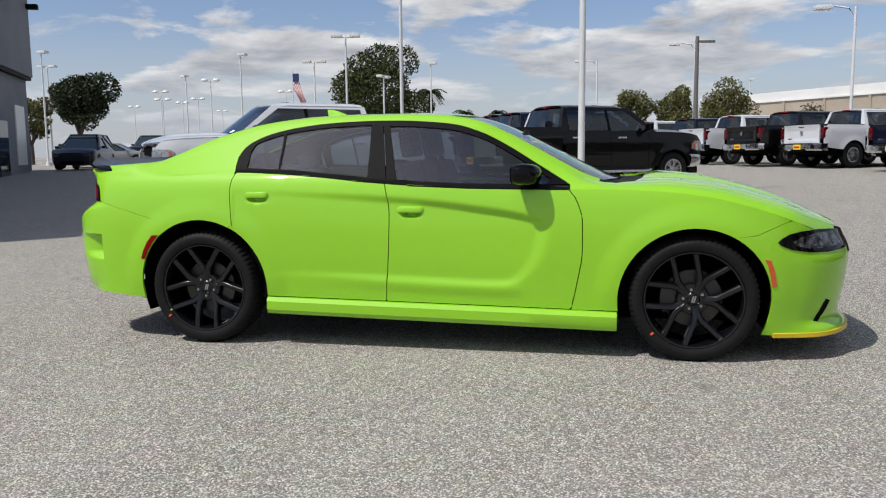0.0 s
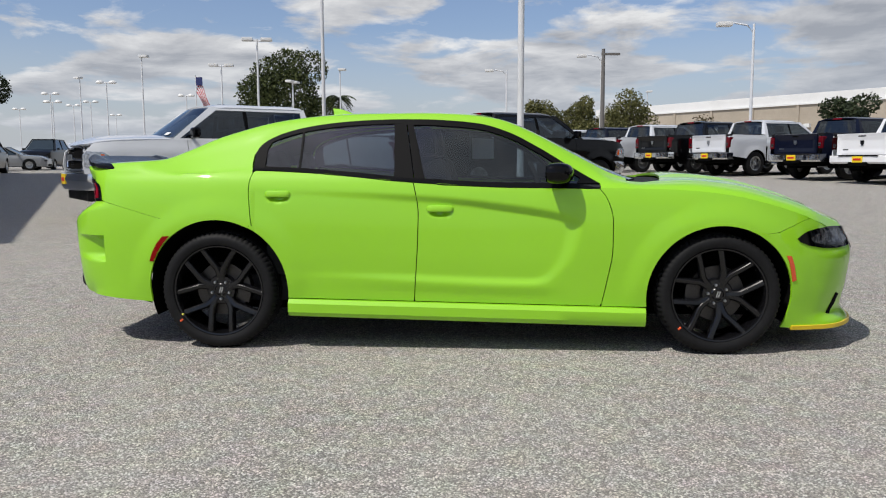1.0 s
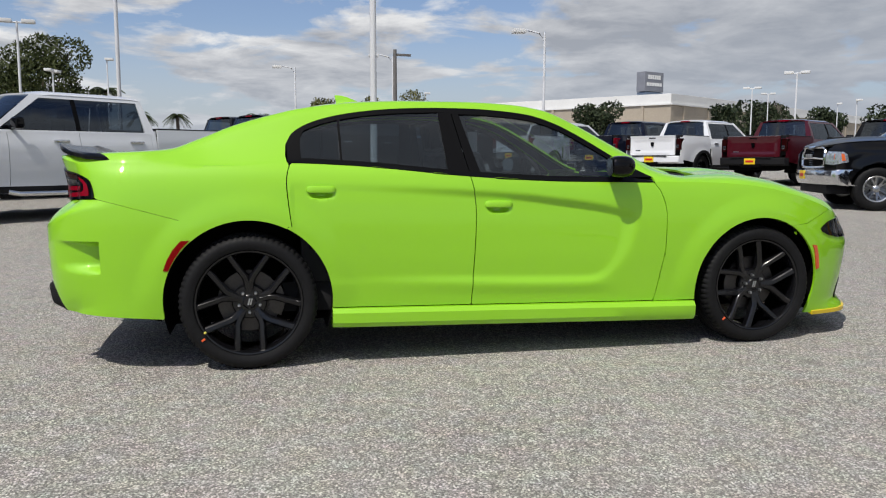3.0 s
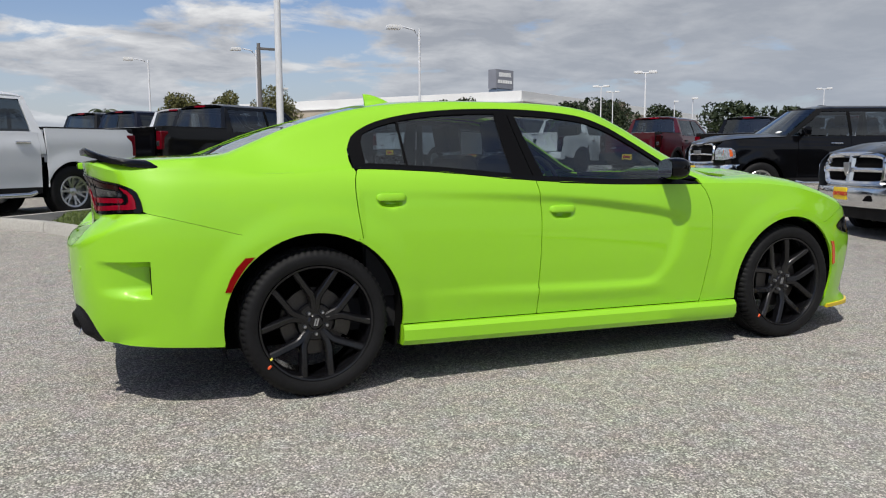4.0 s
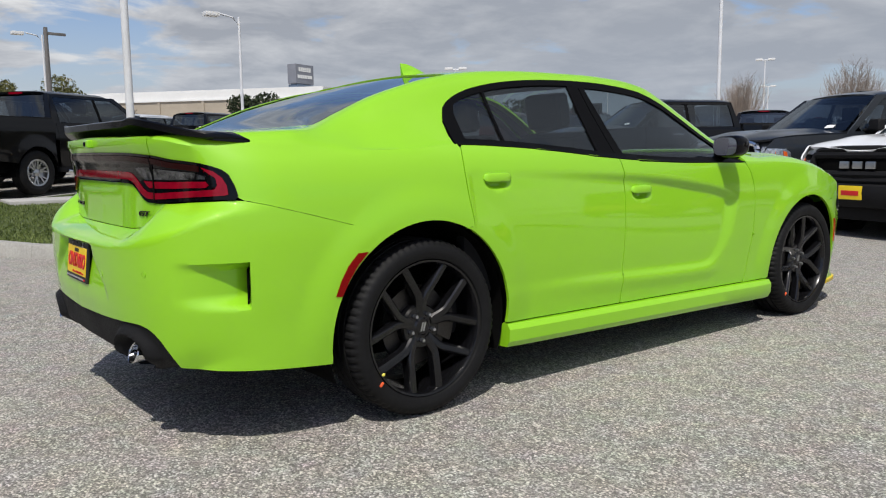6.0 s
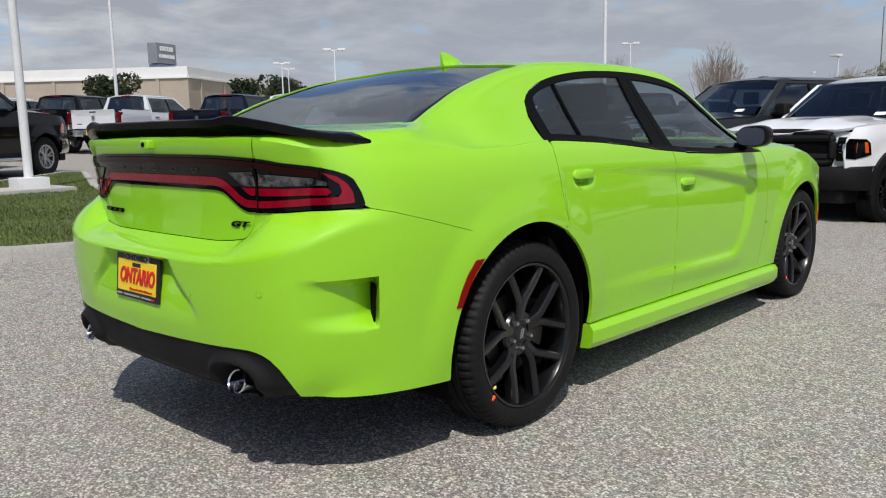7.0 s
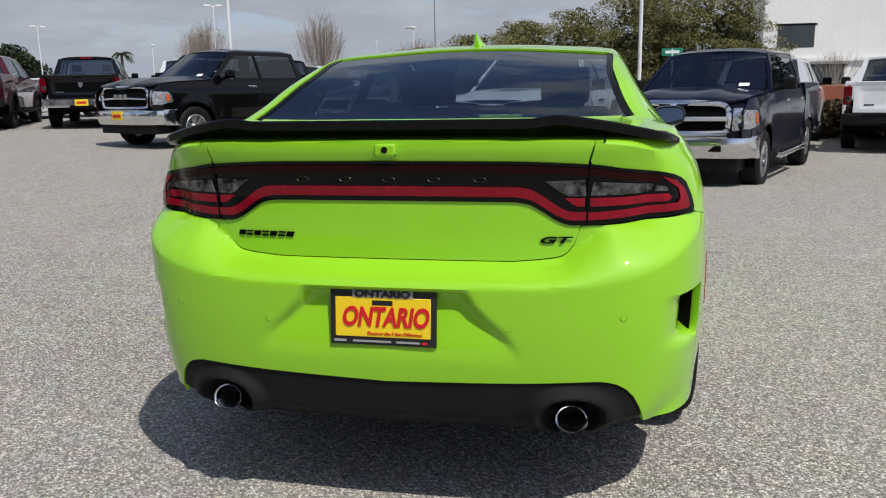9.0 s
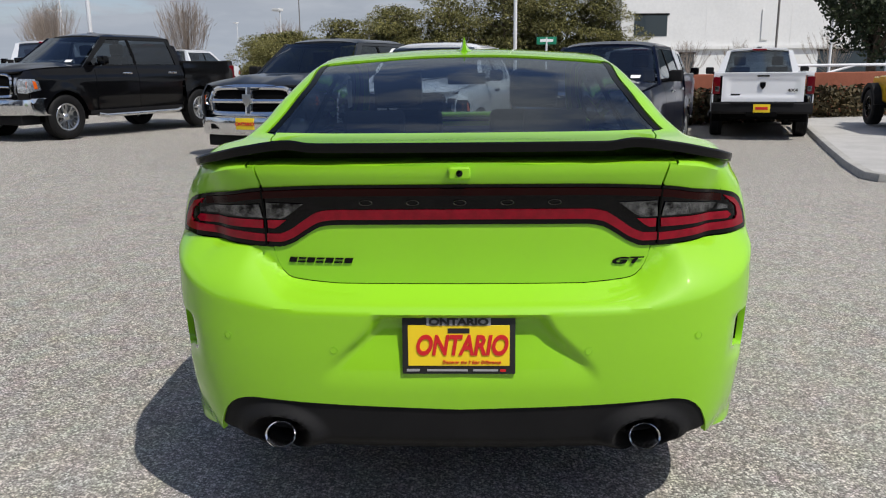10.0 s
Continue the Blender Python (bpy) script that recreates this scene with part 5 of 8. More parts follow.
        sec = [(lead, zl + 0.001), (lead - 0.006, zl + 0.004), ((lead + trail) / 2, zl + 0.004 + (top - zl - 0.004) * 0.36), (trail + (lead - trail) * 0.14, top - 0.005), (trail + 0.006, top), (trail, top - 0.004),
               (trail + 0.003, top - thick), (trail + 0.010, top - thick - 0.002), (root, blade_root(a)), (lead - 0.004, min(zl, blade_root(a)) - 0.008)]
        rows.append([bm.verts.new((x, y * 1.004, z)) for x, z in sec])
    for a, b in zip(rows, rows[1:]):
        n = len(a)
        for k in range(n):
            bm.faces.new((a[k], a[(k + 1) % n], b[(k + 1) % n], b[k]))
    bm.faces.new(rows[0])
    bm.faces.new(rows[-1])
    bmesh.ops.recalc_face_normals(bm, faces=bm.faces)
    part("spoiler", bm, M["spoiler_black"], CAR, "satin black boot spoiler", True, 35)

    # plate ---------------------------------------------------------------------
    tilt = pose(-2.614, 0.004, 0.648, 0, 0, -90) @ pose(0, 0, 0, -6, 0, 0)
    bm = bmesh.new()
    box(bm, (-0.156, 0.0, -0.080), (0.156, 0.010, 0.080), 0.004, 2, tilt)
    plate = part("plate_frame", bm, M["ink_black"], CAR, "black dealer plate frame with a yellow insert")
    bm = bmesh.new()
    box(bm, (-0.140, -0.0025, -0.056), (0.140, 0.001, 0.058), 0.001, 1, tilt)
    part("plate_insert", bm, M["plate_yellow"], plate, "yellow plate insert")
    letters("ONTARIO", 0.068, M["ink_red"], tilt @ Matrix.Translation((0.006, -0.004, 0.0)) @ Matrix.Diagonal((0.82, 1, 1.12, 1)), plate, shear=0.22, bold=0.0024)
    letters("ONTARIO", 0.030, M["ink_black"], tilt @ Matrix.Translation((0.0, -0.0045, 0.068)) @ Matrix.Diagonal((1.2, 1, 0.85, 1)), plate, bold=0.0015)
    letters("Discover the 3 Star Difference", 0.013, M["ink_red"], tilt @ Matrix.Translation((0.035, -0.004, -0.045)), plate, shear=0.2)
    for x0, x1, z0, z1, mt in ((-0.088, 0.088, 0.058, 0.0785, "ink_grey"), (-0.030, 0.030, 0.036, 0.050, "ink_black"), (-0.144, -0.108, -0.0715, -0.0655, "ink_grey"), (-0.088, 0.025, -0.071, -0.066, "ink_grey"), (0.040, 0.108, -0.071, -0.066, "ink_grey"), (0.114, 0.130, -0.072, -0.066, "ink_red")):
        bm = bmesh.new()
        box(bm, (x0, -0.0035, z0), (x1, 0.0, z1), 0.0, 1, tilt)
        part("plate_bar", bm, M[mt], plate)

    # hidden shell, wheel housings, floor --------------------------------------
    # unseen shell, added near-black so panel gaps look dark instead of see-through
    bm = bmesh.new()
    gs = np.linspace(0.02, S_END - 0.02, 150)
    gz = np.linspace(0.22, 0.98, 22)
    grid = []
    for s in gs:
        x = plan_at(s)[0]
        top = min(0.98, shoulder_x(x) - 0.05)
        low = 0.27 + 0.10 * smooth(-2.0, -2.3, x)
        grid.append([wrap(float(s), low + (top - low) * j / 21, -0.030 - 0.03 * (abs(x) > 2.0)) for j in range(22)])
    vs = [[bm.verts.new(v) for v in col] for col in grid]
    for a, b, ga, gb in zip(vs, vs[1:], grid, grid[1:]):
        for k in range(21):
            c = (ga[k] + gb[k + 1]) / 2
            if min(math.hypot(c.x - rx, c.z - rz) - rr, math.hypot(c.x - fx, c.z - fz) - fr) > 0.012:
                bm.faces.new((a[k], b[k], b[k + 1], a[k + 1]))
    for v in [v for v in bm.verts if not v.link_faces]:
        bm.verts.remove(v)
    both_sides(bm)
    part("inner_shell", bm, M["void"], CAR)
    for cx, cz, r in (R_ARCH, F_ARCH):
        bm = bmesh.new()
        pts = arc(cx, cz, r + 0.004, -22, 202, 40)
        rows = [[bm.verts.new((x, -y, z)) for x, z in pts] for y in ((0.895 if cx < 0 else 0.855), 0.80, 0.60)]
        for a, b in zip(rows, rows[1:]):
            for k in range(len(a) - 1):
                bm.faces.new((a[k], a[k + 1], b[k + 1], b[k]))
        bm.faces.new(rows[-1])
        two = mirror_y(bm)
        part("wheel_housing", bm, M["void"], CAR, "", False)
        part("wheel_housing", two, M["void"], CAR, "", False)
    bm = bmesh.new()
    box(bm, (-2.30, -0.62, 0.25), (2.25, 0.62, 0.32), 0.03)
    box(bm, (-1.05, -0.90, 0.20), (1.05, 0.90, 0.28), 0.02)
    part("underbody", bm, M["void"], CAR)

    # dark linings inside roof and pillars
    strip = [(x, dlo_top(x) + 0.006) for x in np.linspace(0.78, -1.28, 60)] + [(-1.325, 1.20), (-1.335, 1.12), (-1.80, 1.12), (-1.80, rail_z(-1.80) - 0.012)]
    strip += [(x, rail_z(x) - 0.006) for x in np.linspace(-1.74, 0.88, 60)]
    pair("pillar_lining", patch(strip, lambda x, z: upper_side(x, z, -0.022), (0.05, 0.04), 0.0), M["cabin"], CAR, "dark pillar lining")
    ring = [(x, -0.615) for x in np.linspace(-1.10, 0.05, 12)] + [(0.14, 0.0)] + [(x, 0.615) for x in np.linspace(0.05, -1.10, 12)]
    part("headliner", patch(ring, lambda x, y: over(x, y, -0.022), (0.08, 0.08), 0.0, (0, 0, 1)), M["cabin"], CAR, "dark headliner")

    # cabin ----------------------------------------------------------------------
    def seat(x, y, back_only=False):
        bm = bmesh.new()
        if not back_only:
            box(bm, (x - 0.10, y - 0.25, 0.50), (x + 0.42, y + 0.25, 0.66), 0.05, 3)
        box(bm, (-0.07, y - 0.24, 0.0), (0.07, y + 0.24, 0.58), 0.06, 3, pose(x - 0.12, 0, 0.60, 0, -17, 0))
        box(bm, (-0.05, y - 0.13, 0.0), (0.05, y + 0.13, 0.19), 0.045, 3, pose(x - 0.31, 0, 1.185, 0, -10, 0))
        part("seat", bm, M["cabin"], CAR, "dark front seat with headrest")

    seat(0.05, -0.37)
    seat(0.05, 0.37)
    bm = bmesh.new()
    box(bm, (-1.05, -0.62, 0.48), (-0.55, 0.62, 0.64), 0.05, 3)
    box(bm, (-0.08, -0.62, 0.0), (0.08, 0.62, 0.52), 0.06, 3, pose(-1.05, 0, 0.60, 0, -24, 0))
    for y in (-0.38, 0.38):
        box(bm, (-0.05, y - 0.13, 0.0), (0.05, y + 0.13, 0.13), 0.04, 3, pose(-1.27, 0, 1.09, 0, -20, 0))
    part("rear_bench", bm, M["cabin"], CAR, "dark rear bench")
    bm = bmesh.new()
    box(bm, (0.62, -0.72, 0.70), (1.05, 0.72, 0.99), 0.06, 3)
    box(bm, (-1.85, -0.62, 0.95), (-1.40, 0.62, 1.10), 0.04, 2)
    box(bm, (-1.6, -0.80, 0.28), (1.0, 0.80, 0.45), 0.03, 2)
    for sgn in (-1, 1):
        box(bm, (-1.25, sgn * 0.80 - 0.03, 0.45), (0.72, sgn * 0.80 + 0.03, 0.985), 0.02, 2)
    part("cabin_lining", bm, M["cabin"], CAR, "dark dashboard and lining")
    bm = bmesh.new()
    spin(bm, [(0.185 + 0.016 * math.cos(t), 0.016 * math.sin(t)) for t in (2 * math.pi * k / 8 for k in range(8))], "x", 32, closed=True)
    box(bm, (-0.02, -0.18, -0.025), (0.02, 0.18, 0.025), 0.01)
    bmesh.ops.transform(bm, matrix=pose(0.50, 0.37, 0.97, 0, -24, 0), verts=bm.verts)
    part("steering_wheel", bm, M["cabin"], CAR)
    bm = bmesh.new()
    box(bm, (-0.012, -0.12, -0.035), (0.012, 0.12, 0.035), 0.012, 2, pose(0.46, 0, 1.325))
    part("inner_mirror", bm, M["cabin"], CAR)
    # printed sheet behind the far front window
    bm = bmesh.new()
    box(bm, (-0.02, 0.690, 1.17), (0.15, 0.692, 1.34), 0.0, 1, pose(0, 0, 0, 0, 0, 0))
    part("window_sheet", bm, M["paper"], CAR, "white printed sheet")
    wheels()


def wheels():
    for x, y, r, sgn in ((-1.528, 0.824, 0.362, 1), (1.503, 0.812, 0.362, 1), (-1.528, 0.824, 0.362, -1), (1.503, 0.812, 0.362, -1)):
        front = x > 0
        c = Vector((x, -sgn * y, 0.362 if not front else 0.358))
        side = -sgn                      # outward direction in y
        turn = pose(*c) @ pose(0, 0, 0, 0, {(-1, 1): 0, (1, 1): 23, (-1, -1): 40, (1, -1): 10}[(1 if front else -1, sgn)], 0)
        bm = bmesh.new()
        prof = [(0.278, 0.095), (0.286, 0.112), (0.304, 0.1195), (0.322, 0.1210), (0.338, 0.1160), (0.350, 0.106), (0.3575, 0.092)]
        for k in range(5):
            a = 0.080 - 0.038 * k
            prof += [(0.362, a + 0.003), (0.362, a - 0.026), (0.355, a - 0.028), (0.355, a - 0.034)]
        prof = prof[:-2]
        prof += [(0.357, -0.090), (0.349, -0.106), (0.335, -0.1195), (0.31, -0.1245), (0.285, -0.1215), (0.278, -0.095)]
        rings = spin(bm, prof, "y", 210)
        # shoulder blocks: a slot after every third column, on both shoulders
        deep = {4: 0.002, 5: 0.006, 6: 0.007, 7: 0.007, 8: 0.006}
        for j, cut in list(deep.items()) + [(len(rings) - 1 - j, cut) for j, cut in deep.items()]:
            for k, v in enumerate(rings[j]):
                if k % 3 == 0:
                    v.co -= Vector((v.co.x, 0, v.co.z)).normalized() * cut
        bmesh.ops.transform(bm, matrix=turn @ Matrix.Diagonal((1, side, 1, 1)), verts=bm.verts)
        bmesh.ops.recalc_face_normals(bm, faces=bm.faces)
        wheel_ob = new("wheel")
        wheel_ob.parent = CAR
        wheel_ob["label"] = "black split-spoke wheel"
        part("tyre", bm, M["rubber"], wheel_ob, "black low-profile tyre", True, 30)
        bm = bmesh.new()
        spin(bm, [(0.262, 0.100), (0.258, 0.108), (0.250, 0.106), (0.243, 0.092), (0.238, 0.04), (0.236, -0.10)], "y", 72)
        # ten straight arms, two on either side of each nut's line; neighbours meet in five forks
        R = 0.262
        for k in range(5):
            ln = radians(54 + 72 * k)
            ca, sa = math.cos(ln), math.sin(ln)
            for d in (-1, 1):
                run = ((0.975, 0.238, 0.070, 0.098), (0.80, 0.232, 0.066, 0.095), (0.60, 0.226, 0.064, 0.088), (0.42, 0.222, 0.066, 0.080), (0.335, 0.196, 0.070, 0.075), (0.24, 0.140, 0.066, 0.069), (0.15, 0.095, 0.060, 0.064))
                mids = [Vector((u * R, d * v * R)) for u, v, _, _ in run]
                rows = []
                for i, (u, v, wd, dep) in enumerate(run):
                    way = (mids[max(i - 1, 0)] - mids[min(i + 1, len(run) - 1)]).normalized()
                    across = Vector((-way.y, way.x)) * d
                    row = []
                    for off, h in ((-1.12, -0.040), (-0.95, -0.007), (-0.60, 0.0), (0.45, 0.003), (0.72, -0.001), (1.0, -0.012), (1.12, -0.040)):
                        p = mids[i] + across * off * wd * R
                        row.append(bm.verts.new((p.x * ca - p.y * sa, dep + h, p.x * sa + p.y * ca)))
                    rows.append(row)
                for p, q in zip(rows, rows[1:]):
                    for j in range(6):
                        bm.faces.new((p[j], p[j + 1], q[j + 1], q[j]))
            # web of the fork between this nut's line and the next
            fk = ln + radians(36)
            web = []
            for r, wide in ((0.44, 0.035), (0.36, 0.085), (0.20, 0.075), (0.12, 0.06)):
                for o in (-1, 1):
                    web.append(bm.verts.new((R * (r * math.cos(fk) - o * wide * math.sin(fk)), 0.072 - 0.012 * (0.44 - r) / 0.3, R * (r * math.sin(fk) + o * wide * math.cos(fk)))))
            for i in range(0, 6, 2):
                bm.faces.new((web[i], web[i + 1], web[i + 3], web[i + 2]))
        spin(bm, [(0.0005, 0.070), (0.028, 0.070), (0.031, 0.066), (0.036, 0.062), (0.080, 0.060), (0.086, 0.050), (0.088, 0.0)], "y", 40)
        bmesh.ops.recalc_face_normals(bm, faces=bm.faces)
        bmesh.ops.transform(bm, matrix=turn @ Matrix.Diagonal((1.082, side, 1.082, 1)), verts=bm.verts)
        bmesh.ops.recalc_face_normals(bm, faces=bm.faces)
        rim = part("rim", bm, M["wheel"], wheel_ob, "satin black alloy rim", True, 30)
        for k in range(5):
            a = radians(90 + 36 + 72 * k)
            bm = bmesh.new()
            spin(bm, [(0.0005, 0.081), (0.007, 0.080), (0.0095, 0.074), (0.0100, 0.055)], "y", 6, (0.057 * math.cos(a), 0, 0.057 * math.sin(a)))
            bmesh.ops.transform(bm, matrix=turn @ Matrix.Diagonal((1, side, 1, 1)), verts=bm.verts)
            part("wheel_nut", bm, M["alloy"], rim, "", True, 20)
        bm = bmesh.new()
        prism(bm, [(-0.012, -0.018), (-0.004, -0.018), (0.006, 0.018), (-0.002, 0.018)], 0.002, Matrix.Translation((0, 0.0695, 0)))
        prism(bm, [(0.002, -0.018), (0.010, -0.018), (0.020, 0.018), (0.012, 0.018)], 0.002, Matrix.Translation((-0.002, 0.0695, 0)))
        bmesh.ops.transform(bm, matrix=pose(*c) @ Matrix.Diagonal((1, side, 1, 1)), verts=bm.verts)
        part("cap_mark", bm, M["alloy"], rim)
        # brake
        bm = bmesh.new()
        spin(bm, [(0.088, 0.020), (0.165, 0.020), (0.168, 0.012), (0.165, 0.0), (0.088, 0.0)], "y", 48)
        bmesh.ops.transform(bm, matrix=pose(*c) @ Matrix.Diagonal((1, side, 1, 1)), verts=bm.verts)
        bmesh.ops.recalc_face_normals(bm, faces=bm.faces)
        part("brake_disc", bm, M["disc"], wheel_ob, "bare steel brake disc")
        bm = bmesh.new()
        ca = arc(0, 0, 0.185, -28, 28, 8) + arc(0, 0, 0.105, 28, -28, 8)
        prism(bm, ca, 0.06, Matrix.Translation((0, -0.020, 0)), 0.006)
        bmesh.ops.transform(bm, matrix=pose(*c) @ Matrix.Diagonal((1 if not front else -1, side, 1, 1)) , verts=bm.verts)
        bmesh.ops.recalc_face_normals(bm, faces=bm.faces)
        part("brake_caliper", bm, M["disc"], wheel_ob, "grey brake caliper")
        if side < 0:
            # small paint marks on the tyre wall
            for rr, ang, wd, ht, mt in ((0.302, 218 if not front else 221, 0.022, 0.011, "sticker_orange"),) + (((0.272, 213, 0.014, 0.009, "sticker_yellow"),) if not front else ()):
                bm = bmesh.new()
                box(bm, (-wd / 2, 0.114, -ht / 2), (wd / 2, 0.1235, ht / 2), 0.002, 1)
                a = radians(ang)
                bmesh.ops.transform(bm, matrix=pose(*c) @ Matrix.Diagonal((1, side, 1, 1)) @ Matrix.Translation((rr * math.cos(a), 0, rr * math.sin(a))) @ pose(0, 0, 0, 0, -ang, 0), verts=bm.verts)
                bmesh.ops.recalc_face_normals(bm, faces=bm.faces)
                part("paint_mark", bm, M[mt], wheel_ob, "small bright sticker")


build_car()


# ---- pickups and other parked vehicles ----
# Their own axes: x forwards, middle of the wheelbase at 0, ground at z = 0.


def truck_wheel(parent, x, y, r, style):
    side = math.copysign(1, y)
    m = pose(x, y, r) @ Matrix.Diagonal((1, side, 1, 1))
    hub = new("wheel")
    hub.parent = parent
    bm = bmesh.new()
    w = 0.135
    rim = r * 0.60
    spin(bm, [(rim, w * 0.8), (rim + 0.02, w * 0.95), (r * 0.82, w), (r * 0.94, w * 0.93), (r, w * 0.72), (r * 0.985, w * 0.3), (r, w * 0.28), (r, -w * 0.28), (r * 0.985, -w * 0.3), (r, -w * 0.72), (r * 0.94, -w * 0.93), (rim, -w * 0.8)], "y", 36)
    bmesh.ops.transform(bm, matrix=m, verts=bm.verts)
    bmesh.ops.recalc_face_normals(bm, faces=bm.faces)
    part("tyre", bm, M["rubber"], hub, "black tyre")
    bm = bmesh.new()
    spin(bm, [(rim + 0.012, w * 0.83), (rim, w * 0.90), (rim - 0.025, w * 0.82), (rim - 0.03, w * 0.1), (0.10, 0.01)], "y", 36)
    for k in range(6):
        a = radians(60 * k + 15)
        for d in (-1, 1):
            rows = []
            for t in (0.0, 0.5, 1.0):
                rr = 0.05 + (rim - 0.06) * t
                ang = a + d * radians(5 + 7 * t)
                wd = 0.026 - 0.008 * t
                ca, sa = math.cos(ang), math.sin(ang)
                rows.append([bm.verts.new((rr * ca - o * wd * sa, 0.085 + 0.03 * t + h, rr * sa + o * wd * ca)) for o, h in ((-1, -0.03), (-0.7, 0), (0.7, 0), (1, -0.03))])
            for p, q in zip(rows, rows[1:]):
                for j in range(3):
                    bm.faces.new((p[j], p[j + 1], q[j + 1], q[j]))
    spin(bm, [(0.0005, 0.105), (0.05, 0.10), (0.075, 0.075), (0.08, 0.0)], "y", 20)
    bmesh.ops.transform(bm, matrix=m, verts=bm.verts)
    bmesh.ops.recalc_face_normals(bm, faces=bm.faces)
    part("rim", bm, M[style], hub, "black alloy rim" if style == "wheel" else "bright alloy rim")


def build_truck(m, color, label, style="new", rim="alloy", group="parked pickups", chrome=True, crew=True, plate=True, tail_word=""):
    """A full-size pickup. style: new, classic or offroad (the shape of its front)."""
    t = thing("pickup_truck", m, label, "pickup truck", group)
    col = M[color]
    bright = M["chrome"] if chrome else M["plastic"]
    AX, RAD, AR = 1.785, 0.405, 0.475
    belt = 1.30
    nose, tail = 2.74, -3.02

    def half(x, z):
        y = 1.005 - 0.02 * smooth(0.85, 0.50, z) - 0.055 * smooth(1.02, 1.32, z) ** 1.5
        y -= 0.13 * smooth(2.15, 2.78, x) ** 2
        for cx in (-AX, AX):
            q = math.hypot(x - cx, z - RAD) - AR
            y += 0.025 * smooth(0.16, 0.02, q)
        return y

    side = lambda x, z: Vector((x, -half(x, z), z))

    def panel(name, pts, fn=side, out=(0, -1, 0), cell=(0.09, 0.07), mat=col, lab="", fold=0.02):
        bm = patch(pts, fn, cell, fold, out)
        two = mirror_y(bm)
        return part(name, bm, mat, t, lab), part(name, two, mat, t, lab)

    g = 0.004
    low = 0.50
    belt_z = lambda x: belt - 0.03 * smooth(0.9, 2.6, x)
    a_low = math.degrees(math.asin((low - RAD) / AR))
    # front wing
    panel("front_wing", [(1.05 + g, low), (AX - AR * math.cos(radians(a_low)), low)] + arc(AX, RAD, AR, 180 - a_low, a_low, 18) + [(2.40, 0.62), (2.66, 0.66), (2.70, 0.90), (2.66, 1.10), (2.52, 1.235), (2.2, 1.262), (1.6, 1.285), (1.05 + g, belt)])
    panel("door", [(-0.02 + g, low), (1.05 - g, low), (1.05 - g, belt), (-0.02 + g, belt + 0.01)], lab="")
    back = -1.30 if crew else -0.10
    doors_end = -1.24
    a_r = math.degrees(math.asin((low - RAD) / AR))
    if crew:
        panel("door", [(doors_end + g, low), (-0.02 - g, low), (-0.02 - g, belt + 0.01), (doors_end + g, belt + 0.02)])
    # bed side
    bed = [(-1.34, low), (-1.335, 1.385), (-2.2, 1.392), (-2.98, 1.40), (-3.0, 1.30), (-3.0, 0.74), (-2.9, 0.66), (-AX - AR * math.cos(radians(22)), RAD + AR * math.sin(radians(22)))]
    bed += arc(-AX, RAD, AR, 158, a_r, 18)[1:] + [(-1.34, low)]

    def bed_half(x, z):
        return Vector((x, -(1.005 - 0.018 * smooth(0.85, 0.5, z) - 0.030 * smooth(1.1, 1.40, z) ** 2 + 0.028 * smooth(0.16, 0.02, math.hypot(x + AX, z - RAD) - AR) - 0.02 * smooth(-2.8, -3.02, x)), z))

    panel("bed_side", bed, bed_half, cell=(0.1, 0.08))
    # rocker
    bm = bmesh.new()
    box(bm, (-1.25, -0.985, 0.40), (1.25, -0.80, 0.505), 0.03)
    two = mirror_y(bm)
    part("rocker", bm, M["plastic"], t)
    part("rocker", two, M["plastic"], t)
    bm = bmesh.new()
    tube(bm, [(-1.1, -1.02, 0.42), (-0.95, -1.06, 0.39), (0.95, -1.06, 0.39), (1.1, -1.02, 0.42)], 0.038, 10)
    two = mirror_y(bm)
    part("side_step", bm, bright if style != "offroad" else M["plastic"], t)
    part("side_step", two, bright if style != "offroad" else M["plastic"], t)
    # bonnet
    hood_edge = lambda x: half(x, belt_z(x)) - 0.035

    def hood_z(x, y):
        zc = keyed([1.1, 1.6, 2.2, 2.5, 2.66, 2.72], [1.365, 1.36, 1.335, 1.295, 1.235, 1.18])(x)
        e = abs(y) / hood_edge(x)
        return Vector((x, y, zc - 0.055 * e ** 3.5 + 0.03 * smooth(0.68, 0.5, e) * smooth(1.2, 1.5, x) * smooth(2.6, 2.2, x) - 0.02 * smooth(0.35, 0.2, e) * smooth(1.4, 1.7, x)))

    ring = [(x, -hood_edge(x)) for x in np.linspace(1.10, 2.55, 12)] + [(2.63, -0.74), (2.69, -0.45), (2.72, 0), (2.69, 0.45), (2.63, 0.74)] + [(x, hood_edge(x)) for x in np.linspace(2.55, 1.10, 12)]
    part("bonnet", patch(ring, hood_z, (0.08, 0.08), 0.03, (0, 0, 1)), col, t)
    bm = bmesh.new()
    box(bm, (-2.9, -0.80, 0.42), (2.45, 0.80, 0.62), 0.04)
    box(bm, (1.2, -0.80, 0.62), (2.5, 0.80, 1.18), 0.04)
    box(bm, (-1.30, -0.9, 0.5), (1.2, 0.9, 1.0), 0.04)
    part("chassis", bm, M["void"], t)
    # cab: roof and posts
    roof_r = (-1.12 if crew else -0.05, 0.715)
    z_roof = 1.92
    by = 0.945                     # half-width at the belt
    cab_rear = roof_r[0] - 0.20

    def roof_fn(x, y):
        e = abs(y) / 0.74
        return Vector((x, y, z_roof + 0.035 * (1 - e ** 2) - 0.05 * e ** 8 - 0.05 * smooth(0.29, 0.60, x) - 0.02 * smooth(roof_r[0] + 0.15, roof_r[0] - 0.08, x)))

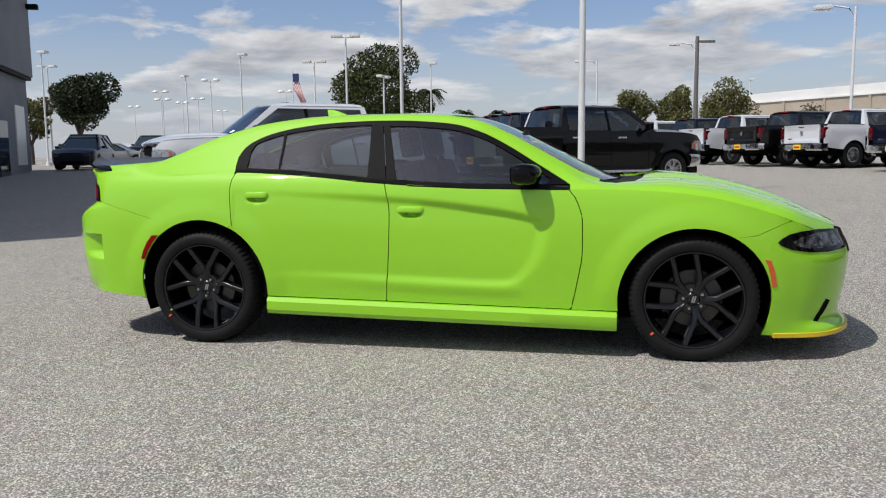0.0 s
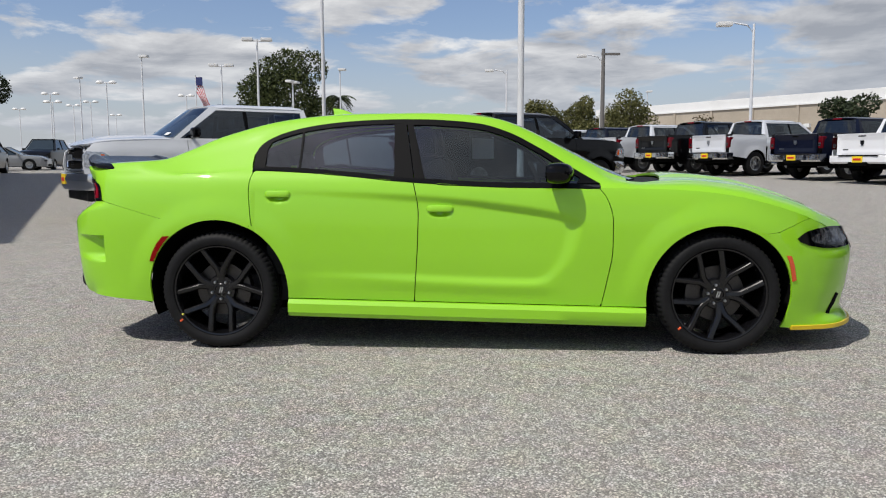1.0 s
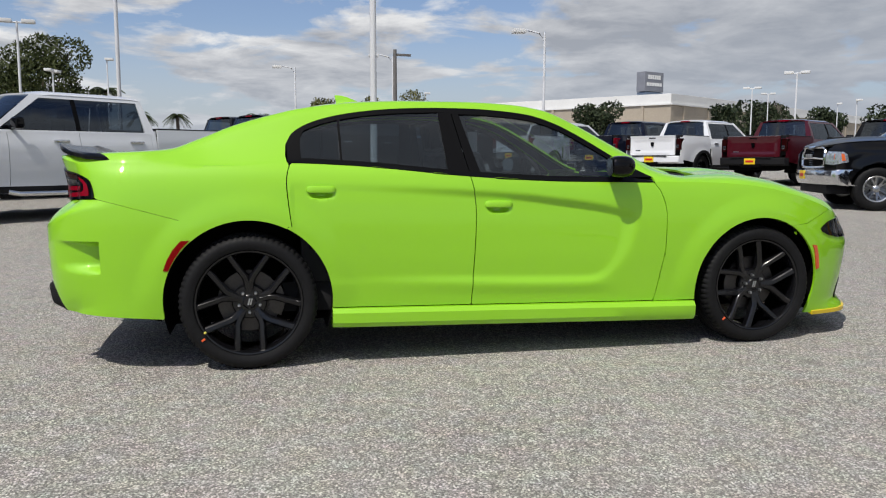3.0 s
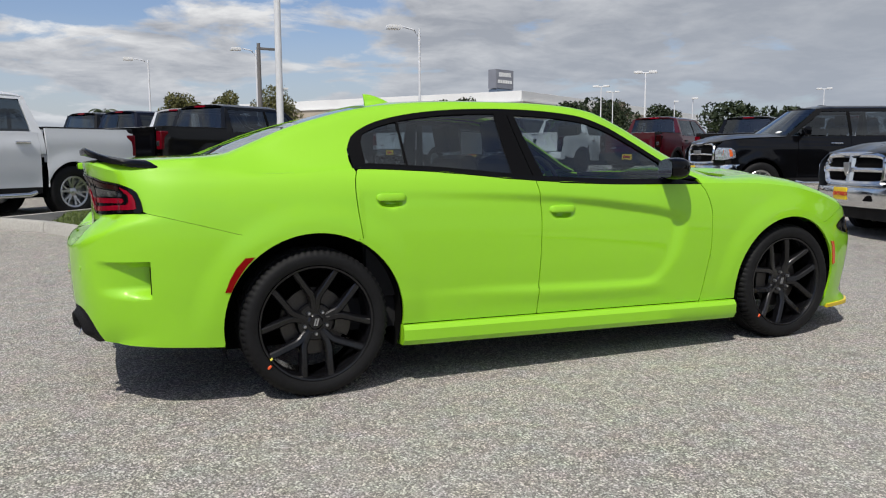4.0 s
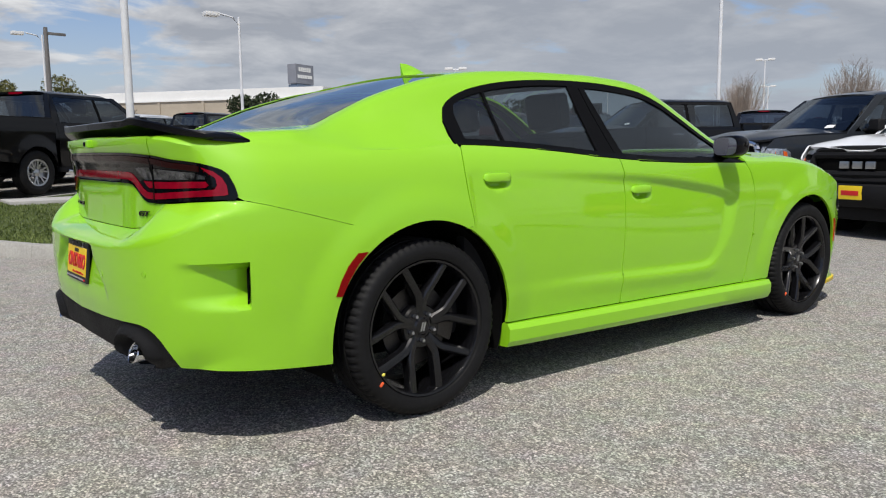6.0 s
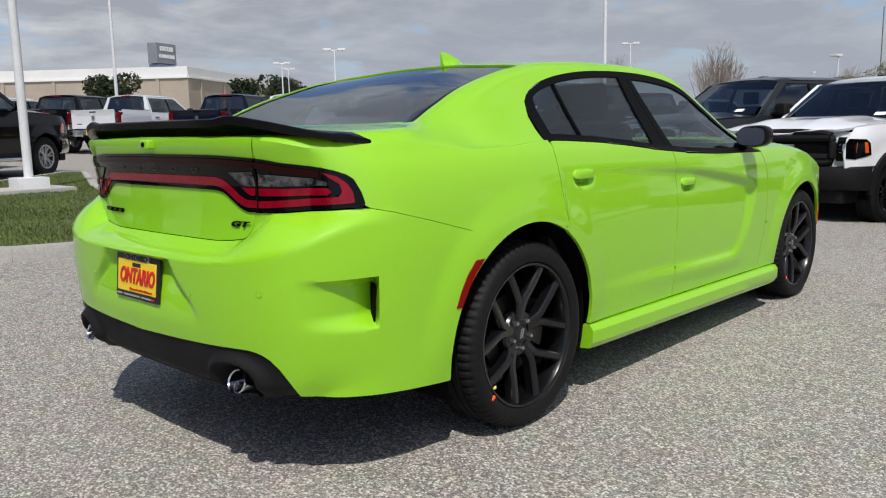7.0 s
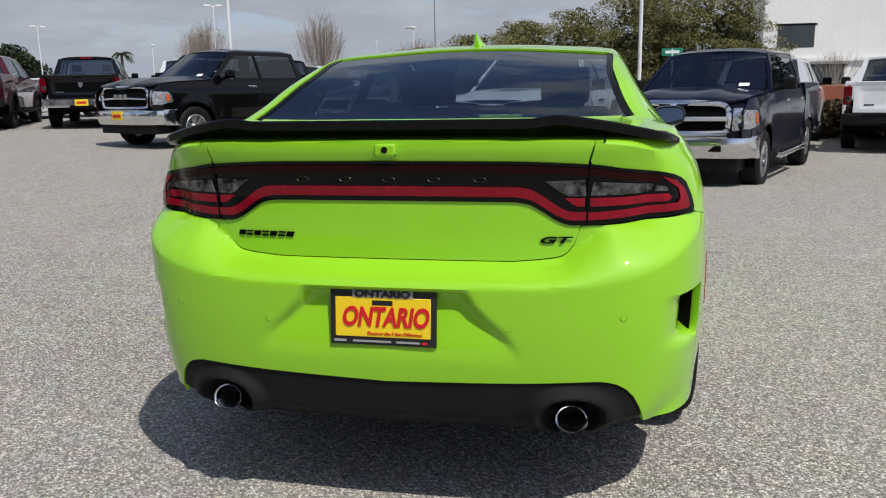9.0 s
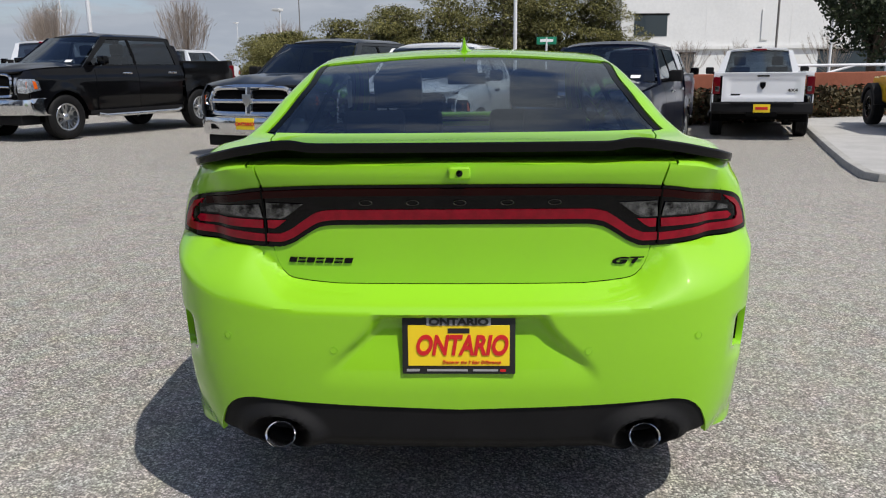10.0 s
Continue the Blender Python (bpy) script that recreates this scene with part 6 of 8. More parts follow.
    ring = [(x, -0.735) for x in np.linspace(roof_r[0] - 0.03, 0.54, 8)] + [(0.60, -0.5), (0.62, 0), (0.60, 0.5)] + [(x, 0.735) for x in np.linspace(0.54, roof_r[0] - 0.03, 8)] + [(roof_r[0] - 0.07, 0.5), (roof_r[0] - 0.08, 0), (roof_r[0] - 0.07, -0.5)]
    part("roof", patch(ring, roof_fn, (0.1, 0.09), 0.04, (0, 0, 1)), col, t)

    def wall(x, z):
        f = (z - belt) / (z_roof - 0.05 - belt)
        return Vector((x, -(by + (0.725 - by) * f - 0.012 * math.sin(math.pi * max(0.0, min(1.0, f))) * -1), z))

    top = z_roof - 0.045
    # side frame with its window openings: laid as bars
    bars = [[(1.32, belt - 0.01), (1.18, belt + 0.02), (0.48, top - 0.055), (0.50, top), (0.60, top - 0.01)],
            [(0.60, top - 0.005), (0.48, top - 0.055), (roof_r[0] - 0.0, top - 0.06), (roof_r[0] - 0.05, top - 0.005)],
            [(roof_r[0] - 0.05, top - 0.005), (roof_r[0] + 0.02, top - 0.06), (roof_r[0] - 0.03, belt + 0.03), (cab_rear, belt - 0.01)],
            [(1.32, belt - 0.012), (cab_rear, belt - 0.012), (cab_rear, belt + 0.03), (1.18, belt + 0.022)]]
    for pts in bars:
        panel("cab_post", pts, wall, cell=(0.12, 0.12), fold=0.04)
    panel("cab_back", [(cab_rear - 0.0, belt - 0.3), (doors_end if crew else -0.06, belt - 0.3), (doors_end if crew else -0.06, belt + 0.01), (cab_rear, belt + 0.01)], side, fold=0.03)
    panes = [[(1.14, belt + 0.035), (0.0, belt + 0.035), (0.0, top - 0.065), (0.48, top - 0.065)]]
    if crew:
        panes.append([(-0.06, belt + 0.035), (roof_r[0] - 0.005, belt + 0.035), (roof_r[0] + 0.03, top - 0.065), (-0.06, top - 0.065)])
        panel("door_post", [(-0.06, belt + 0.03), (0.0, belt + 0.03), (0.0, top - 0.06), (-0.06, top - 0.06)], wall, mat=M["satin_black"], fold=0.02)
    for pts in panes:
        panel("side_window", pts, lambda x, z: wall(x, z) + Vector((0, 0.008, 0)), cell=(0.3, 0.3), mat=M["tint_dark"], lab="dark side window", fold=0.0)

    def slope(x0, z0, x1, z1, y0, y1, bow):
        """A screen between two edges: u runs up, y across."""
        def f(u, y):
            e = y / (y0 + (y1 - y0) * u)
            return Vector((x0 + (x1 - x0) * u + bow * (1 - e * e), y, z0 + (z1 - z0) * u))
        return f

    fn = slope(1.27, belt + 0.045, 0.58, top - 0.01, 0.86, 0.68, 0.12)
    part("windscreen", patch([(0, -0.86), (1, -0.68), (1, 0.68), (0, 0.86)], fn, (0.12, 0.12), 0.0, (1, 0, 0.5)), M["tint_dark"], t, "dark windscreen")
    part("window_sticker", patch([(0.07, 0.50), (0.15, 0.50), (0.15, 0.64), (0.07, 0.64)], lambda u, y: fn(u, y) + Vector((0.012, 0, 0.008)), (0.1, 0.2), 0.002, (1, 0, 0.5)), M["paper"], t, "white price sticker")
    fn = slope(cab_rear + 0.01, belt + 0.05, roof_r[0] - 0.07, top - 0.03, 0.80, 0.66, -0.05)
    part("rear_window", patch([(0.05, -0.76), (1, -0.64), (1, 0.64), (0.05, 0.76)], fn, (0.15, 0.15), 0.0, (-1, 0, 0.3)), M["tint_dark"], t, "dark rear window")
    for sgn in (-1, 1):
        fn2 = slope(cab_rear, belt + 0.0, roof_r[0] - 0.06, top, 0.93, 0.735, -0.02)
        part("rear_post", patch([(0, sgn * 0.93), (1, sgn * 0.735), (1, sgn * 0.645), (0.0, sgn * 0.765)], fn2, (0.2, 0.1), 0.03, (-1, 0, 0.3)), col, t)
    bm = bmesh.new()
    box(bm, (cab_rear - 0.03, -0.93, 0.95), (cab_rear + 0.02, 0.93, belt + 0.065), 0.015)
    part("cab_rear_wall", bm, col, t)
    bm = bmesh.new()
    box(bm, (roof_r[0] - 0.095, -0.16, top + 0.005), (roof_r[0] - 0.06, 0.16, top + 0.045), 0.01)
    part("brake_light", bm, M["red_lens"], t, "high brake light")
    bm = bmesh.new()
    box(bm, (0.06, -0.05, z_roof + 0.03), (0.20, 0.05, z_roof + 0.055), 0.012)
    part("aerial", bm, M["satin_black"], t)
    # seats seen through the glass
    bm = bmesh.new()
    for y in (-0.42, 0.42):
        box(bm, (-0.10, y - 0.24, 0.9), (0.06, y + 0.24, 1.50), 0.05)
        box(bm, (-0.12, y - 0.13, 1.53), (0.0, y + 0.13, 1.74), 0.04)
    box(bm, (0.75, -0.85, 1.0), (1.1, 0.85, 1.33), 0.05)
    part("cabin", bm, M["cabin"], t)
    # bed
    bm = bmesh.new()
    for sgn in (-1, 1):
        box(bm, (-2.99, sgn * 0.88 - 0.09, 1.33), (-1.36, sgn * 0.88 + 0.09, 1.412), 0.02)
    part("bed_rail", bm, col if style == "classic" else M["plastic"], t)
    bm = bmesh.new()
    box(bm, (-2.95, -0.85, 0.80), (-1.36, 0.85, 0.86), 0.01)
    box(bm, (-1.40, -0.85, 0.80), (-1.35, 0.85, 1.35), 0.01)
    part("bed_floor", bm, M["void"], t)
    # tailgate
    gate = [(-0.80, 0.80), (0.80, 0.80), (0.80, 1.39), (-0.80, 1.39)]

    def gate_fn(y, z):
        d = 0.020 * smooth(0.0, 0.10, z - 0.86) * smooth(0.0, 0.08, 1.29 - z) * smooth(0.0, 0.08, 0.72 - abs(y))
        return Vector((tail - 0.012 + d - 0.025 * smooth(1.30, 1.40, z), y, z))

    gate_ob = part("tailgate", patch(gate, gate_fn, (0.05, 0.035), 0.04, (-1, 0, 0)), col, t)
    bm = bmesh.new()
    prism(bm, [(-0.055, 0.06), (0.055, 0.06), (0.05, -0.03), (0.0, -0.085), (-0.05, -0.03)], 0.02, pose(tail - 0.022, 0, 1.14, 0, 0, -90))
    part("emblem", bm, M["gloss_black"] if style != "new" else M["alloy"], gate_ob)
    bm = bmesh.new()
    box(bm, (tail - 0.022, -0.12, 1.31), (tail + 0.01, 0.12, 1.35), 0.008)
    part("gate_handle", bm, M["gloss_black"], gate_ob)
    bm = bmesh.new()
    for k in range(4):
        box(bm, (tail - 0.006, 0.44 + 0.045 * k, 0.935), (tail + 0.012, 0.475 + 0.045 * k, 0.962))
    part("name_bar", bm, M["gloss_black"] if color in ("white", "silver_white") else M["alloy"], gate_ob)
    if tail_word:
        letters(tail_word, 0.085, M["ink_black"], pose(tail - 0.012, -0.58, 1.03, 0, 0, -90) @ Matrix.Diagonal((1.35, 1, 1, 1)), gate_ob, bold=0.002)
    # tail lamps
    for sgn in (-1, 1):
        bm = bmesh.new()
        box(bm, (tail - 0.012, sgn * 0.915 - 0.075, 0.95), (tail + 0.18, sgn * 0.915 + 0.075, 1.31), 0.03, 3)
        lamp = part("tail_lamp", bm, M["lens_dim"] if style != "offroad" else M["dark_red_lens"], t, "red tail lamp")
        bm = bmesh.new()
        box(bm, (tail - 0.018, sgn * 0.895 - 0.045, 1.01), (tail + 0.02, sgn * 0.895 + 0.045, 1.12), 0.02, 2)
        part("clear_lens", bm, M["smoke_lens"], lamp)
    # rear bumper
    bm = bmesh.new()
    pts = [(-1.0, -2.86), (-0.98, -3.10), (-0.80, -3.17), (-0.40, -3.19), (0.40, -3.19), (0.80, -3.17), (0.98, -3.10), (1.0, -2.86)]
    rows = [[bm.verts.new((x + dx, y, z)) for y, x in pts] for z, dx in ((0.78, 0.03), (0.76, 0.0), (0.60, 0.0), (0.55, 0.05))]
    for p, q in zip(rows, rows[1:]):
        for k in range(len(pts) - 1):
            bm.faces.new((p[k], p[k + 1], q[k + 1], q[k]))
    bm.faces.new(rows[0])
    bmesh.ops.recalc_face_normals(bm, faces=bm.faces)
    rear = part("rear_bumper", bm, bright if style != "offroad" else (col if chrome else M["plastic"]), t, "", True, 30)
    bm = bmesh.new()
    box(bm, (-3.21, -0.62, 0.755), (-3.0, 0.62, 0.795), 0.012)
    part("step_pad", bm, M["plastic"], rear)
    bm = bmesh.new()
    box(bm, (-3.2, -0.30, 0.50), (-2.9, 0.30, 0.60), 0.02)
    box(bm, (-3.16, -0.05, 0.44), (-2.9, 0.05, 0.52), 0.01)
    part("hitch", bm, M["void"], rear)
    if plate:
        bm = bmesh.new()
        box(bm, (-3.207, -0.165, 0.585), (-3.192, 0.165, 0.755), 0.006)
        pl = part("dealer_plate", bm, M["plate_yellow"], rear, "yellow dealer plate")
        bm = bmesh.new()
        box(bm, (-3.212, -0.12, 0.64), (-3.2, 0.12, 0.70), 0.004)
        part("plate_bar", bm, M["ink_red"], pl)
    # front face
    face_x = nose - 0.05

    def front_fn(y, z):
        return Vector((face_x - 0.16 * (abs(y) / 0.95) ** 3 - 0.05 * smooth(1.0, 1.22, z), y, z))

    dark = M["gloss_black"]
    fr_mat = M["chrome"] if chrome and style != "offroad" else M["plastic"]
    grille = part("grille", patch([(-0.70, 0.80), (0.70, 0.80), (0.72, 1.08), (0.64, 1.17), (-0.64, 1.17), (-0.72, 1.08)], lambda y, z: front_fn(y, z), (0.1, 0.06), 0.05, (1, 0, 0)), M["void"], t, "")
    part("nose_panel", patch([(-0.97, 0.66), (0.97, 0.66), (0.97, 1.0), (0.93, 1.16), (0.72, 1.21), (-0.72, 1.21), (-0.93, 1.16), (-0.97, 1.0)], lambda y, z: front_fn(y, z) + Vector((-0.02, 0, 0)), (0.1, 0.06), 0.05, (1, 0, 0)), col, t)

    def bar(pts, wid, mat, lift=0.02, name="grille_bar"):
        bm = bmesh.new()
        tube(bm, [front_fn(y, z) + Vector((lift, 0, 0)) for y, z in pts], wid, 8)
        part(name, bm, mat, grille)

    loop = [(-0.69, 0.84), (-0.71, 1.0), (-0.69, 1.10), (-0.60, 1.17), (-0.3, 1.185), (0.3, 1.185), (0.60, 1.17), (0.69, 1.10), (0.71, 1.0), (0.69, 0.84), (0.60, 0.805), (0, 0.795), (-0.60, 0.805), (-0.69, 0.84)]
    bar(curve_through(loop, 4), 0.044 if style != "new" else 0.028, fr_mat, name="grille_surround")
    if style == "classic":
        bar([(-0.69, 0.985), (-0.3, 0.985), (0.3, 0.985), (0.69, 0.985)], 0.040, fr_mat)
        bar([(0, 0.80), (0, 1.18)], 0.062, fr_mat)
        bm = bmesh.new()
        prism(bm, [(-0.07, 0.085), (0.07, 0.085), (0.065, -0.03), (0.0, -0.10), (-0.065, -0.03)], 0.03, pose(face_x + 0.085, 0, 1.0, 0, 0, 90), 0.01)
        part("emblem", bm, M["alloy"], grille)
    elif style == "new":
        bar([(-0.68, 0.96), (-0.3, 0.975), (0.3, 0.975), (0.68, 0.96)], 0.022, fr_mat)
        for k in range(3):
            y0 = -0.15 + 0.15 * k
            bm = bmesh.new()
            box(bm, (face_x + 0.03, y0 - 0.055, 0.975), (face_x + 0.05, y0 + 0.055, 1.055), 0.01)
            part("name_block", bm, M["alloy"], grille)
    else:
        for zz in (0.87, 1.11):
            bar([(-0.66, zz), (0.0, zz), (0.66, zz)], 0.05, M["plastic"])
        for k in range(3):
            y0 = -0.18 + 0.18 * k
            bm = bmesh.new()
            box(bm, (face_x + 0.03, y0 - 0.07, 0.945), (face_x + 0.05, y0 + 0.07, 1.035), 0.01)
            part("name_block", bm, M["alloy"], grille)
    for zz in np.linspace(0.85, 1.13, 8):
        bar([(-0.67, float(zz)), (0.0, float(zz)), (0.67, float(zz))], 0.006, M["gloss_black"], 0.004, "mesh_bar")
    for sgn in (-1, 1):
        pts = [(sgn * 0.745, 0.83), (sgn * 0.95, 0.84), (sgn * 0.962, 1.06), (sgn * 0.90, 1.12), (sgn * 0.75, 1.12)]
        lamp = part("headlamp", patch(pts, lambda y, z: front_fn(y, z) + Vector((0.012, 0, 0)), (0.05, 0.05), 0.02, (1, 0, 0)), M["lamp_bright"] if style != "offroad" else M["gloss_black"], t, "headlamp")
        bm = bmesh.new()
        v = front_fn(sgn * 0.82, 0.98)
        spin(bm, [(0.0005, 0.02), (0.05, 0.012), (0.062, 0.03), (0.066, 0.0)], "x", 20, (v.x + 0.0, v.y, v.z))
        part("reflector", bm, M["chrome"], lamp)
        pts = [(sgn * 0.92, 0.93), (sgn * 0.955, 0.93), (sgn * 0.960, 1.05), (sgn * 0.925, 1.07)]
        part("indicator", patch(pts, lambda y, z: front_fn(y, z) + Vector((0.018, 0, 0)), (0.05, 0.06), 0.01, (1, 0, 0)), M["amber_lens"], lamp)
        # side strip of the lamp round the corner
        bm = patch([(2.30, 0.90), (2.56, 0.85), (2.68, 0.86), (2.685, 1.04), (2.64, 1.10), (2.40, 1.09), (2.33, 1.04)], lambda x, z: side(x, z) + Vector((0, -0.010, 0)), (0.06, 0.06), 0.012)
        if sgn > 0:
            bm = mirror_y(bm)
        part("side_lens", bm, M["lamp_bright"] if style != "offroad" else M["gloss_black"], lamp)
        bm = patch([(2.36, 0.93), (2.42, 0.92), (2.44, 1.06), (2.39, 1.05)], lambda x, z: side(x, z) + Vector((0, -0.016, 0)), (0.06, 0.06), 0.008)
        if sgn > 0:
            bm = mirror_y(bm)
        part("side_marker", bm, M["amber_lens"], lamp, "amber side marker")
    bm = bmesh.new()
    pts = [(-1.03, 2.28), (-1.0, 2.55), (-0.80, 2.73), (-0.35, 2.82), (0.35, 2.82), (0.80, 2.73), (1.0, 2.55), (1.03, 2.28)]
    pts = [tuple(p) for p in curve_through(pts, 4)]
    rows = [[bm.verts.new((x + dx, y, z)) for y, x in pts] for z, dx in ((0.76, -0.06), (0.74, 0.0), (0.66, 0.02), (0.56, 0.0), (0.48, -0.04), (0.46, -0.14))]
    for p, q in zip(rows, rows[1:]):
        for k in range(len(pts) - 1):
            bm.faces.new((p[k], p[k + 1], q[k + 1], q[k]))
    bm.faces.new(rows[0])
    bmesh.ops.recalc_face_normals(bm, faces=bm.faces)
    fb = part("front_bumper", bm, M["chrome"] if chrome and style != "offroad" else M["plastic"], t, "", True, 30)
    for y0, y1 in ((-0.66, -0.34), (0.34, 0.66)) if style == "classic" else ((-0.82, -0.62), (0.62, 0.82), (-0.45, 0.45)):
        bm = bmesh.new()
        xm = 2.80 if abs(y0 + y1) < 1.2 else 2.72
        box(bm, (xm - 0.12, y0, 0.57), (xm + 0.008, y1, 0.65), 0.012, 2)
        part("bumper_slot", bm, M["void"], fb)
    bm = bmesh.new()
    box(bm, (2.2, -0.85, 0.30), (2.64, 0.85, 0.48), 0.04)
    part("air_dam", bm, M["plastic"], fb)
    if plate:
        bm = bmesh.new()
        box(bm, (2.835, -0.16, 0.57), (2.85, 0.16, 0.74), 0.006)
        pl = part("dealer_plate", bm, M["plate_yellow"], fb, "yellow dealer plate with red lettering")
        if style == "classic":
            letters("ONTARIO", 0.075, M["ink_red"], pose(2.853, 0, 0.65, 0, 0, 90), pl, bold=0.003, shear=0.2)
        else:
            bm = bmesh.new()
            box(bm, (2.846, -0.12, 0.62), (2.854, 0.12, 0.68), 0.003)
            part("plate_bar", bm, M["ink_red"], pl)
    # mirrors and handles
    for sgn in (-1, 1):
        bm = bmesh.new()
        box(bm, (0.90, sgn * 1.12 - 0.10, 1.33), (1.03, sgn * 1.12 + 0.10, 1.50), 0.05, 3)
        tube(bm, [(0.97, sgn * 0.92, 1.34), (0.97, sgn * 1.06, 1.36)], 0.03, 8)
        part("mirror", bm, M["plastic"] if style != "new" or not chrome else M["gloss_black"], t, "black door mirror")
        for x in ((0.16, -1.08) if crew else (0.16,)):
            bm = bmesh.new()
            box(bm, (x, sgn * (half(x, 1.17) + 0.012) - 0.022, 1.15), (x + 0.24, sgn * (half(x, 1.17) + 0.012) + 0.022, 1.19), 0.014, 2)
            part("door_handle", bm, bright if chrome else M["plastic"], t)
    if style == "offroad":
        for cx in (-AX, AX):
            bm = patch(arc(cx, RAD, AR + 0.085, 0, 180, 20) + arc(cx, RAD, AR - 0.005, 180, 0, 20), lambda x, z: side(x, z) + Vector((0, -0.045, 0)), (0.07, 0.07), 0.05)
            two = mirror_y(bm)
            part("arch_flare", bm, M["plastic"], t)
            part("arch_flare", two, M["plastic"], t)
    for cx in (-AX, AX):
        bm = bmesh.new()
        pts = arc(cx, RAD, AR + 0.006, -8, 188, 24)
        rows = [[bm.verts.new((x, -y, z)) for x, z in pts] for y in (0.97, 0.60)]
        for k in range(len(pts) - 1):
            bm.faces.new((rows[0][k], rows[0][k + 1], rows[1][k + 1], rows[1][k]))
        bm.faces.new(rows[1])
        two = mirror_y(bm)
        part("wheel_housing", bm, M["void"], t, "", False)
        part("wheel_housing", two, M["void"], t, "", False)
        for sgn in (-1, 1):
            truck_wheel(t, cx, sgn * 0.875, RAD, rim)
    return t


def park(x, y, turn):
    return on_ground(x, y, turn)


def row_spot(k):
    """Spots of the long row, counted from the white truck beside the red one; heading 30 degrees."""
    near = {-3: (8.49, 26.09), -2: (10.14, 24.49), -1: (11.98, 21.30), 0: (12.97, 18.97), 1: (15.07, 16.86), 2: (16.94, 14.71)}
    x, y = near.get(k) or ((16.94 + 1.8 * (k - 2), 14.71 - 2.2 * (k - 2)) if k > 0 else (8.49 + 1.5 * (k + 3), 26.09 - 2.5 * (k + 3)))
    return park(x, y, 29)


build_truck(on_ground(8.82, -2.39, 159), "navy", "dark navy crew-cab pickup with chrome crosshair grille", "classic", "alloy")
build_truck(on_ground(9.29, 0.46, 167), "white", "white off-road pickup with black grille and flares", "offroad", "wheel", chrome=False)
build_truck(on_ground(9.72, 2.34, 159), "slate", "slate grey pickup with chrome crosshair grille", "classic", "alloy")
black_truck = build_truck(on_ground(11.65, 7.6, 158), "black", "glossy black crew-cab pickup with chrome bumper", "new", "alloy")
white_truck = build_truck(on_ground(-4.85, 8.8, 219), "silver_white", "pale white crew-cab pickup with alloy wheels", "new", "alloy")
copy_thing(black_truck, on_ground(0.62, 14.26, 34))
copy_thing(white_truck, on_ground(0.3, 17.1, 34))
copy_thing(white_truck, row_spot(-2))
build_truck(row_spot(0), "white", "white crew-cab pickup with black wheels", "offroad", "wheel", chrome=True)
navy_truck = build_truck(row_spot(-1), "navy", "navy crew-cab pickup with bright wheels", "new", "alloy")
build_truck(row_spot(1), "red", "dark red crew-cab pickup with black bumpers", "offroad", "wheel", chrome=False)
copy_thing(black_truck, row_spot(2))
copy_thing(white_truck, row_spot(3))
copy_thing(black_truck, row_spot(4))
copy_thing(black_truck, row_spot(-3))
copy_thing(white_truck, row_spot(-4))
copy_thing(navy_truck, row_spot(-5))
copy_thing(white_truck, row_spot(-6))
copy_thing(black_truck, row_spot(-7))
build_truck(on_ground(15.16, -6.96, -17), "white", "white single-cab work pickup with black rear bumper", "classic", "alloy", chrome=False, crew=False, tail_word="4X4")
copy_thing(white_truck, on_ground(14.6, -4.1, -17))
copy_thing(white_truck, on_ground(29.2, 12.0, -14))
copy_thing(navy_truck, on_ground(-0.9, 19.8, 34))
copy_thing(black_truck, on_ground(-1.9, 22.5, 34))
# vehicles standing behind the pale pickup
copy_thing(navy_truck, on_ground(-6.3, 13.2, 210))
copy_thing(white_truck, on_ground(-33.4, 54.6, 205))


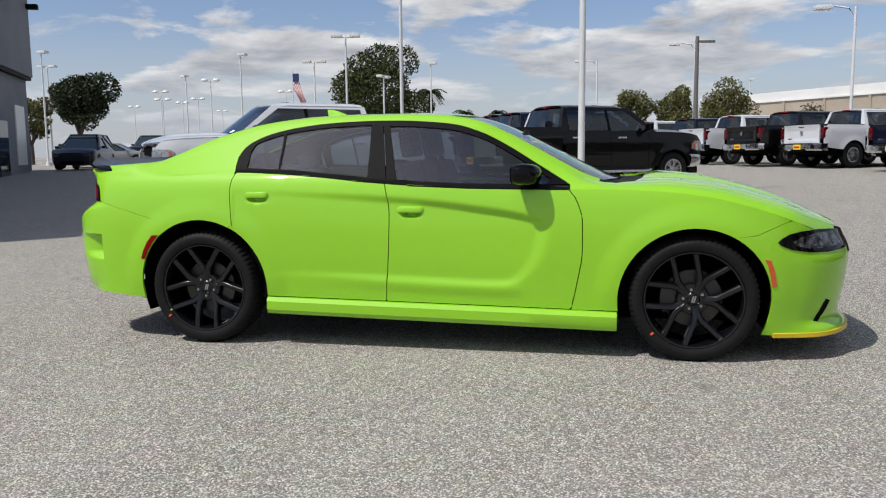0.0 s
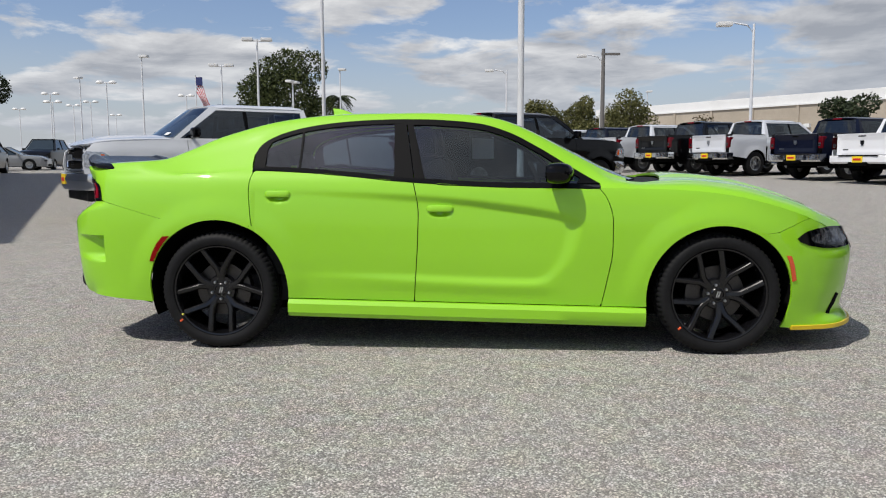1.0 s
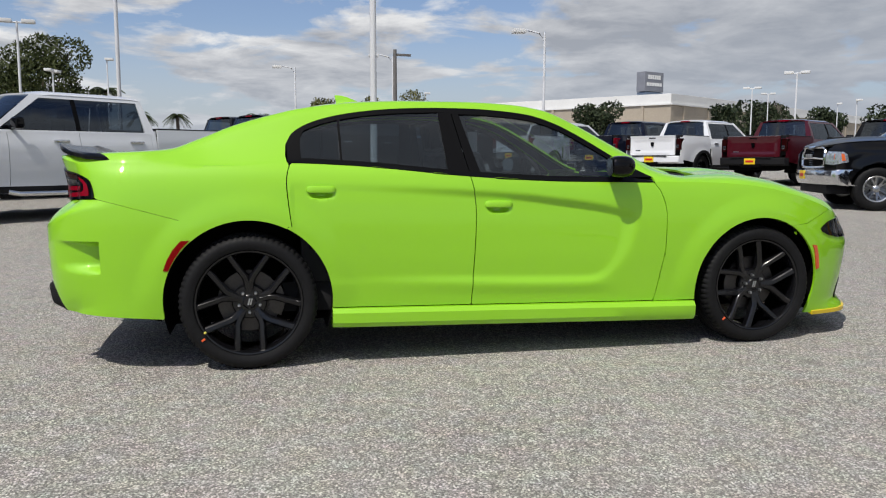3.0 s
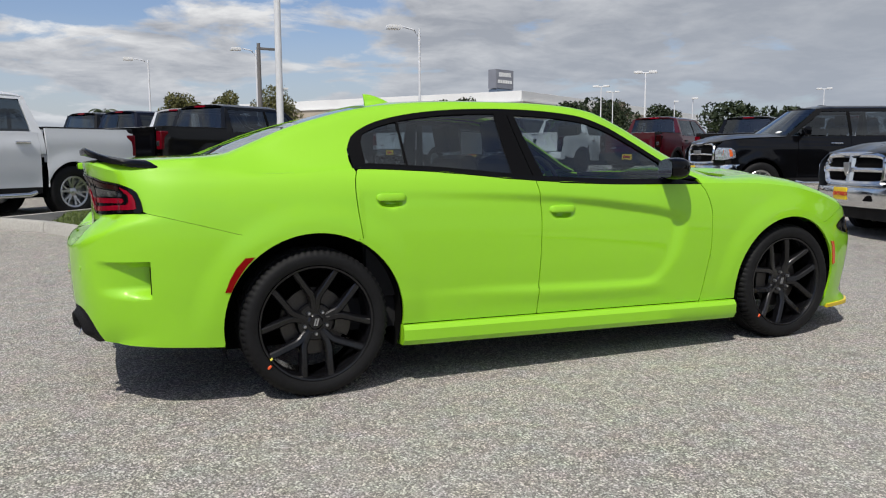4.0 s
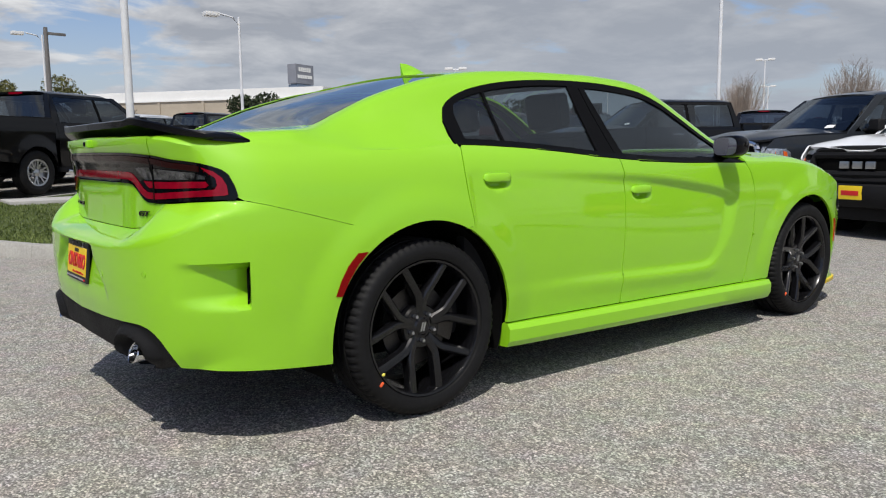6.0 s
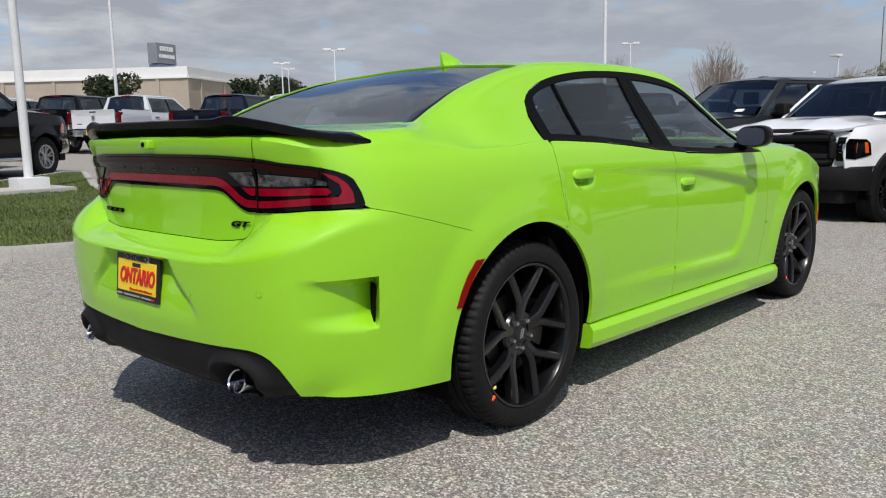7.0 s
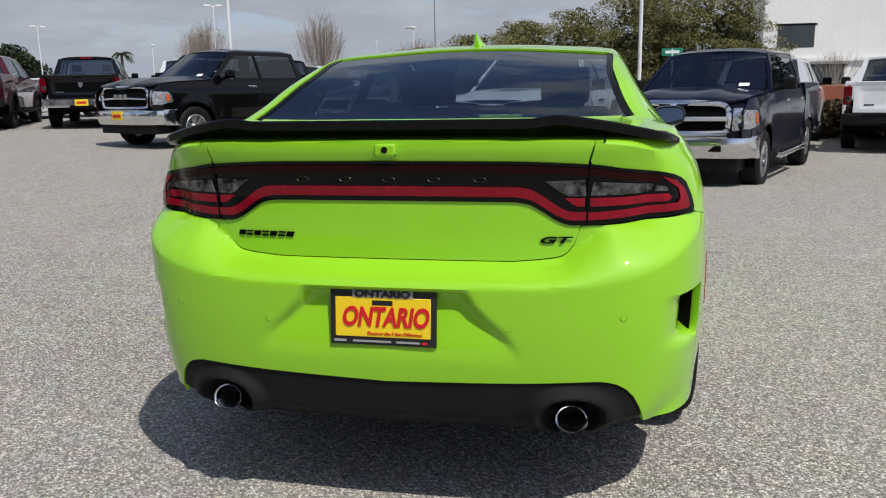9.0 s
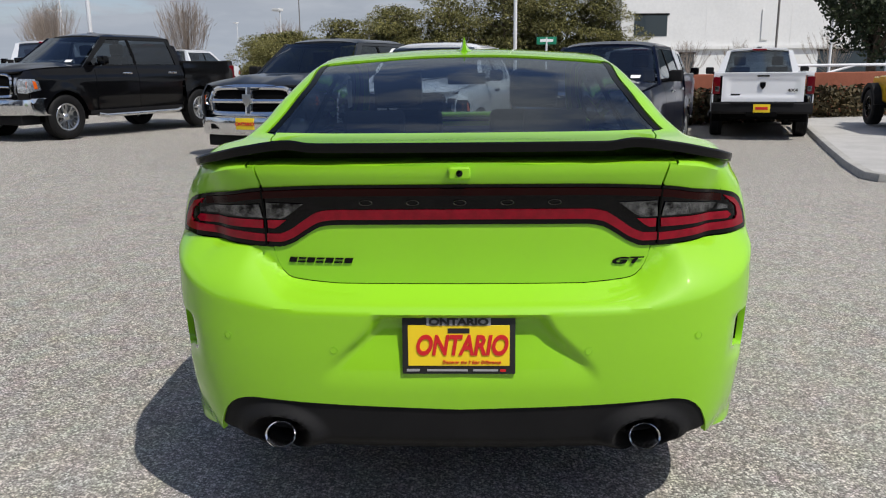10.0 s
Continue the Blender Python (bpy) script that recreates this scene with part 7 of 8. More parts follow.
def build_small_car(m, color, label, name="sedan_car", category="car", length=4.7, width=1.84, height=1.45, hatch=False):
    """A plain family car, for the far side of the lot."""
    t = thing(name, m, label, category, "far parked cars")
    L, W, H = length / 2, width / 2, height
    wb = length * 0.29
    R = 0.33
    belt = H * 0.64
    col = M[color]

    def half(x, z):
        e = abs(x) / L
        return W * (1 - 0.10 * e ** 4 - 0.25 * smooth(0.86, 1.0, e) ** 2) - 0.05 * smooth(0.5, 0.2, z) - 0.06 * smooth(belt - 0.2, belt + 0.02, z)

    top = keyed([-L, -L + 0.25, -L * 0.55, L * 0.35, L * 0.8, L], [belt * 0.88, belt + 0.02, belt + 0.02, belt, belt * 0.94, belt * 0.74]) if not hatch else keyed([-L, -L + 0.1, L * 0.40, L * 0.85, L], [belt, belt + 0.04, belt, belt * 0.9, belt * 0.7])
    pts = [(L - 0.02, 0.22)] + [(x, top(x)) for x in np.linspace(L, -L, 30)] + [(-L + 0.02, 0.22), (-wb - 0.37, 0.24)] + arc(-wb, R, 0.37, 194, -14, 16) + arc(wb, R, 0.37, 194, -14, 16)
    bm = patch(pts, lambda x, z: Vector((x, -half(x, z), z)), (0.12, 0.08), 0.02)
    two = mirror_y(bm)
    part("body_side", bm, col, t)
    part("body_side", two, col, t)

    def lid(x, y):
        e = abs(y) / half(x, top(x))
        return Vector((x, y, top(x) + 0.045 * (1 - e ** 2.5)))

    ring = [(x, -half(x, top(x))) for x in np.linspace(-L + 0.02, L - 0.02, 24)] + [(x, half(x, top(x))) for x in np.linspace(L - 0.02, -L + 0.02, 24)]
    part("upper_body", patch(ring, lid, (0.12, 0.1), 0.02, (0, 0, 1)), col, t)
    for sgn, x0 in ((1, L), (-1, -L)):
        bm = bmesh.new()
        box(bm, (x0 - sgn * 0.30, -W * 0.80, 0.22), (x0 + sgn * 0.0, W * 0.80, top(x0) + 0.02), 0.07, 3)
        bum = part("bumper", bm, col, t)
        bm = bmesh.new()
        box(bm, (x0 - sgn * 0.1, -W * 0.55, 0.25), (x0 + sgn * 0.012, W * 0.55, 0.38), 0.02)
        part("bumper_grille", bm, M["void"], bum)
        for s2 in (-1, 1):
            bm = bmesh.new()
            box(bm, (x0 - sgn * 0.16, s2 * W * 0.68 - 0.14, top(x0) - 0.13), (x0 + sgn * 0.006, s2 * W * 0.68 + 0.14, top(x0) - 0.03), 0.02)
            part("lamp", bm, M["smoke_lens"] if sgn > 0 else M["red_lens"], t)
    rf, rr = (L * 0.02, -L * 0.42) if not hatch else (L * 0.05, -L * 0.80)
    bf, br = L * 0.42, (-L * 0.80 if not hatch else -L * 0.97)
    bm = bmesh.new()
    lo, hi = belt - 0.02, H
    y0, y1 = W * 0.93, W * 0.68
    ring0 = [bm.verts.new(p) for p in ((bf, -y0, lo), (br, -y0, lo), (br, y0, lo), (bf, y0, lo))]
    ring1 = [bm.verts.new(p) for p in ((rf, -y1, hi - 0.03), (rr, -y1, hi - 0.03), (rr, y1, hi - 0.03), (rf, y1, hi - 0.03))]
    for k in range(4):
        bm.faces.new((ring0[k], ring0[(k + 1) % 4], ring1[(k + 1) % 4], ring1[k]))
    bmesh.ops.bevel(bm, geom=bm.edges[:], offset=0.11, segments=4, affect="EDGES")
    bmesh.ops.recalc_face_normals(bm, faces=bm.faces)
    part("window_band", bm, M["window_dark"], t, "dark window band")
    bm = bmesh.new()
    box(bm, (rr - 0.05, -y1 - 0.02, hi - 0.07), (rf + 0.06, y1 + 0.02, hi), 0.035, 3)
    part("roof", bm, col, t)
    for sgn in (-1, 1):
        for (xa, xb) in ((bf, rf), (br, rr), ((bf + br) / 2 - 0.05, (rf + rr) / 2 - 0.03)):
            bm = bmesh.new()
            tube(bm, [(xa, sgn * y0, lo), (xb, sgn * (y1 + 0.01), hi - 0.04)], 0.035, 8)
            part("pillar", bm, col, t)
        bm = bmesh.new()
        box(bm, (bf * 0.72, sgn * (W + 0.06) - 0.09, belt), (bf * 0.72 + 0.1, sgn * (W + 0.06) + 0.09, belt + 0.12), 0.03)
        part("mirror", bm, col, t)
        for cx in (-wb, wb):
            truck_wheel(t, cx, sgn * (W - 0.15), R, "alloy")
    bm = bmesh.new()
    box(bm, (-L + 0.2, -W * 0.7, 0.2), (L - 0.2, W * 0.7, 0.5), 0.03)
    part("underbody", bm, M["void"], t)
    return t


build_small_car(on_ground(-22.3, 26.8, -68), "blue_grey", "dark blue-grey family sedan in the building's shade")
build_small_car(on_ground(-26.0, 32.0, -68), "blue_grey", "dark grey sport utility car in the shade", "sport_utility_car", "car", 4.8, 1.95, 1.75, True)
build_small_car(on_ground(-29.0, 39.3, 20), "steel", "silver coupe parked beyond the shade", length=4.5, height=1.38)
build_small_car(on_ground(-30.0, 44.8, -75), "black", "black sport utility car parked far off", "sport_utility_car", "car", 4.8, 2.0, 2.0, True)
build_small_car(on_ground(-8.0, 15.2, 215), "red", "red car parked behind the pale pickup", length=4.8, height=1.5)
build_small_car(on_ground(19.5, 18.6, 170), "white", "low white car behind the pickup row", length=4.6, height=1.35)


def build_jeep(m):
    """A boxy yellow off-roader at the paving's edge."""
    t = thing("off_road_car", m, "yellow boxy off-roader with black wheel arches", "car", "far parked cars")
    bm = bmesh.new()
    box(bm, (-1.9, -0.78, 0.55), (1.2, 0.78, 1.15), 0.06, 3)
    box(bm, (1.2, -0.66, 0.60), (2.05, 0.66, 1.12), 0.08, 3)
    part("body", bm, M["yellow_car"], t)
    bm = bmesh.new()
    box(bm, (-1.85, -0.72, 1.15), (0.45, 0.72, 1.82), 0.08, 3)
    part("hard_top", bm, M["plastic"], t)
    for sgn in (-1, 1):
        for cx in (-1.25, 1.30):
            bm = patch(arc(cx, 0.42, 0.56, 8, 172, 14) + arc(cx, 0.42, 0.47, 172, 8, 14), lambda x, z: Vector((x, -0.95, z)), (0.2, 0.2), 0.0)
            fresh = bmesh.ops.extrude_face_region(bm, geom=bm.faces[:])["geom"]
            for v in fresh:
                if isinstance(v, bmesh.types.BMVert):
                    v.co.y += 0.25
            if sgn > 0:
                bm = mirror_y(bm)
            bmesh.ops.recalc_face_normals(bm, faces=bm.faces)
            part("arch_flare", bm, M["plastic"], t)
            truck_wheel(t, cx, sgn * 0.80, 0.42, "wheel")
    bm = bmesh.new()
    box(bm, (-2.15, -0.75, 0.55), (-1.9, 0.75, 0.70), 0.03)
    box(bm, (2.0, -0.78, 0.52), (2.25, 0.78, 0.68), 0.03)
    box(bm, (-1.8, -0.6, 0.40), (2.0, 0.6, 0.56), 0.03)
    part("bumper", bm, M["plastic"], t)


build_jeep(on_ground(13.3, -10.15, -10, 0.12))


# ---- buildings, kerbs, lamps and planting ----


def strip_kerb(name, pts, width, height, label, inside=1):
    """A kerb of cast lengths along a line of points."""
    holder = thing(name, pose(0, 0, 0), label, "kerb", kind="structure")
    pts = [Vector((x, y, 0)) for x, y in pts]
    for a, b in zip(pts, pts[1:]):
        n = max(1, round((b - a).length / 1.5))
        d = (b - a) / n
        side = Vector((-d.y, d.x, 0)).normalized() * width * inside
        for k in range(n):
            p = a + d * k + d.normalized() * 0.003
            q = a + d * (k + 1) - d.normalized() * 0.003
            bm = bmesh.new()
            rows = []
            for r in (p, q):
                z = ground_z(r.x, r.y)
                prof = [(0.0, -0.05), (0.012, height * 0.7), (0.035, height), (1.0 * width, height), (1.0 * width, -0.05)]
                rows.append([bm.verts.new(r + side / width * o + Vector((0, 0, z + h))) for o, h in prof])
            for j in range(4):
                bm.faces.new((rows[0][j], rows[0][j + 1], rows[1][j + 1], rows[1][j]))
            bm.faces.new(rows[0])
            bm.faces.new(rows[1])
            bmesh.ops.recalc_face_normals(bm, faces=bm.faces)
            part("kerb_stone", bm, M["concrete"], holder, "", True, 50)


ISLAND = [(-3.9, 7.9), (-3.2, 7.2), (-2.35, 5.9), (-1.85, 5.15), (-1.4, 4.86), (-0.9, 4.74), (-0.3, 4.72), (0.15, 4.85), (0.42, 5.15), (0.52, 5.6), (0.95, 7.4), (1.7, 9.9), (3.0, 13.3), (2.6, 13.6), (-1.6, 9.9), (-3.0, 8.7), (-3.9, 7.9)]


def build_island():
    strip_kerb("island_kerb", ISLAND, 0.15, 0.14, "worn concrete kerb round the grass island", 1)
    rim = []
    for i, (x, y) in enumerate(ISLAND):
        a, b = Vector(ISLAND[max(0, i - 1)]), Vector(ISLAND[min(len(ISLAND) - 1, i + 1)])
        d = (b - a).normalized()
        rim.append((x - d.y * 0.14, y + d.x * 0.14))
    outline = rim[1:-1]
    bm = cut_grid(outline, 0.25, 0.25)
    for v in bm.verts:
        v.co.z = ground_z(v.co.x, v.co.y) + 0.125 + 0.02 * noise.noise(Vector((v.co.x, v.co.y, 0)) * 1.3)
    tagged(link_mesh("island_turf", bm, M["soil"]), "mown green turf on the island", "lawn", kind="structure")
    # grass blades
    rng = random.Random(4)
    poly = outline

    def inside(x, y):
        hit = False
        for (x0, y0), (x1, y1) in zip(poly, poly[1:] + poly[:1]):
            if (y0 > y) != (y1 > y) and x < (x1 - x0) * (y - y0) / (y1 - y0) + x0:
                hit = not hit
        return hit

    verts, faces = [], []
    count = 0
    while count < 36000:
        y = 4.6 + 9.5 * rng.random() ** 1.4
        x = rng.uniform(-4.0, 3.2)
        if not inside(x, y):
            continue
        count += 1
        z = ground_z(x, y) + 0.125
        h = rng.uniform(0.015, 0.042)
        a = rng.uniform(0, 6.28)
        w = rng.uniform(0.004, 0.009)
        lx, ly = rng.uniform(-0.02, 0.02), rng.uniform(-0.02, 0.02)
        n = len(verts)
        verts += [(x - w * math.cos(a), y - w * math.sin(a), z), (x + w * math.cos(a), y + w * math.sin(a), z), (x + lx, y + ly, z + h)]
        faces.append((n, n + 1, n + 2))
    me = bpy.data.meshes.new("grass")
    me.from_pydata(verts, [], faces)
    me.materials.append(M["grass"])
    tagged(new("grass", me), "short mown grass on the island", "grass", kind="stuff")


build_island()

# paved corner at the right
strip_kerb("corner_kerb", [(5.0, -5.57), (4.95, -5.22), (5.12, -5.01), (5.5, -4.99), (5.95, -5.13), (8.85, -6.12), (10.9, -6.77), (15.5, -8.27)], 0.15, 0.095, "concrete kerb at the paved corner", -1)
bm = cut_grid([(5.15, -5.67), (5.08, -5.27), (5.2, -5.15), (5.5, -5.13), (5.95, -5.27), (8.85, -6.26), (10.9, -6.91), (15.5, -8.41), (19.0, -9.57), (19.0, -16.27), (5.6, -16.27)], 0.8, 0.8)
for v in bm.verts:
    v.co.z = ground_z(v.co.x, v.co.y) + 0.088
tagged(link_mesh("corner_paving", bm, M["pavement"]), "pale concrete paving at the lot's corner", "pavement", kind="structure")


# ---- buildings ----


def slab(name, parent, p0, p1, z0, z1, depth, mat, label=""):
    """A wall slab from p0 to p1, its face on the right-hand side of that way."""
    a, b = Vector((*p0, 0)), Vector((*p1, 0))
    d = b - a
    m = Matrix.Translation((a.x, a.y, 0)) @ Matrix.Rotation(math.atan2(d.y, d.x), 4, "Z")
    bm = bmesh.new()
    box(bm, (0, 0, z0), (d.length, depth, z1), 0.02, 1, m)
    return part(name, bm, mat, parent, label, False)


def wall_box(name, parent, p0, p1, u0, u1, z0, z1, out, depth, mat, label=""):
    """A block standing out from the wall p0 to p1, by distances along it."""
    a, b = Vector((*p0, 0)), Vector((*p1, 0))
    d = b - a
    m = Matrix.Translation((a.x, a.y, 0)) @ Matrix.Rotation(math.atan2(d.y, d.x), 4, "Z")
    bm = bmesh.new()
    box(bm, (u0, -out, z0), (u1, -out + depth, z1), 0.0, 1, m)
    return part(name, bm, mat, parent, label, False)


def build_warehouse():
    t = thing("warehouse_building", pose(0, 0, 0), "long beige warehouse with white parapet", "building")
    # long face runs away to the far left, short face to the far right of the near corner
    near, far, right = (61.0, 109.5), (20.0, 164.5), (145.0, 163.5)
    for p0, p1 in ((far, near), (near, right)):
        L = math.hypot(p1[0] - p0[0], p1[1] - p0[1])
        slab("wall", t, p0, p1, 0, 10.0, 1.0, M["beige"])
        slab("parapet", t, (p0[0], p0[1]), (p1[0], p1[1]), 10.0, 11.6, 0.8, M["off_white"], "white parapet band")
        wall_box("cornice", t, p0, p1, 0, L, 9.85, 10.1, 0.25, 0.5, M["off_white"])
        wall_box("plinth", t, p0, p1, 0, L, 0, 3.2, 0.12, 0.3, M["off_white"])
        for k in range(int(L / 8.5)):
            u = 4.0 + 8.5 * k
            wall_box("pilaster", t, p0, p1, u, u + 0.5, 3.2, 9.85, 0.18, 0.3, M["beige"])
            if k % 2 == 0:
                wall_box("window", t, p0, p1, u + 3.2, u + 5.0, 5.2, 7.0, 0.06, 0.2, M["window_dark"], "dark window")
            wall_box("wall_lamp", t, p0, p1, u + 1.6, u + 2.6, 6.2, 6.8, 0.5, 0.5, M["lens_white"], "white wall lamp")
    bm = cut_grid([far, near, right, (110, 220)], 30, 30)
    for v in bm.verts:
        v.co.z = 10.6
    part("roof", bm, M["off_white"], t)


build_warehouse()


def build_roof_sign():
    t = thing("rooftop_sign", pose(61.7, 118.1, 11.6, 0, 0, 22), "grey rooftop sign box with faded lettering", "sign")
    bm = bmesh.new()
    for x in (-1.7, 1.7):
        for y in (-0.6, 0.6):
            tube(bm, [(x, y, -1.0), (x, y, 1.2)], 0.12, 6)
    part("frame", bm, M["sign_blue"], t)
    bm = bmesh.new()
    box(bm, (-2.3, -0.9, 0.9), (2.3, 0.9, 4.1), 0.05)
    part("sign_box", bm, M["grey_wall"], t)
    bm = bmesh.new()
    box(bm, (-2.1, -0.95, -0.2), (2.1, 0.95, 0.8), 0.03)
    part("lower_box", bm, M["sign_blue"], t)
    for z0, w, h in ((2.9, 1.6, 0.7), (1.8, 1.9, 0.55)):
        for k in range(6):
            bm = bmesh.new()
            x = -w + 2 * w * k / 6
            box(bm, (x + 0.04, -0.95, z0), (x + 2 * w / 6 - 0.08, -0.89, z0 + h))
            part("letter_bar", bm, M["lens_white"], t)


build_roof_sign()


def build_showroom():
    t = thing("showroom_building", pose(0, 0, 0), "tall grey dealership building standing in its own shade", "building")
    p0, p1 = (-10.7, 0.1), (-23.2, 24.4)
    slab("wall", t, p0, p1, 0, 4.6, 8.0, M["grey_wall"])
    d = Vector((p1[0] - p0[0], p1[1] - p0[1], 0))
    wall_box("upper_storey", t, p0, p1, -0.15, d.length + 0.15, 4.6, 9.2, 0.25, 8.4, M["grey_wall"], "overhanging upper storey")
    wall_box("soffit_band", t, p0, p1, -0.1, d.length + 0.1, 4.45, 4.62, 0.2, 8.2, M["satin_black"])
    wall_box("door_panel", t, p0, p1, d.length - 2.4, d.length - 0.9, 0.9, 3.3, 0.05, 0.2, M["lens_white"], "pale door panel")
    wall_box("door_panel", t, p0, p1, d.length - 5.2, d.length - 3.8, 0.3, 2.6, 0.05, 0.2, M["window_dark"], "dark glass door")
    wall_box("wall_light", t, p0, p1, d.length - 0.3, d.length, 7.4, 7.6, 0.7, 0.7, M["satin_black"], "small black wall light")


build_showroom()


def build_white_building():
    t = thing("office_building", pose(0, 0, 0), "plain white office building with dark windows", "building")
    p0, p1 = (51.5, -10.2), (56.0, -60.0)
    slab("wall", t, p0, p1, -1.0, 11.0, 12.0, M["off_white"])
    L = math.hypot(p1[0] - p0[0], p1[1] - p0[1])
    for u0, u1, z0, z1 in ((0.9, 3.2, 3.3, 4.7), (2.6, 5.2, 0.4, 2.1), (13.5, 22.0, 5.8, 8.0), (14.0, 20.0, 0.5, 2.2), (26.0, 34.0, 1.0, 3.2)):
        wall_box("window", t, p0, p1, u0, u1, z0, z1, 0.02, 0.12, M["window_dark"], "dark window")
        wall_box("window_frame", t, p0, p1, u0 - 0.12, u1 + 0.12, z1, z1 + 0.12, 0.05, 0.2, M["satin_black"])
    wall_box("ledge", t, p0, p1, 0, L, 2.4, 2.62, 0.2, 0.3, M["off_white"])
    wall_box("duct", t, p0, p1, 9.8, 10.3, 3.0, 5.0, 0.08, 0.2, M["lens_white"])
    for k in range(8):
        wall_box("joint_strip", t, p0, p1, 5.9 + 6 * k, 5.96 + 6 * k, 2.7, 10.8, 0.008, 0.02, M["lens_white"])


build_white_building()


# ---- lamps and poles ----


def lamp_post(x, y, h, kind, turn=0.0, label="", dark=False):
    """kind: bare, cobra (one arm), tee (two arms), twin (two round heads), box (one box head)."""
    t = thing("street_lamp", on_ground(x, y, turn), label or "white steel lamp post", "street lamp", "lot lamps")
    mat = M["pole_dark"] if dark else M["pole"]
    bm = bmesh.new()
    tube(bm, [(0, 0, -0.3), (0, 0, h * 0.5), (0, 0, h)], [0.066, 0.058, 0.046], 12)
    part("pole", bm, mat, t)
    bm = bmesh.new()
    box(bm, (-0.2, -0.2, -0.02), (0.2, 0.2, 0.06), 0.02)
    spin(bm, [(0.16, 0.06), (0.15, 0.22), (0.10, 0.26)], "z", 12)
    part("base_plate", bm, mat, t)
    heads = []
    if kind == "cobra":
        heads = [(-1, 1.1)]
    elif kind == "tee":
        heads = [(-1, 0.46), (1, 0.46)]
    elif kind == "twin":
        heads = [(-1, 0.55), (1, 0.55)]
    elif kind == "box":
        heads = [(1, 0.15)]
    for sgn, reach in heads:
        bm = bmesh.new()
        if kind == "cobra":
            tube(bm, [(0, 0, h - 0.35), (sgn * 0.25, 0, h - 0.05), (sgn * reach * 0.7, 0, h + 0.05)], 0.035, 8)
        else:
            tube(bm, [(0, 0, h - 0.06), (sgn * reach, 0, h - 0.06)], 0.04, 8)
        arm = part("arm", bm, mat, t)
        bm = bmesh.new()
        if kind == "twin":
            spin(bm, [(0.0005, 0.16), (0.22, 0.13), (0.34, 0.02), (0.36, -0.06), (0.28, -0.12), (0.0005, -0.14)], "z", 14, (sgn * reach, 0, h))
        else:
            wide = 0.22 if kind != "box" else 0.26
            x0, x1 = sorted((sgn * (reach - 0.26), sgn * (reach + 0.30)))
            box(bm, (x0, -wide, h - 0.08), (x1, wide, h + 0.08), 0.04, 2)
        part("head", bm, M["lens_white"], t, "white lamp head")
    return t


island_pole = lamp_post(0.57, 9.74, 10.2, "bare", label="tall white pole on the grass island")
bm = bmesh.new()
box(bm, (-1.9, -0.45, 0.02), (0.50, 0.45, 0.175), 0.02)
part("concrete_pad", bm, M["pavement"], island_pole, "pale concrete pad")
bm = bmesh.new()
box(bm, (-0.22, -0.20, 0.15), (0.22, 0.20, 0.33), 0.015)
part("footing", bm, M["pole"], island_pole, "white painted footing")
lamp_post(-5.73, 20.69, 11.0, "bare", label="tall white lamp pole")
lamp_post(20.35, 11.86, 13.0, "bare", label="tall white lamp pole")
lamp_post(23.89, -1.54, 11.0, "bare", label="tall white lamp pole")
lamp_post(9.9, 26.3, 5.7, "cobra", 0, "white lamp post with one arm")
for x, y, h, kind, turn in ((0.5, 46.6, 6.3, "cobra", 0), (5.9, 41.0, 6.45, "cobra", 0), (-12.3, 34.7, 6.68, "tee", 10), (-17.4, 43.6, 6.5, "tee", 10), (-14.4, 49.4, 6.0, "tee", 80),
                            (-12.1, 54.6, 7.4, "box", 0), (-23.9, 46.5, 7.5, "box", 0), (-34.8, 62.9, 7.5, "twin", 10), (-35.1, 59.0, 7.5, "box", 160), (-46.2, 73.4, 7.5, "twin", 10),
                            (-47.9, 84.6, 7.5, "twin", 10), (-32.9, 76.1, 7.4, "twin", 0), (-35.8, 41.6, 7.5, "box", 0), (-41.2, 49.1, 7.5, "tee", 0), (-60.9, 91.3, 7.2, "twin", 0),
                            (-50.8, 86.0, 7.2, "twin", 0), (-55.4, 105.6, 7.2, "twin", 0), (-44.0, 70.0, 6.4, "twin", 10), (14.1, 72.2, 7.0, "box", 0), (31.8, 39.8, 6.06, "tee", -40),
                            (51.9, 58.3, 6.03, "box", -40), (67.7, 56.5, 7.3, "tee", -45), (40.8, 58.0, 6.86, "tee", -40), (54.3, 75.1, 8.0, "tee", -30),
                            (59.0, 69.6, 6.6, "box", -40), (59.4, 32.7, 7.68, "tee", -60), (76.9, 42.3, 6.87, "tee", -60),
                            (95.5, 60.9, 6.9, "box", -60), (48.8, 12.6, 4.9, "box", 70), (109.0, 33.0, 7.2, "box", 70)):
    lamp_post(x, y, h, kind, turn)
lamp_post(81.2, 18.2, 11.5, "bare", label="dark timber utility pole", dark=True)
lamp_post(40.0, -16.5, 10.0, "bare", label="grey steel utility pole", dark=True)
lamp_post(36.0, -17.7, 9.0, "bare", label="thin white flag pole")


def utility_pole(x, y, h):
    t = thing("utility_pole", on_ground(x, y, 8), "dark timber utility pole with a crossarm", "utility pole")
    bm = bmesh.new()
    tube(bm, [(0, 0, -0.2), (0, 0, h)], [0.15, 0.10], 10)
    part("pole", bm, M["pole_dark"], t)
    bm = bmesh.new()
    box(bm, (-0.1, -0.06, h - 0.35), (0.95, 0.06, h - 0.22), 0.01)
    part("crossarm", bm, M["pole_dark"], t)


utility_pole(5.9, 40.2, 6.72)


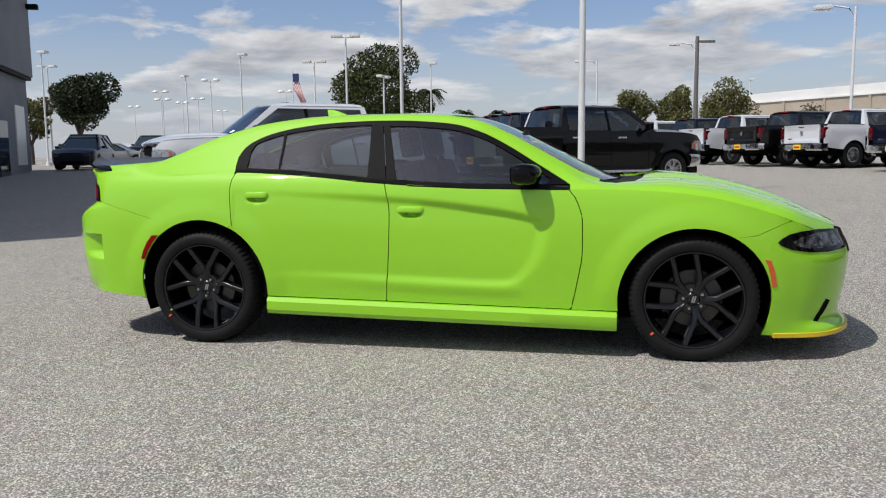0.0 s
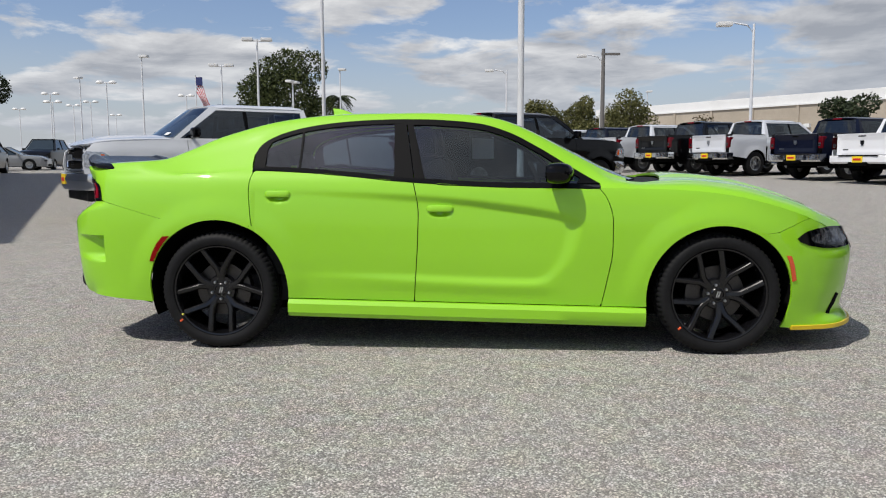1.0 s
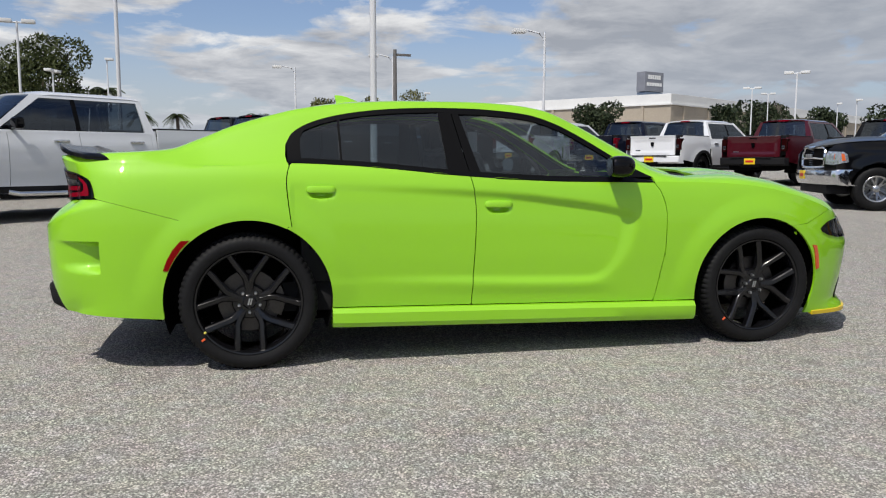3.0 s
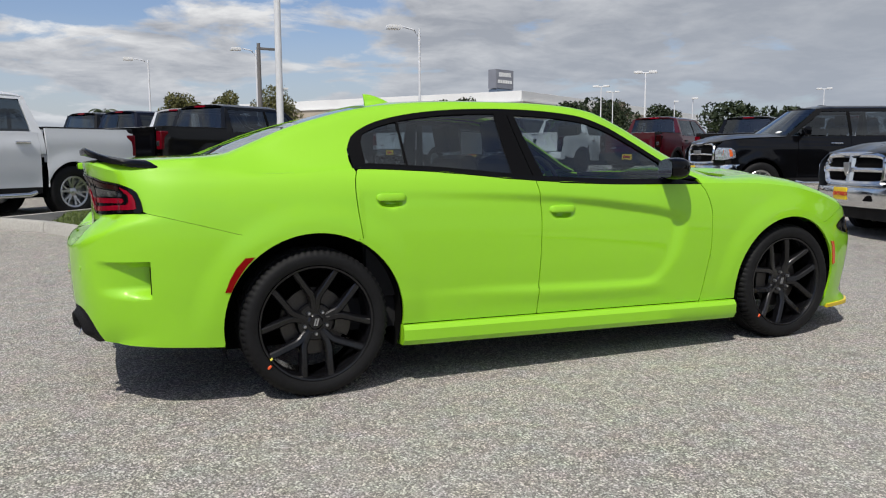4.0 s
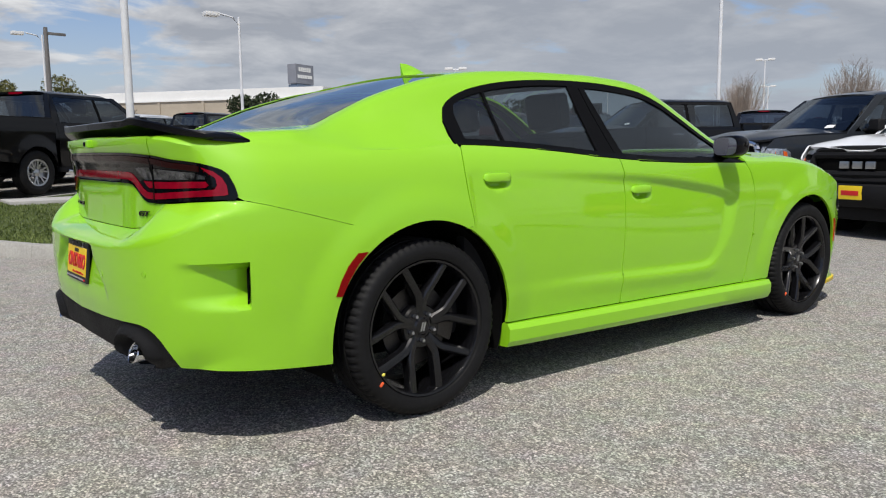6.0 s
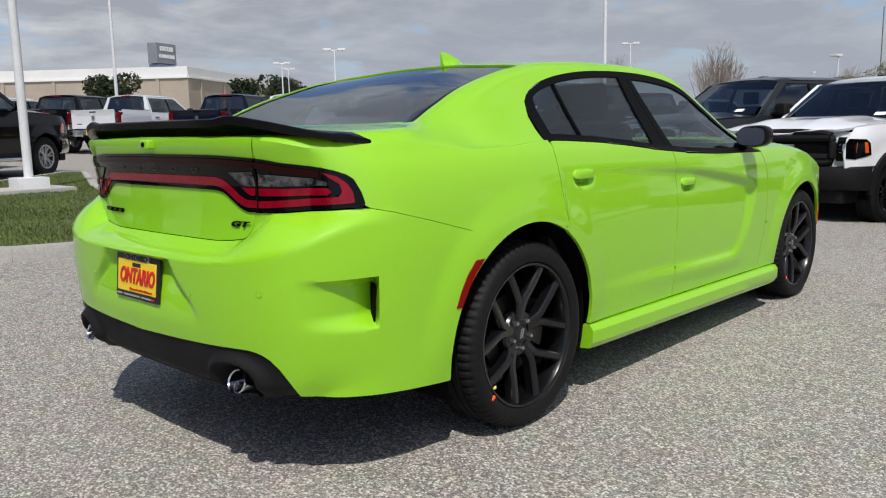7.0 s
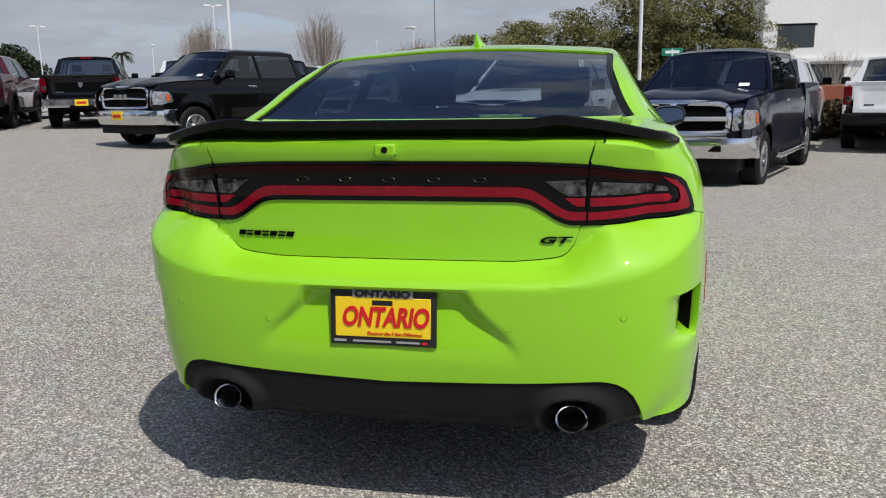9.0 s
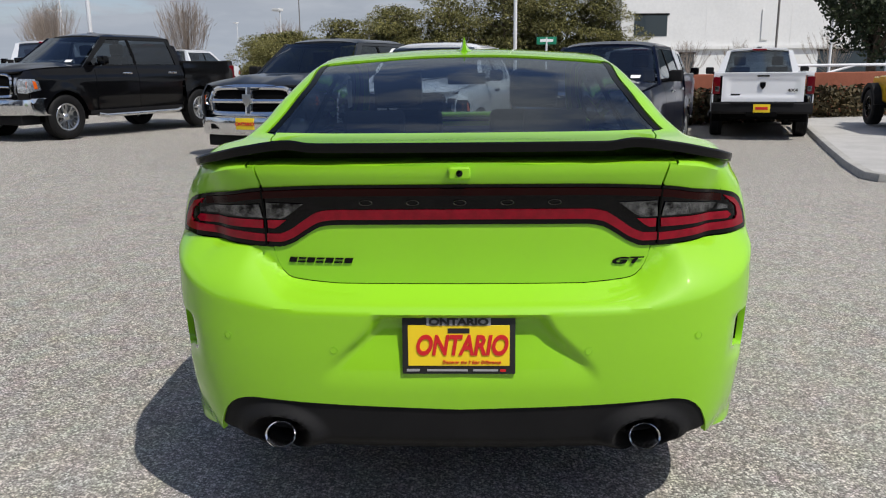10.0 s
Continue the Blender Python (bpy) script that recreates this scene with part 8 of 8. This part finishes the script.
def build_flag(x, y, h):
    t = thing("flag_pole", on_ground(x, y), "flag with red and white stripes on a white pole", "flag")
    bm = bmesh.new()
    tube(bm, [(0, 0, -0.2), (0, 0, h)], [0.06, 0.04], 8)
    part("pole", bm, M["pole"], t)
    for k in range(9):
        bm = bmesh.new()
        vs = []
        for i in range(9):
            u = i / 8
            # hanging loosely, drooping to one side
            cx = 0.06 + 1.15 * u + 0.06 * math.sin(5 * u)
            cz = h - 0.15 - 2.3 * u ** 1.1
            cy = 0.14 * math.sin(6 * u + 0.4 * k)
            w0, w1 = (k / 9) * 1.25, ((k + 1) / 9) * 1.25
            vs.append((bm.verts.new((cx - 0.25 * w0 * u, cy, cz - w0 * (1 - 0.35 * u))), bm.verts.new((cx - 0.25 * w1 * u, cy, cz - w1 * (1 - 0.35 * u)))))
        for (a, b), (c, d) in zip(vs, vs[1:]):
            bm.faces.new((a, b, d, c))
        part("stripe", bm, M["flag_red"] if k % 2 == 0 else M["ink_white"], t)
    bm = bmesh.new()
    box(bm, (0.03, -0.03, h - 0.85), (0.55, 0.03, h - 0.2), 0.0, 1)
    part("canton", bm, M["flag_blue"], t, "blue corner")


build_flag(-24.3, 56.9, 7.4)


# ---- planting ----


def leaf_cloud(name, parent, lobes, count, size, mat, seed, kind="", flat=1.0):
    """Many small leaf blades gathered in lobes (centre, radii)."""
    rng = random.Random(seed)
    verts, faces = [], []
    total = sum(r[0] * r[1] * r[2] for _, r in lobes)
    for c, r in lobes:
        n = int(count * r[0] * r[1] * r[2] / total) + 1
        for _ in range(n):
            while True:
                p = Vector((rng.uniform(-1, 1), rng.uniform(-1, 1), rng.uniform(-1, 1)))
                if 0.25 < p.length < 1:
                    break
            p = p.normalized() * p.length ** 0.45
            q = Vector((c[0] + p.x * r[0], c[1] + p.y * r[1], c[2] + p.z * r[2]))
            q += Vector((rng.gauss(0, 0.06), rng.gauss(0, 0.06), rng.gauss(0, 0.06))) * r[0]
            s = size * rng.uniform(0.6, 1.5)
            a = Vector((rng.gauss(0, 1), rng.gauss(0, 1), rng.gauss(0, 1) * flat)).normalized()
            b = a.orthogonal().normalized()
            b.rotate(Matrix.Rotation(rng.uniform(0, 6.28), 3, a))
            c2 = a.cross(b)
            k = len(verts)
            verts += [tuple(q - b * s), tuple(q + c2 * s * 0.55), tuple(q + b * s), tuple(q - c2 * s * 0.55)]
            faces.append((k, k + 1, k + 2, k + 3))
    me = bpy.data.meshes.new(name)
    me.from_pydata(verts, [], faces)
    me.materials.append(mat)
    ob = new(name, me)
    if parent is not None:
        ob.parent = parent
    return ob


def build_tree(x, y, h, spread, mat, seed, label, count=4500, size=0.17, trunk=0.35, z=0.0, name="tree"):
    rng = random.Random(seed)
    t = thing(name, on_ground(x, y, 0, z), label, "tree", "trees round the lot")
    bm = bmesh.new()
    base = h * trunk
    tube(bm, [(0, 0, -0.2), (0.05, 0, base * 0.6), (0.0, 0.05, base)], [h * 0.035, h * 0.025, h * 0.02], 9)
    lobes = []
    for k in range(15):
        a = rng.uniform(0, 6.28)
        up = rng.uniform(0.0, 1.0)
        rad = spread * 0.5 * math.sqrt(max(0.05, 1 - (1.5 * up - 0.65) ** 2)) * rng.uniform(0.35, 0.85)
        c = (rad * math.cos(a), rad * math.sin(a), base + (h - base) * (0.12 + 0.76 * up))
        r = spread * rng.uniform(0.14, 0.24)
        lobes.append((c, (r, r, r * rng.uniform(0.7, 1.0))))
        tube(bm, [(0, 0, base * 0.85), (c[0] * 0.5, c[1] * 0.5, base + (c[2] - base) * 0.6), c], [h * 0.014, h * 0.008, h * 0.003], 6)
    lobes.append(((0, 0, base + (h - base) * 0.5), (spread * 0.34, spread * 0.34, (h - base) * 0.36)))
    part("trunk", bm, M["bark"], t)
    leaf_cloud("crown", t, lobes, count, size, mat, seed + 1)
    return t


build_tree(-16.5, 55.2, 8.6, 7.4, M["leaf"], 11, "large dense green tree beyond the lot", 20000, 0.11, 0.22)
build_tree(-31.8, 39.6, 6.2, 4.4, M["leaf_dark"], 12, "round green tree beside the building", 15000, 0.085, 0.34)
build_tree(-42.1, 47.9, 5.4, 3.4, M["leaf_olive"], 13, "thin olive tree beside the building", 2500, 0.13, 0.3)
for i, (x, h, s) in enumerate(((3.1, 5.0, 3.2), (6.1, 5.4, 3.4), (9.7, 5.5, 4.2))):
    build_tree(x, 55.4, h, s, M["leaf_olive"], 20 + i, "young olive-green street tree", 6000, 0.09, 0.34)
build_tree(44.1, 98.9, 8.4, 7.6, M["leaf_dark"], 31, "round dark green tree before the warehouse", 6000, 0.22, 0.16)
build_tree(20.3, 80.0, 4.8, 4.8, M["hedge"], 32, "thin reddish shrub tree", 2000, 0.13, 0.3)
for i, (x, y, h, s) in enumerate(((62.0, 96.0, 8.5, 6.0), (66.5, 92.0, 9.0, 6.0), (72.0, 88.0, 8.0, 6.0), (56.8, 79.7, 8.2, 7.0), (52.9, 53.9, 6.2, 6.2), (58.9, 53.3, 5.0, 5.4), (70.0, 61.0, 5.4, 6.0))):
    build_tree(x, y, h, s, M["leaf_dark"], 40 + i, "dark green tree beyond the lot", 4000, 0.2, 0.14)
build_tree(24.5, -14.2, 7.0, 6.4, M["leaf_dark"], 50, "dark dense tree behind the hedge", 20000, 0.08, 0.28)


def build_bare_tree(x, y, h, spread, seed, label="bare winter tree with many upright twigs", boughs=110):
    rng = random.Random(seed)
    t = thing("bare_tree", on_ground(x, y), label, "tree", "bare trees")
    bm = bmesh.new()
    tube(bm, [(0, 0, -0.2), (0, 0, h * 0.30)], [0.12, 0.09], 8)
    part("trunk", bm, M["bark"], t)
    bm = bmesh.new()
    for k in range(boughs):
        a = rng.uniform(0, 6.28)
        lean = rng.uniform(0.05, 1.0) * spread * 0.5
        top = h * (1.0 - 0.22 * (lean / (spread * 0.5)) ** 2) * rng.uniform(0.82, 1.0)
        p0 = Vector((0, 0, h * rng.uniform(0.15, 0.32)))
        p2 = Vector((lean * math.cos(a), lean * math.sin(a), top))
        p1 = p0.lerp(p2, 0.45) + Vector((math.cos(a), math.sin(a), 0)) * lean * 0.22
        tube(bm, [p0, p1, p2], [0.020, 0.010, 0.003], 3, False)
        for _ in range(11):
            u = rng.uniform(0.0, 0.95)
            q = p1.lerp(p2, u)
            b = a + rng.uniform(-1.6, 1.6)
            ln = h * rng.uniform(0.06, 0.17)
            out = rng.uniform(0.3, 0.9)
            tube(bm, [q, q + Vector((math.cos(b) * out, math.sin(b) * out, 1.0)).normalized() * ln], [0.006, 0.003], 3, False)
    tw = part("branch_crown", bm, M["twig"], t)
    return t


build_bare_tree(34.4, 13.9, 4.6, 2.8, 61)
build_bare_tree(47.3, 27.2, 5.4, 3.6, 62)
build_bare_tree(50.8, 29.8, 5.0, 3.2, 63)
build_bare_tree(62.0, 15.5, 5.0, 4.0, 64)
build_bare_tree(46.0, -13.4, 3.2, 3.0, 65, "small bare tree before the white office building", 34)
build_bare_tree(46.5, -16.6, 3.0, 3.0, 66, "small bare tree before the white office building", 34)
build_bare_tree(42.0, -20.5, 3.6, 3.6, 67, "small bare tree before the white office building", 34)
build_bare_tree(60.5, 84.0, 8.0, 5.0, 68)


def build_evergreen(x, y, h, spread, seed):
    """A feathery evergreen: many flat drooping sprays round a dense middle in shade-dark leaves."""
    rng = random.Random(seed)
    t = thing("evergreen_tree", on_ground(x, y), "feathery olive evergreen in a tall screen", "tree", "trees round the lot")
    bm = bmesh.new()
    tube(bm, [(0, 0, -0.2), (0.05, 0, h * 0.5), (0, 0.05, h * 0.92)], [0.16, 0.10, 0.03], 8)
    sprays = []
    for k in range(64):
        up = rng.random() ** 0.8
        a = rng.uniform(0, 6.28)
        reach = spread * 0.5 * (1.0 - 0.72 * up ** 1.7) * rng.uniform(0.62, 1.08)
        c = Vector((reach * math.cos(a), reach * math.sin(a), h * (0.06 + 0.90 * up)))
        r = spread * rng.uniform(0.10, 0.17) * (1.0 - 0.35 * up)
        sprays.append((c, (r, r, r * rng.uniform(0.30, 0.48))))
        tube(bm, [(0, 0, c.z * 0.92), c * 0.6 + Vector((0, 0, c.z * 0.37)), c], [0.03, 0.02, 0.006], 4, False)
    part("trunk", bm, M["bark"], t)
    # core of darker leaves stands in for shade inside the crown
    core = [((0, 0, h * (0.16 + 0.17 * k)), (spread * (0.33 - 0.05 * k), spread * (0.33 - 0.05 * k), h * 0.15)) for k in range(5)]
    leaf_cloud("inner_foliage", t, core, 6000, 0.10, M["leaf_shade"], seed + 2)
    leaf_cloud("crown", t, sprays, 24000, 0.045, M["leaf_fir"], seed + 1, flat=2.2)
    return t


def build_screen_trees():
    """The broad belt of evergreens along the far side."""
    for i, (x, y, h, s) in enumerate(((42.5, 10.6, 3.3, 5.0), (42.0, 7.4, 4.0, 5.4), (41.5, 4.2, 4.8, 5.6), (41.0, 1.2, 5.5, 6.0), (40.6, -1.8, 6.3, 6.2), (40.3, -4.8, 6.5, 6.2), (40.2, -7.0, 6.2, 4.6), (46.0, 12.5, 3.3, 5.4), (45.0, 5.0, 4.7, 5.4), (44.0, -3.0, 6.7, 5.4))):
        build_evergreen(x, y, h, s * 1.25, 70 + i)


build_screen_trees()


def build_hedge():
    rng = random.Random(90)
    lobes = []
    for k in range(26):
        u = k / 25
        x, y = 15.9 + 3.0 * u, -2.5 - 9.5 * u
        lobes.append(((x, y, ground_z(x, y) + 0.45), (0.55, 0.55, 0.50)))
    ob = leaf_cloud("hedge", None, lobes, 9000, 0.07, M["hedge"], 91)
    tagged(ob, "clipped brownish hedge along the paving", "hedge", kind="stuff")
    bm = bmesh.new()
    box(bm, (0, 0, 0), (11.0, 0.35, 1.30), 0.02, 1, pose(16.7, -2.2, -0.18, 0, 0, -72))
    tagged(link_mesh("planter_wall", bm, M["brick_red"], smooth=False), "low red-brown planter wall behind the hedge", "wall", kind="structure")


build_hedge()


def build_gate():
    t = thing("barrier_gate", on_ground(20.0, -9.6, -72), "white barrier gate behind the hedge", "gate")
    for x in (0.0, 3.6):
        bm = bmesh.new()
        tube(bm, [(x, 0, 0), (x, 0, 1.65)], 0.06, 8)
        part("post", bm, M["pole"], t)
    bm = bmesh.new()
    tube(bm, [(0, 0, 1.5), (3.6, 0, 1.5)], 0.045, 8)
    part("rail", bm, M["pole"], t)
    bm = bmesh.new()
    tube(bm, [(0.4, 0, 1.05), (2.4, 0, 1.5)], 0.04, 8)
    part("brace", bm, M["pole"], t)


build_gate()


def build_street_sign():
    t = thing("street_sign", on_ground(22.4, -2.5, -85), "small green street sign on a post", "sign")
    bm = bmesh.new()
    tube(bm, [(0, 0, 0), (0, 0, 2.5)], 0.035, 8)
    part("post", bm, M["pole"], t)
    bm = bmesh.new()
    box(bm, (-0.33, -0.02, 2.28), (0.33, 0.02, 2.52), 0.008)
    part("blade", bm, M["sign_green"], t)
    bm = bmesh.new()
    box(bm, (-0.22, -0.026, 2.36), (0.22, -0.018, 2.45))
    part("letter_bar", bm, M["ink_white"], t)


build_street_sign()


def build_palm(x, y, h, seed):
    rng = random.Random(seed)
    t = thing("palm_tree", on_ground(x, y), "far palm tree with drooping fronds", "tree", "far palms")
    bm = bmesh.new()
    tube(bm, [(0, 0, 0), (0.1, 0, h * 0.5), (0, 0, h)], [0.25, 0.18, 0.16], 8)
    part("trunk", bm, M["bark"], t)
    verts, faces = [], []
    for k in range(26):
        a = rng.uniform(0, 6.28)
        rise = rng.uniform(-0.3, 0.9)
        ln = rng.uniform(0.9, 1.4)
        d = Vector((math.cos(a), math.sin(a), 0))
        for i in range(12):
            u0 = i / 12
            p = Vector((0, 0, h)) + d * ln * u0 + Vector((0, 0, rise * ln * u0 - 1.1 * u0 * u0))
            for sgn in (-1, 1):
                side = Vector((-d.y, d.x, 0)) * sgn
                q = p + side * 0.38 * (1 - 0.6 * u0) + d * 0.25 - Vector((0, 0, 0.22))
                n = len(verts)
                verts += [tuple(p), tuple(p + d * 0.10), tuple(q)]
                faces.append((n, n + 1, n + 2))
    me = bpy.data.meshes.new("fronds")
    me.from_pydata(verts, [], faces)
    me.materials.append(M["palm"])
    ob = new("fronds", me)
    ob.parent = t


for i, (x, y, h) in enumerate(((-12.5, 72.7, 4.6), (-9.9, 77.4, 4.8), (-13.0, 58.5, 5.6), (-2.0, 66.0, 4.2), (2.0, 68.0, 4.2), (83.0, 57.4, 5.2))):
    build_palm(x, y, h, 100 + i)
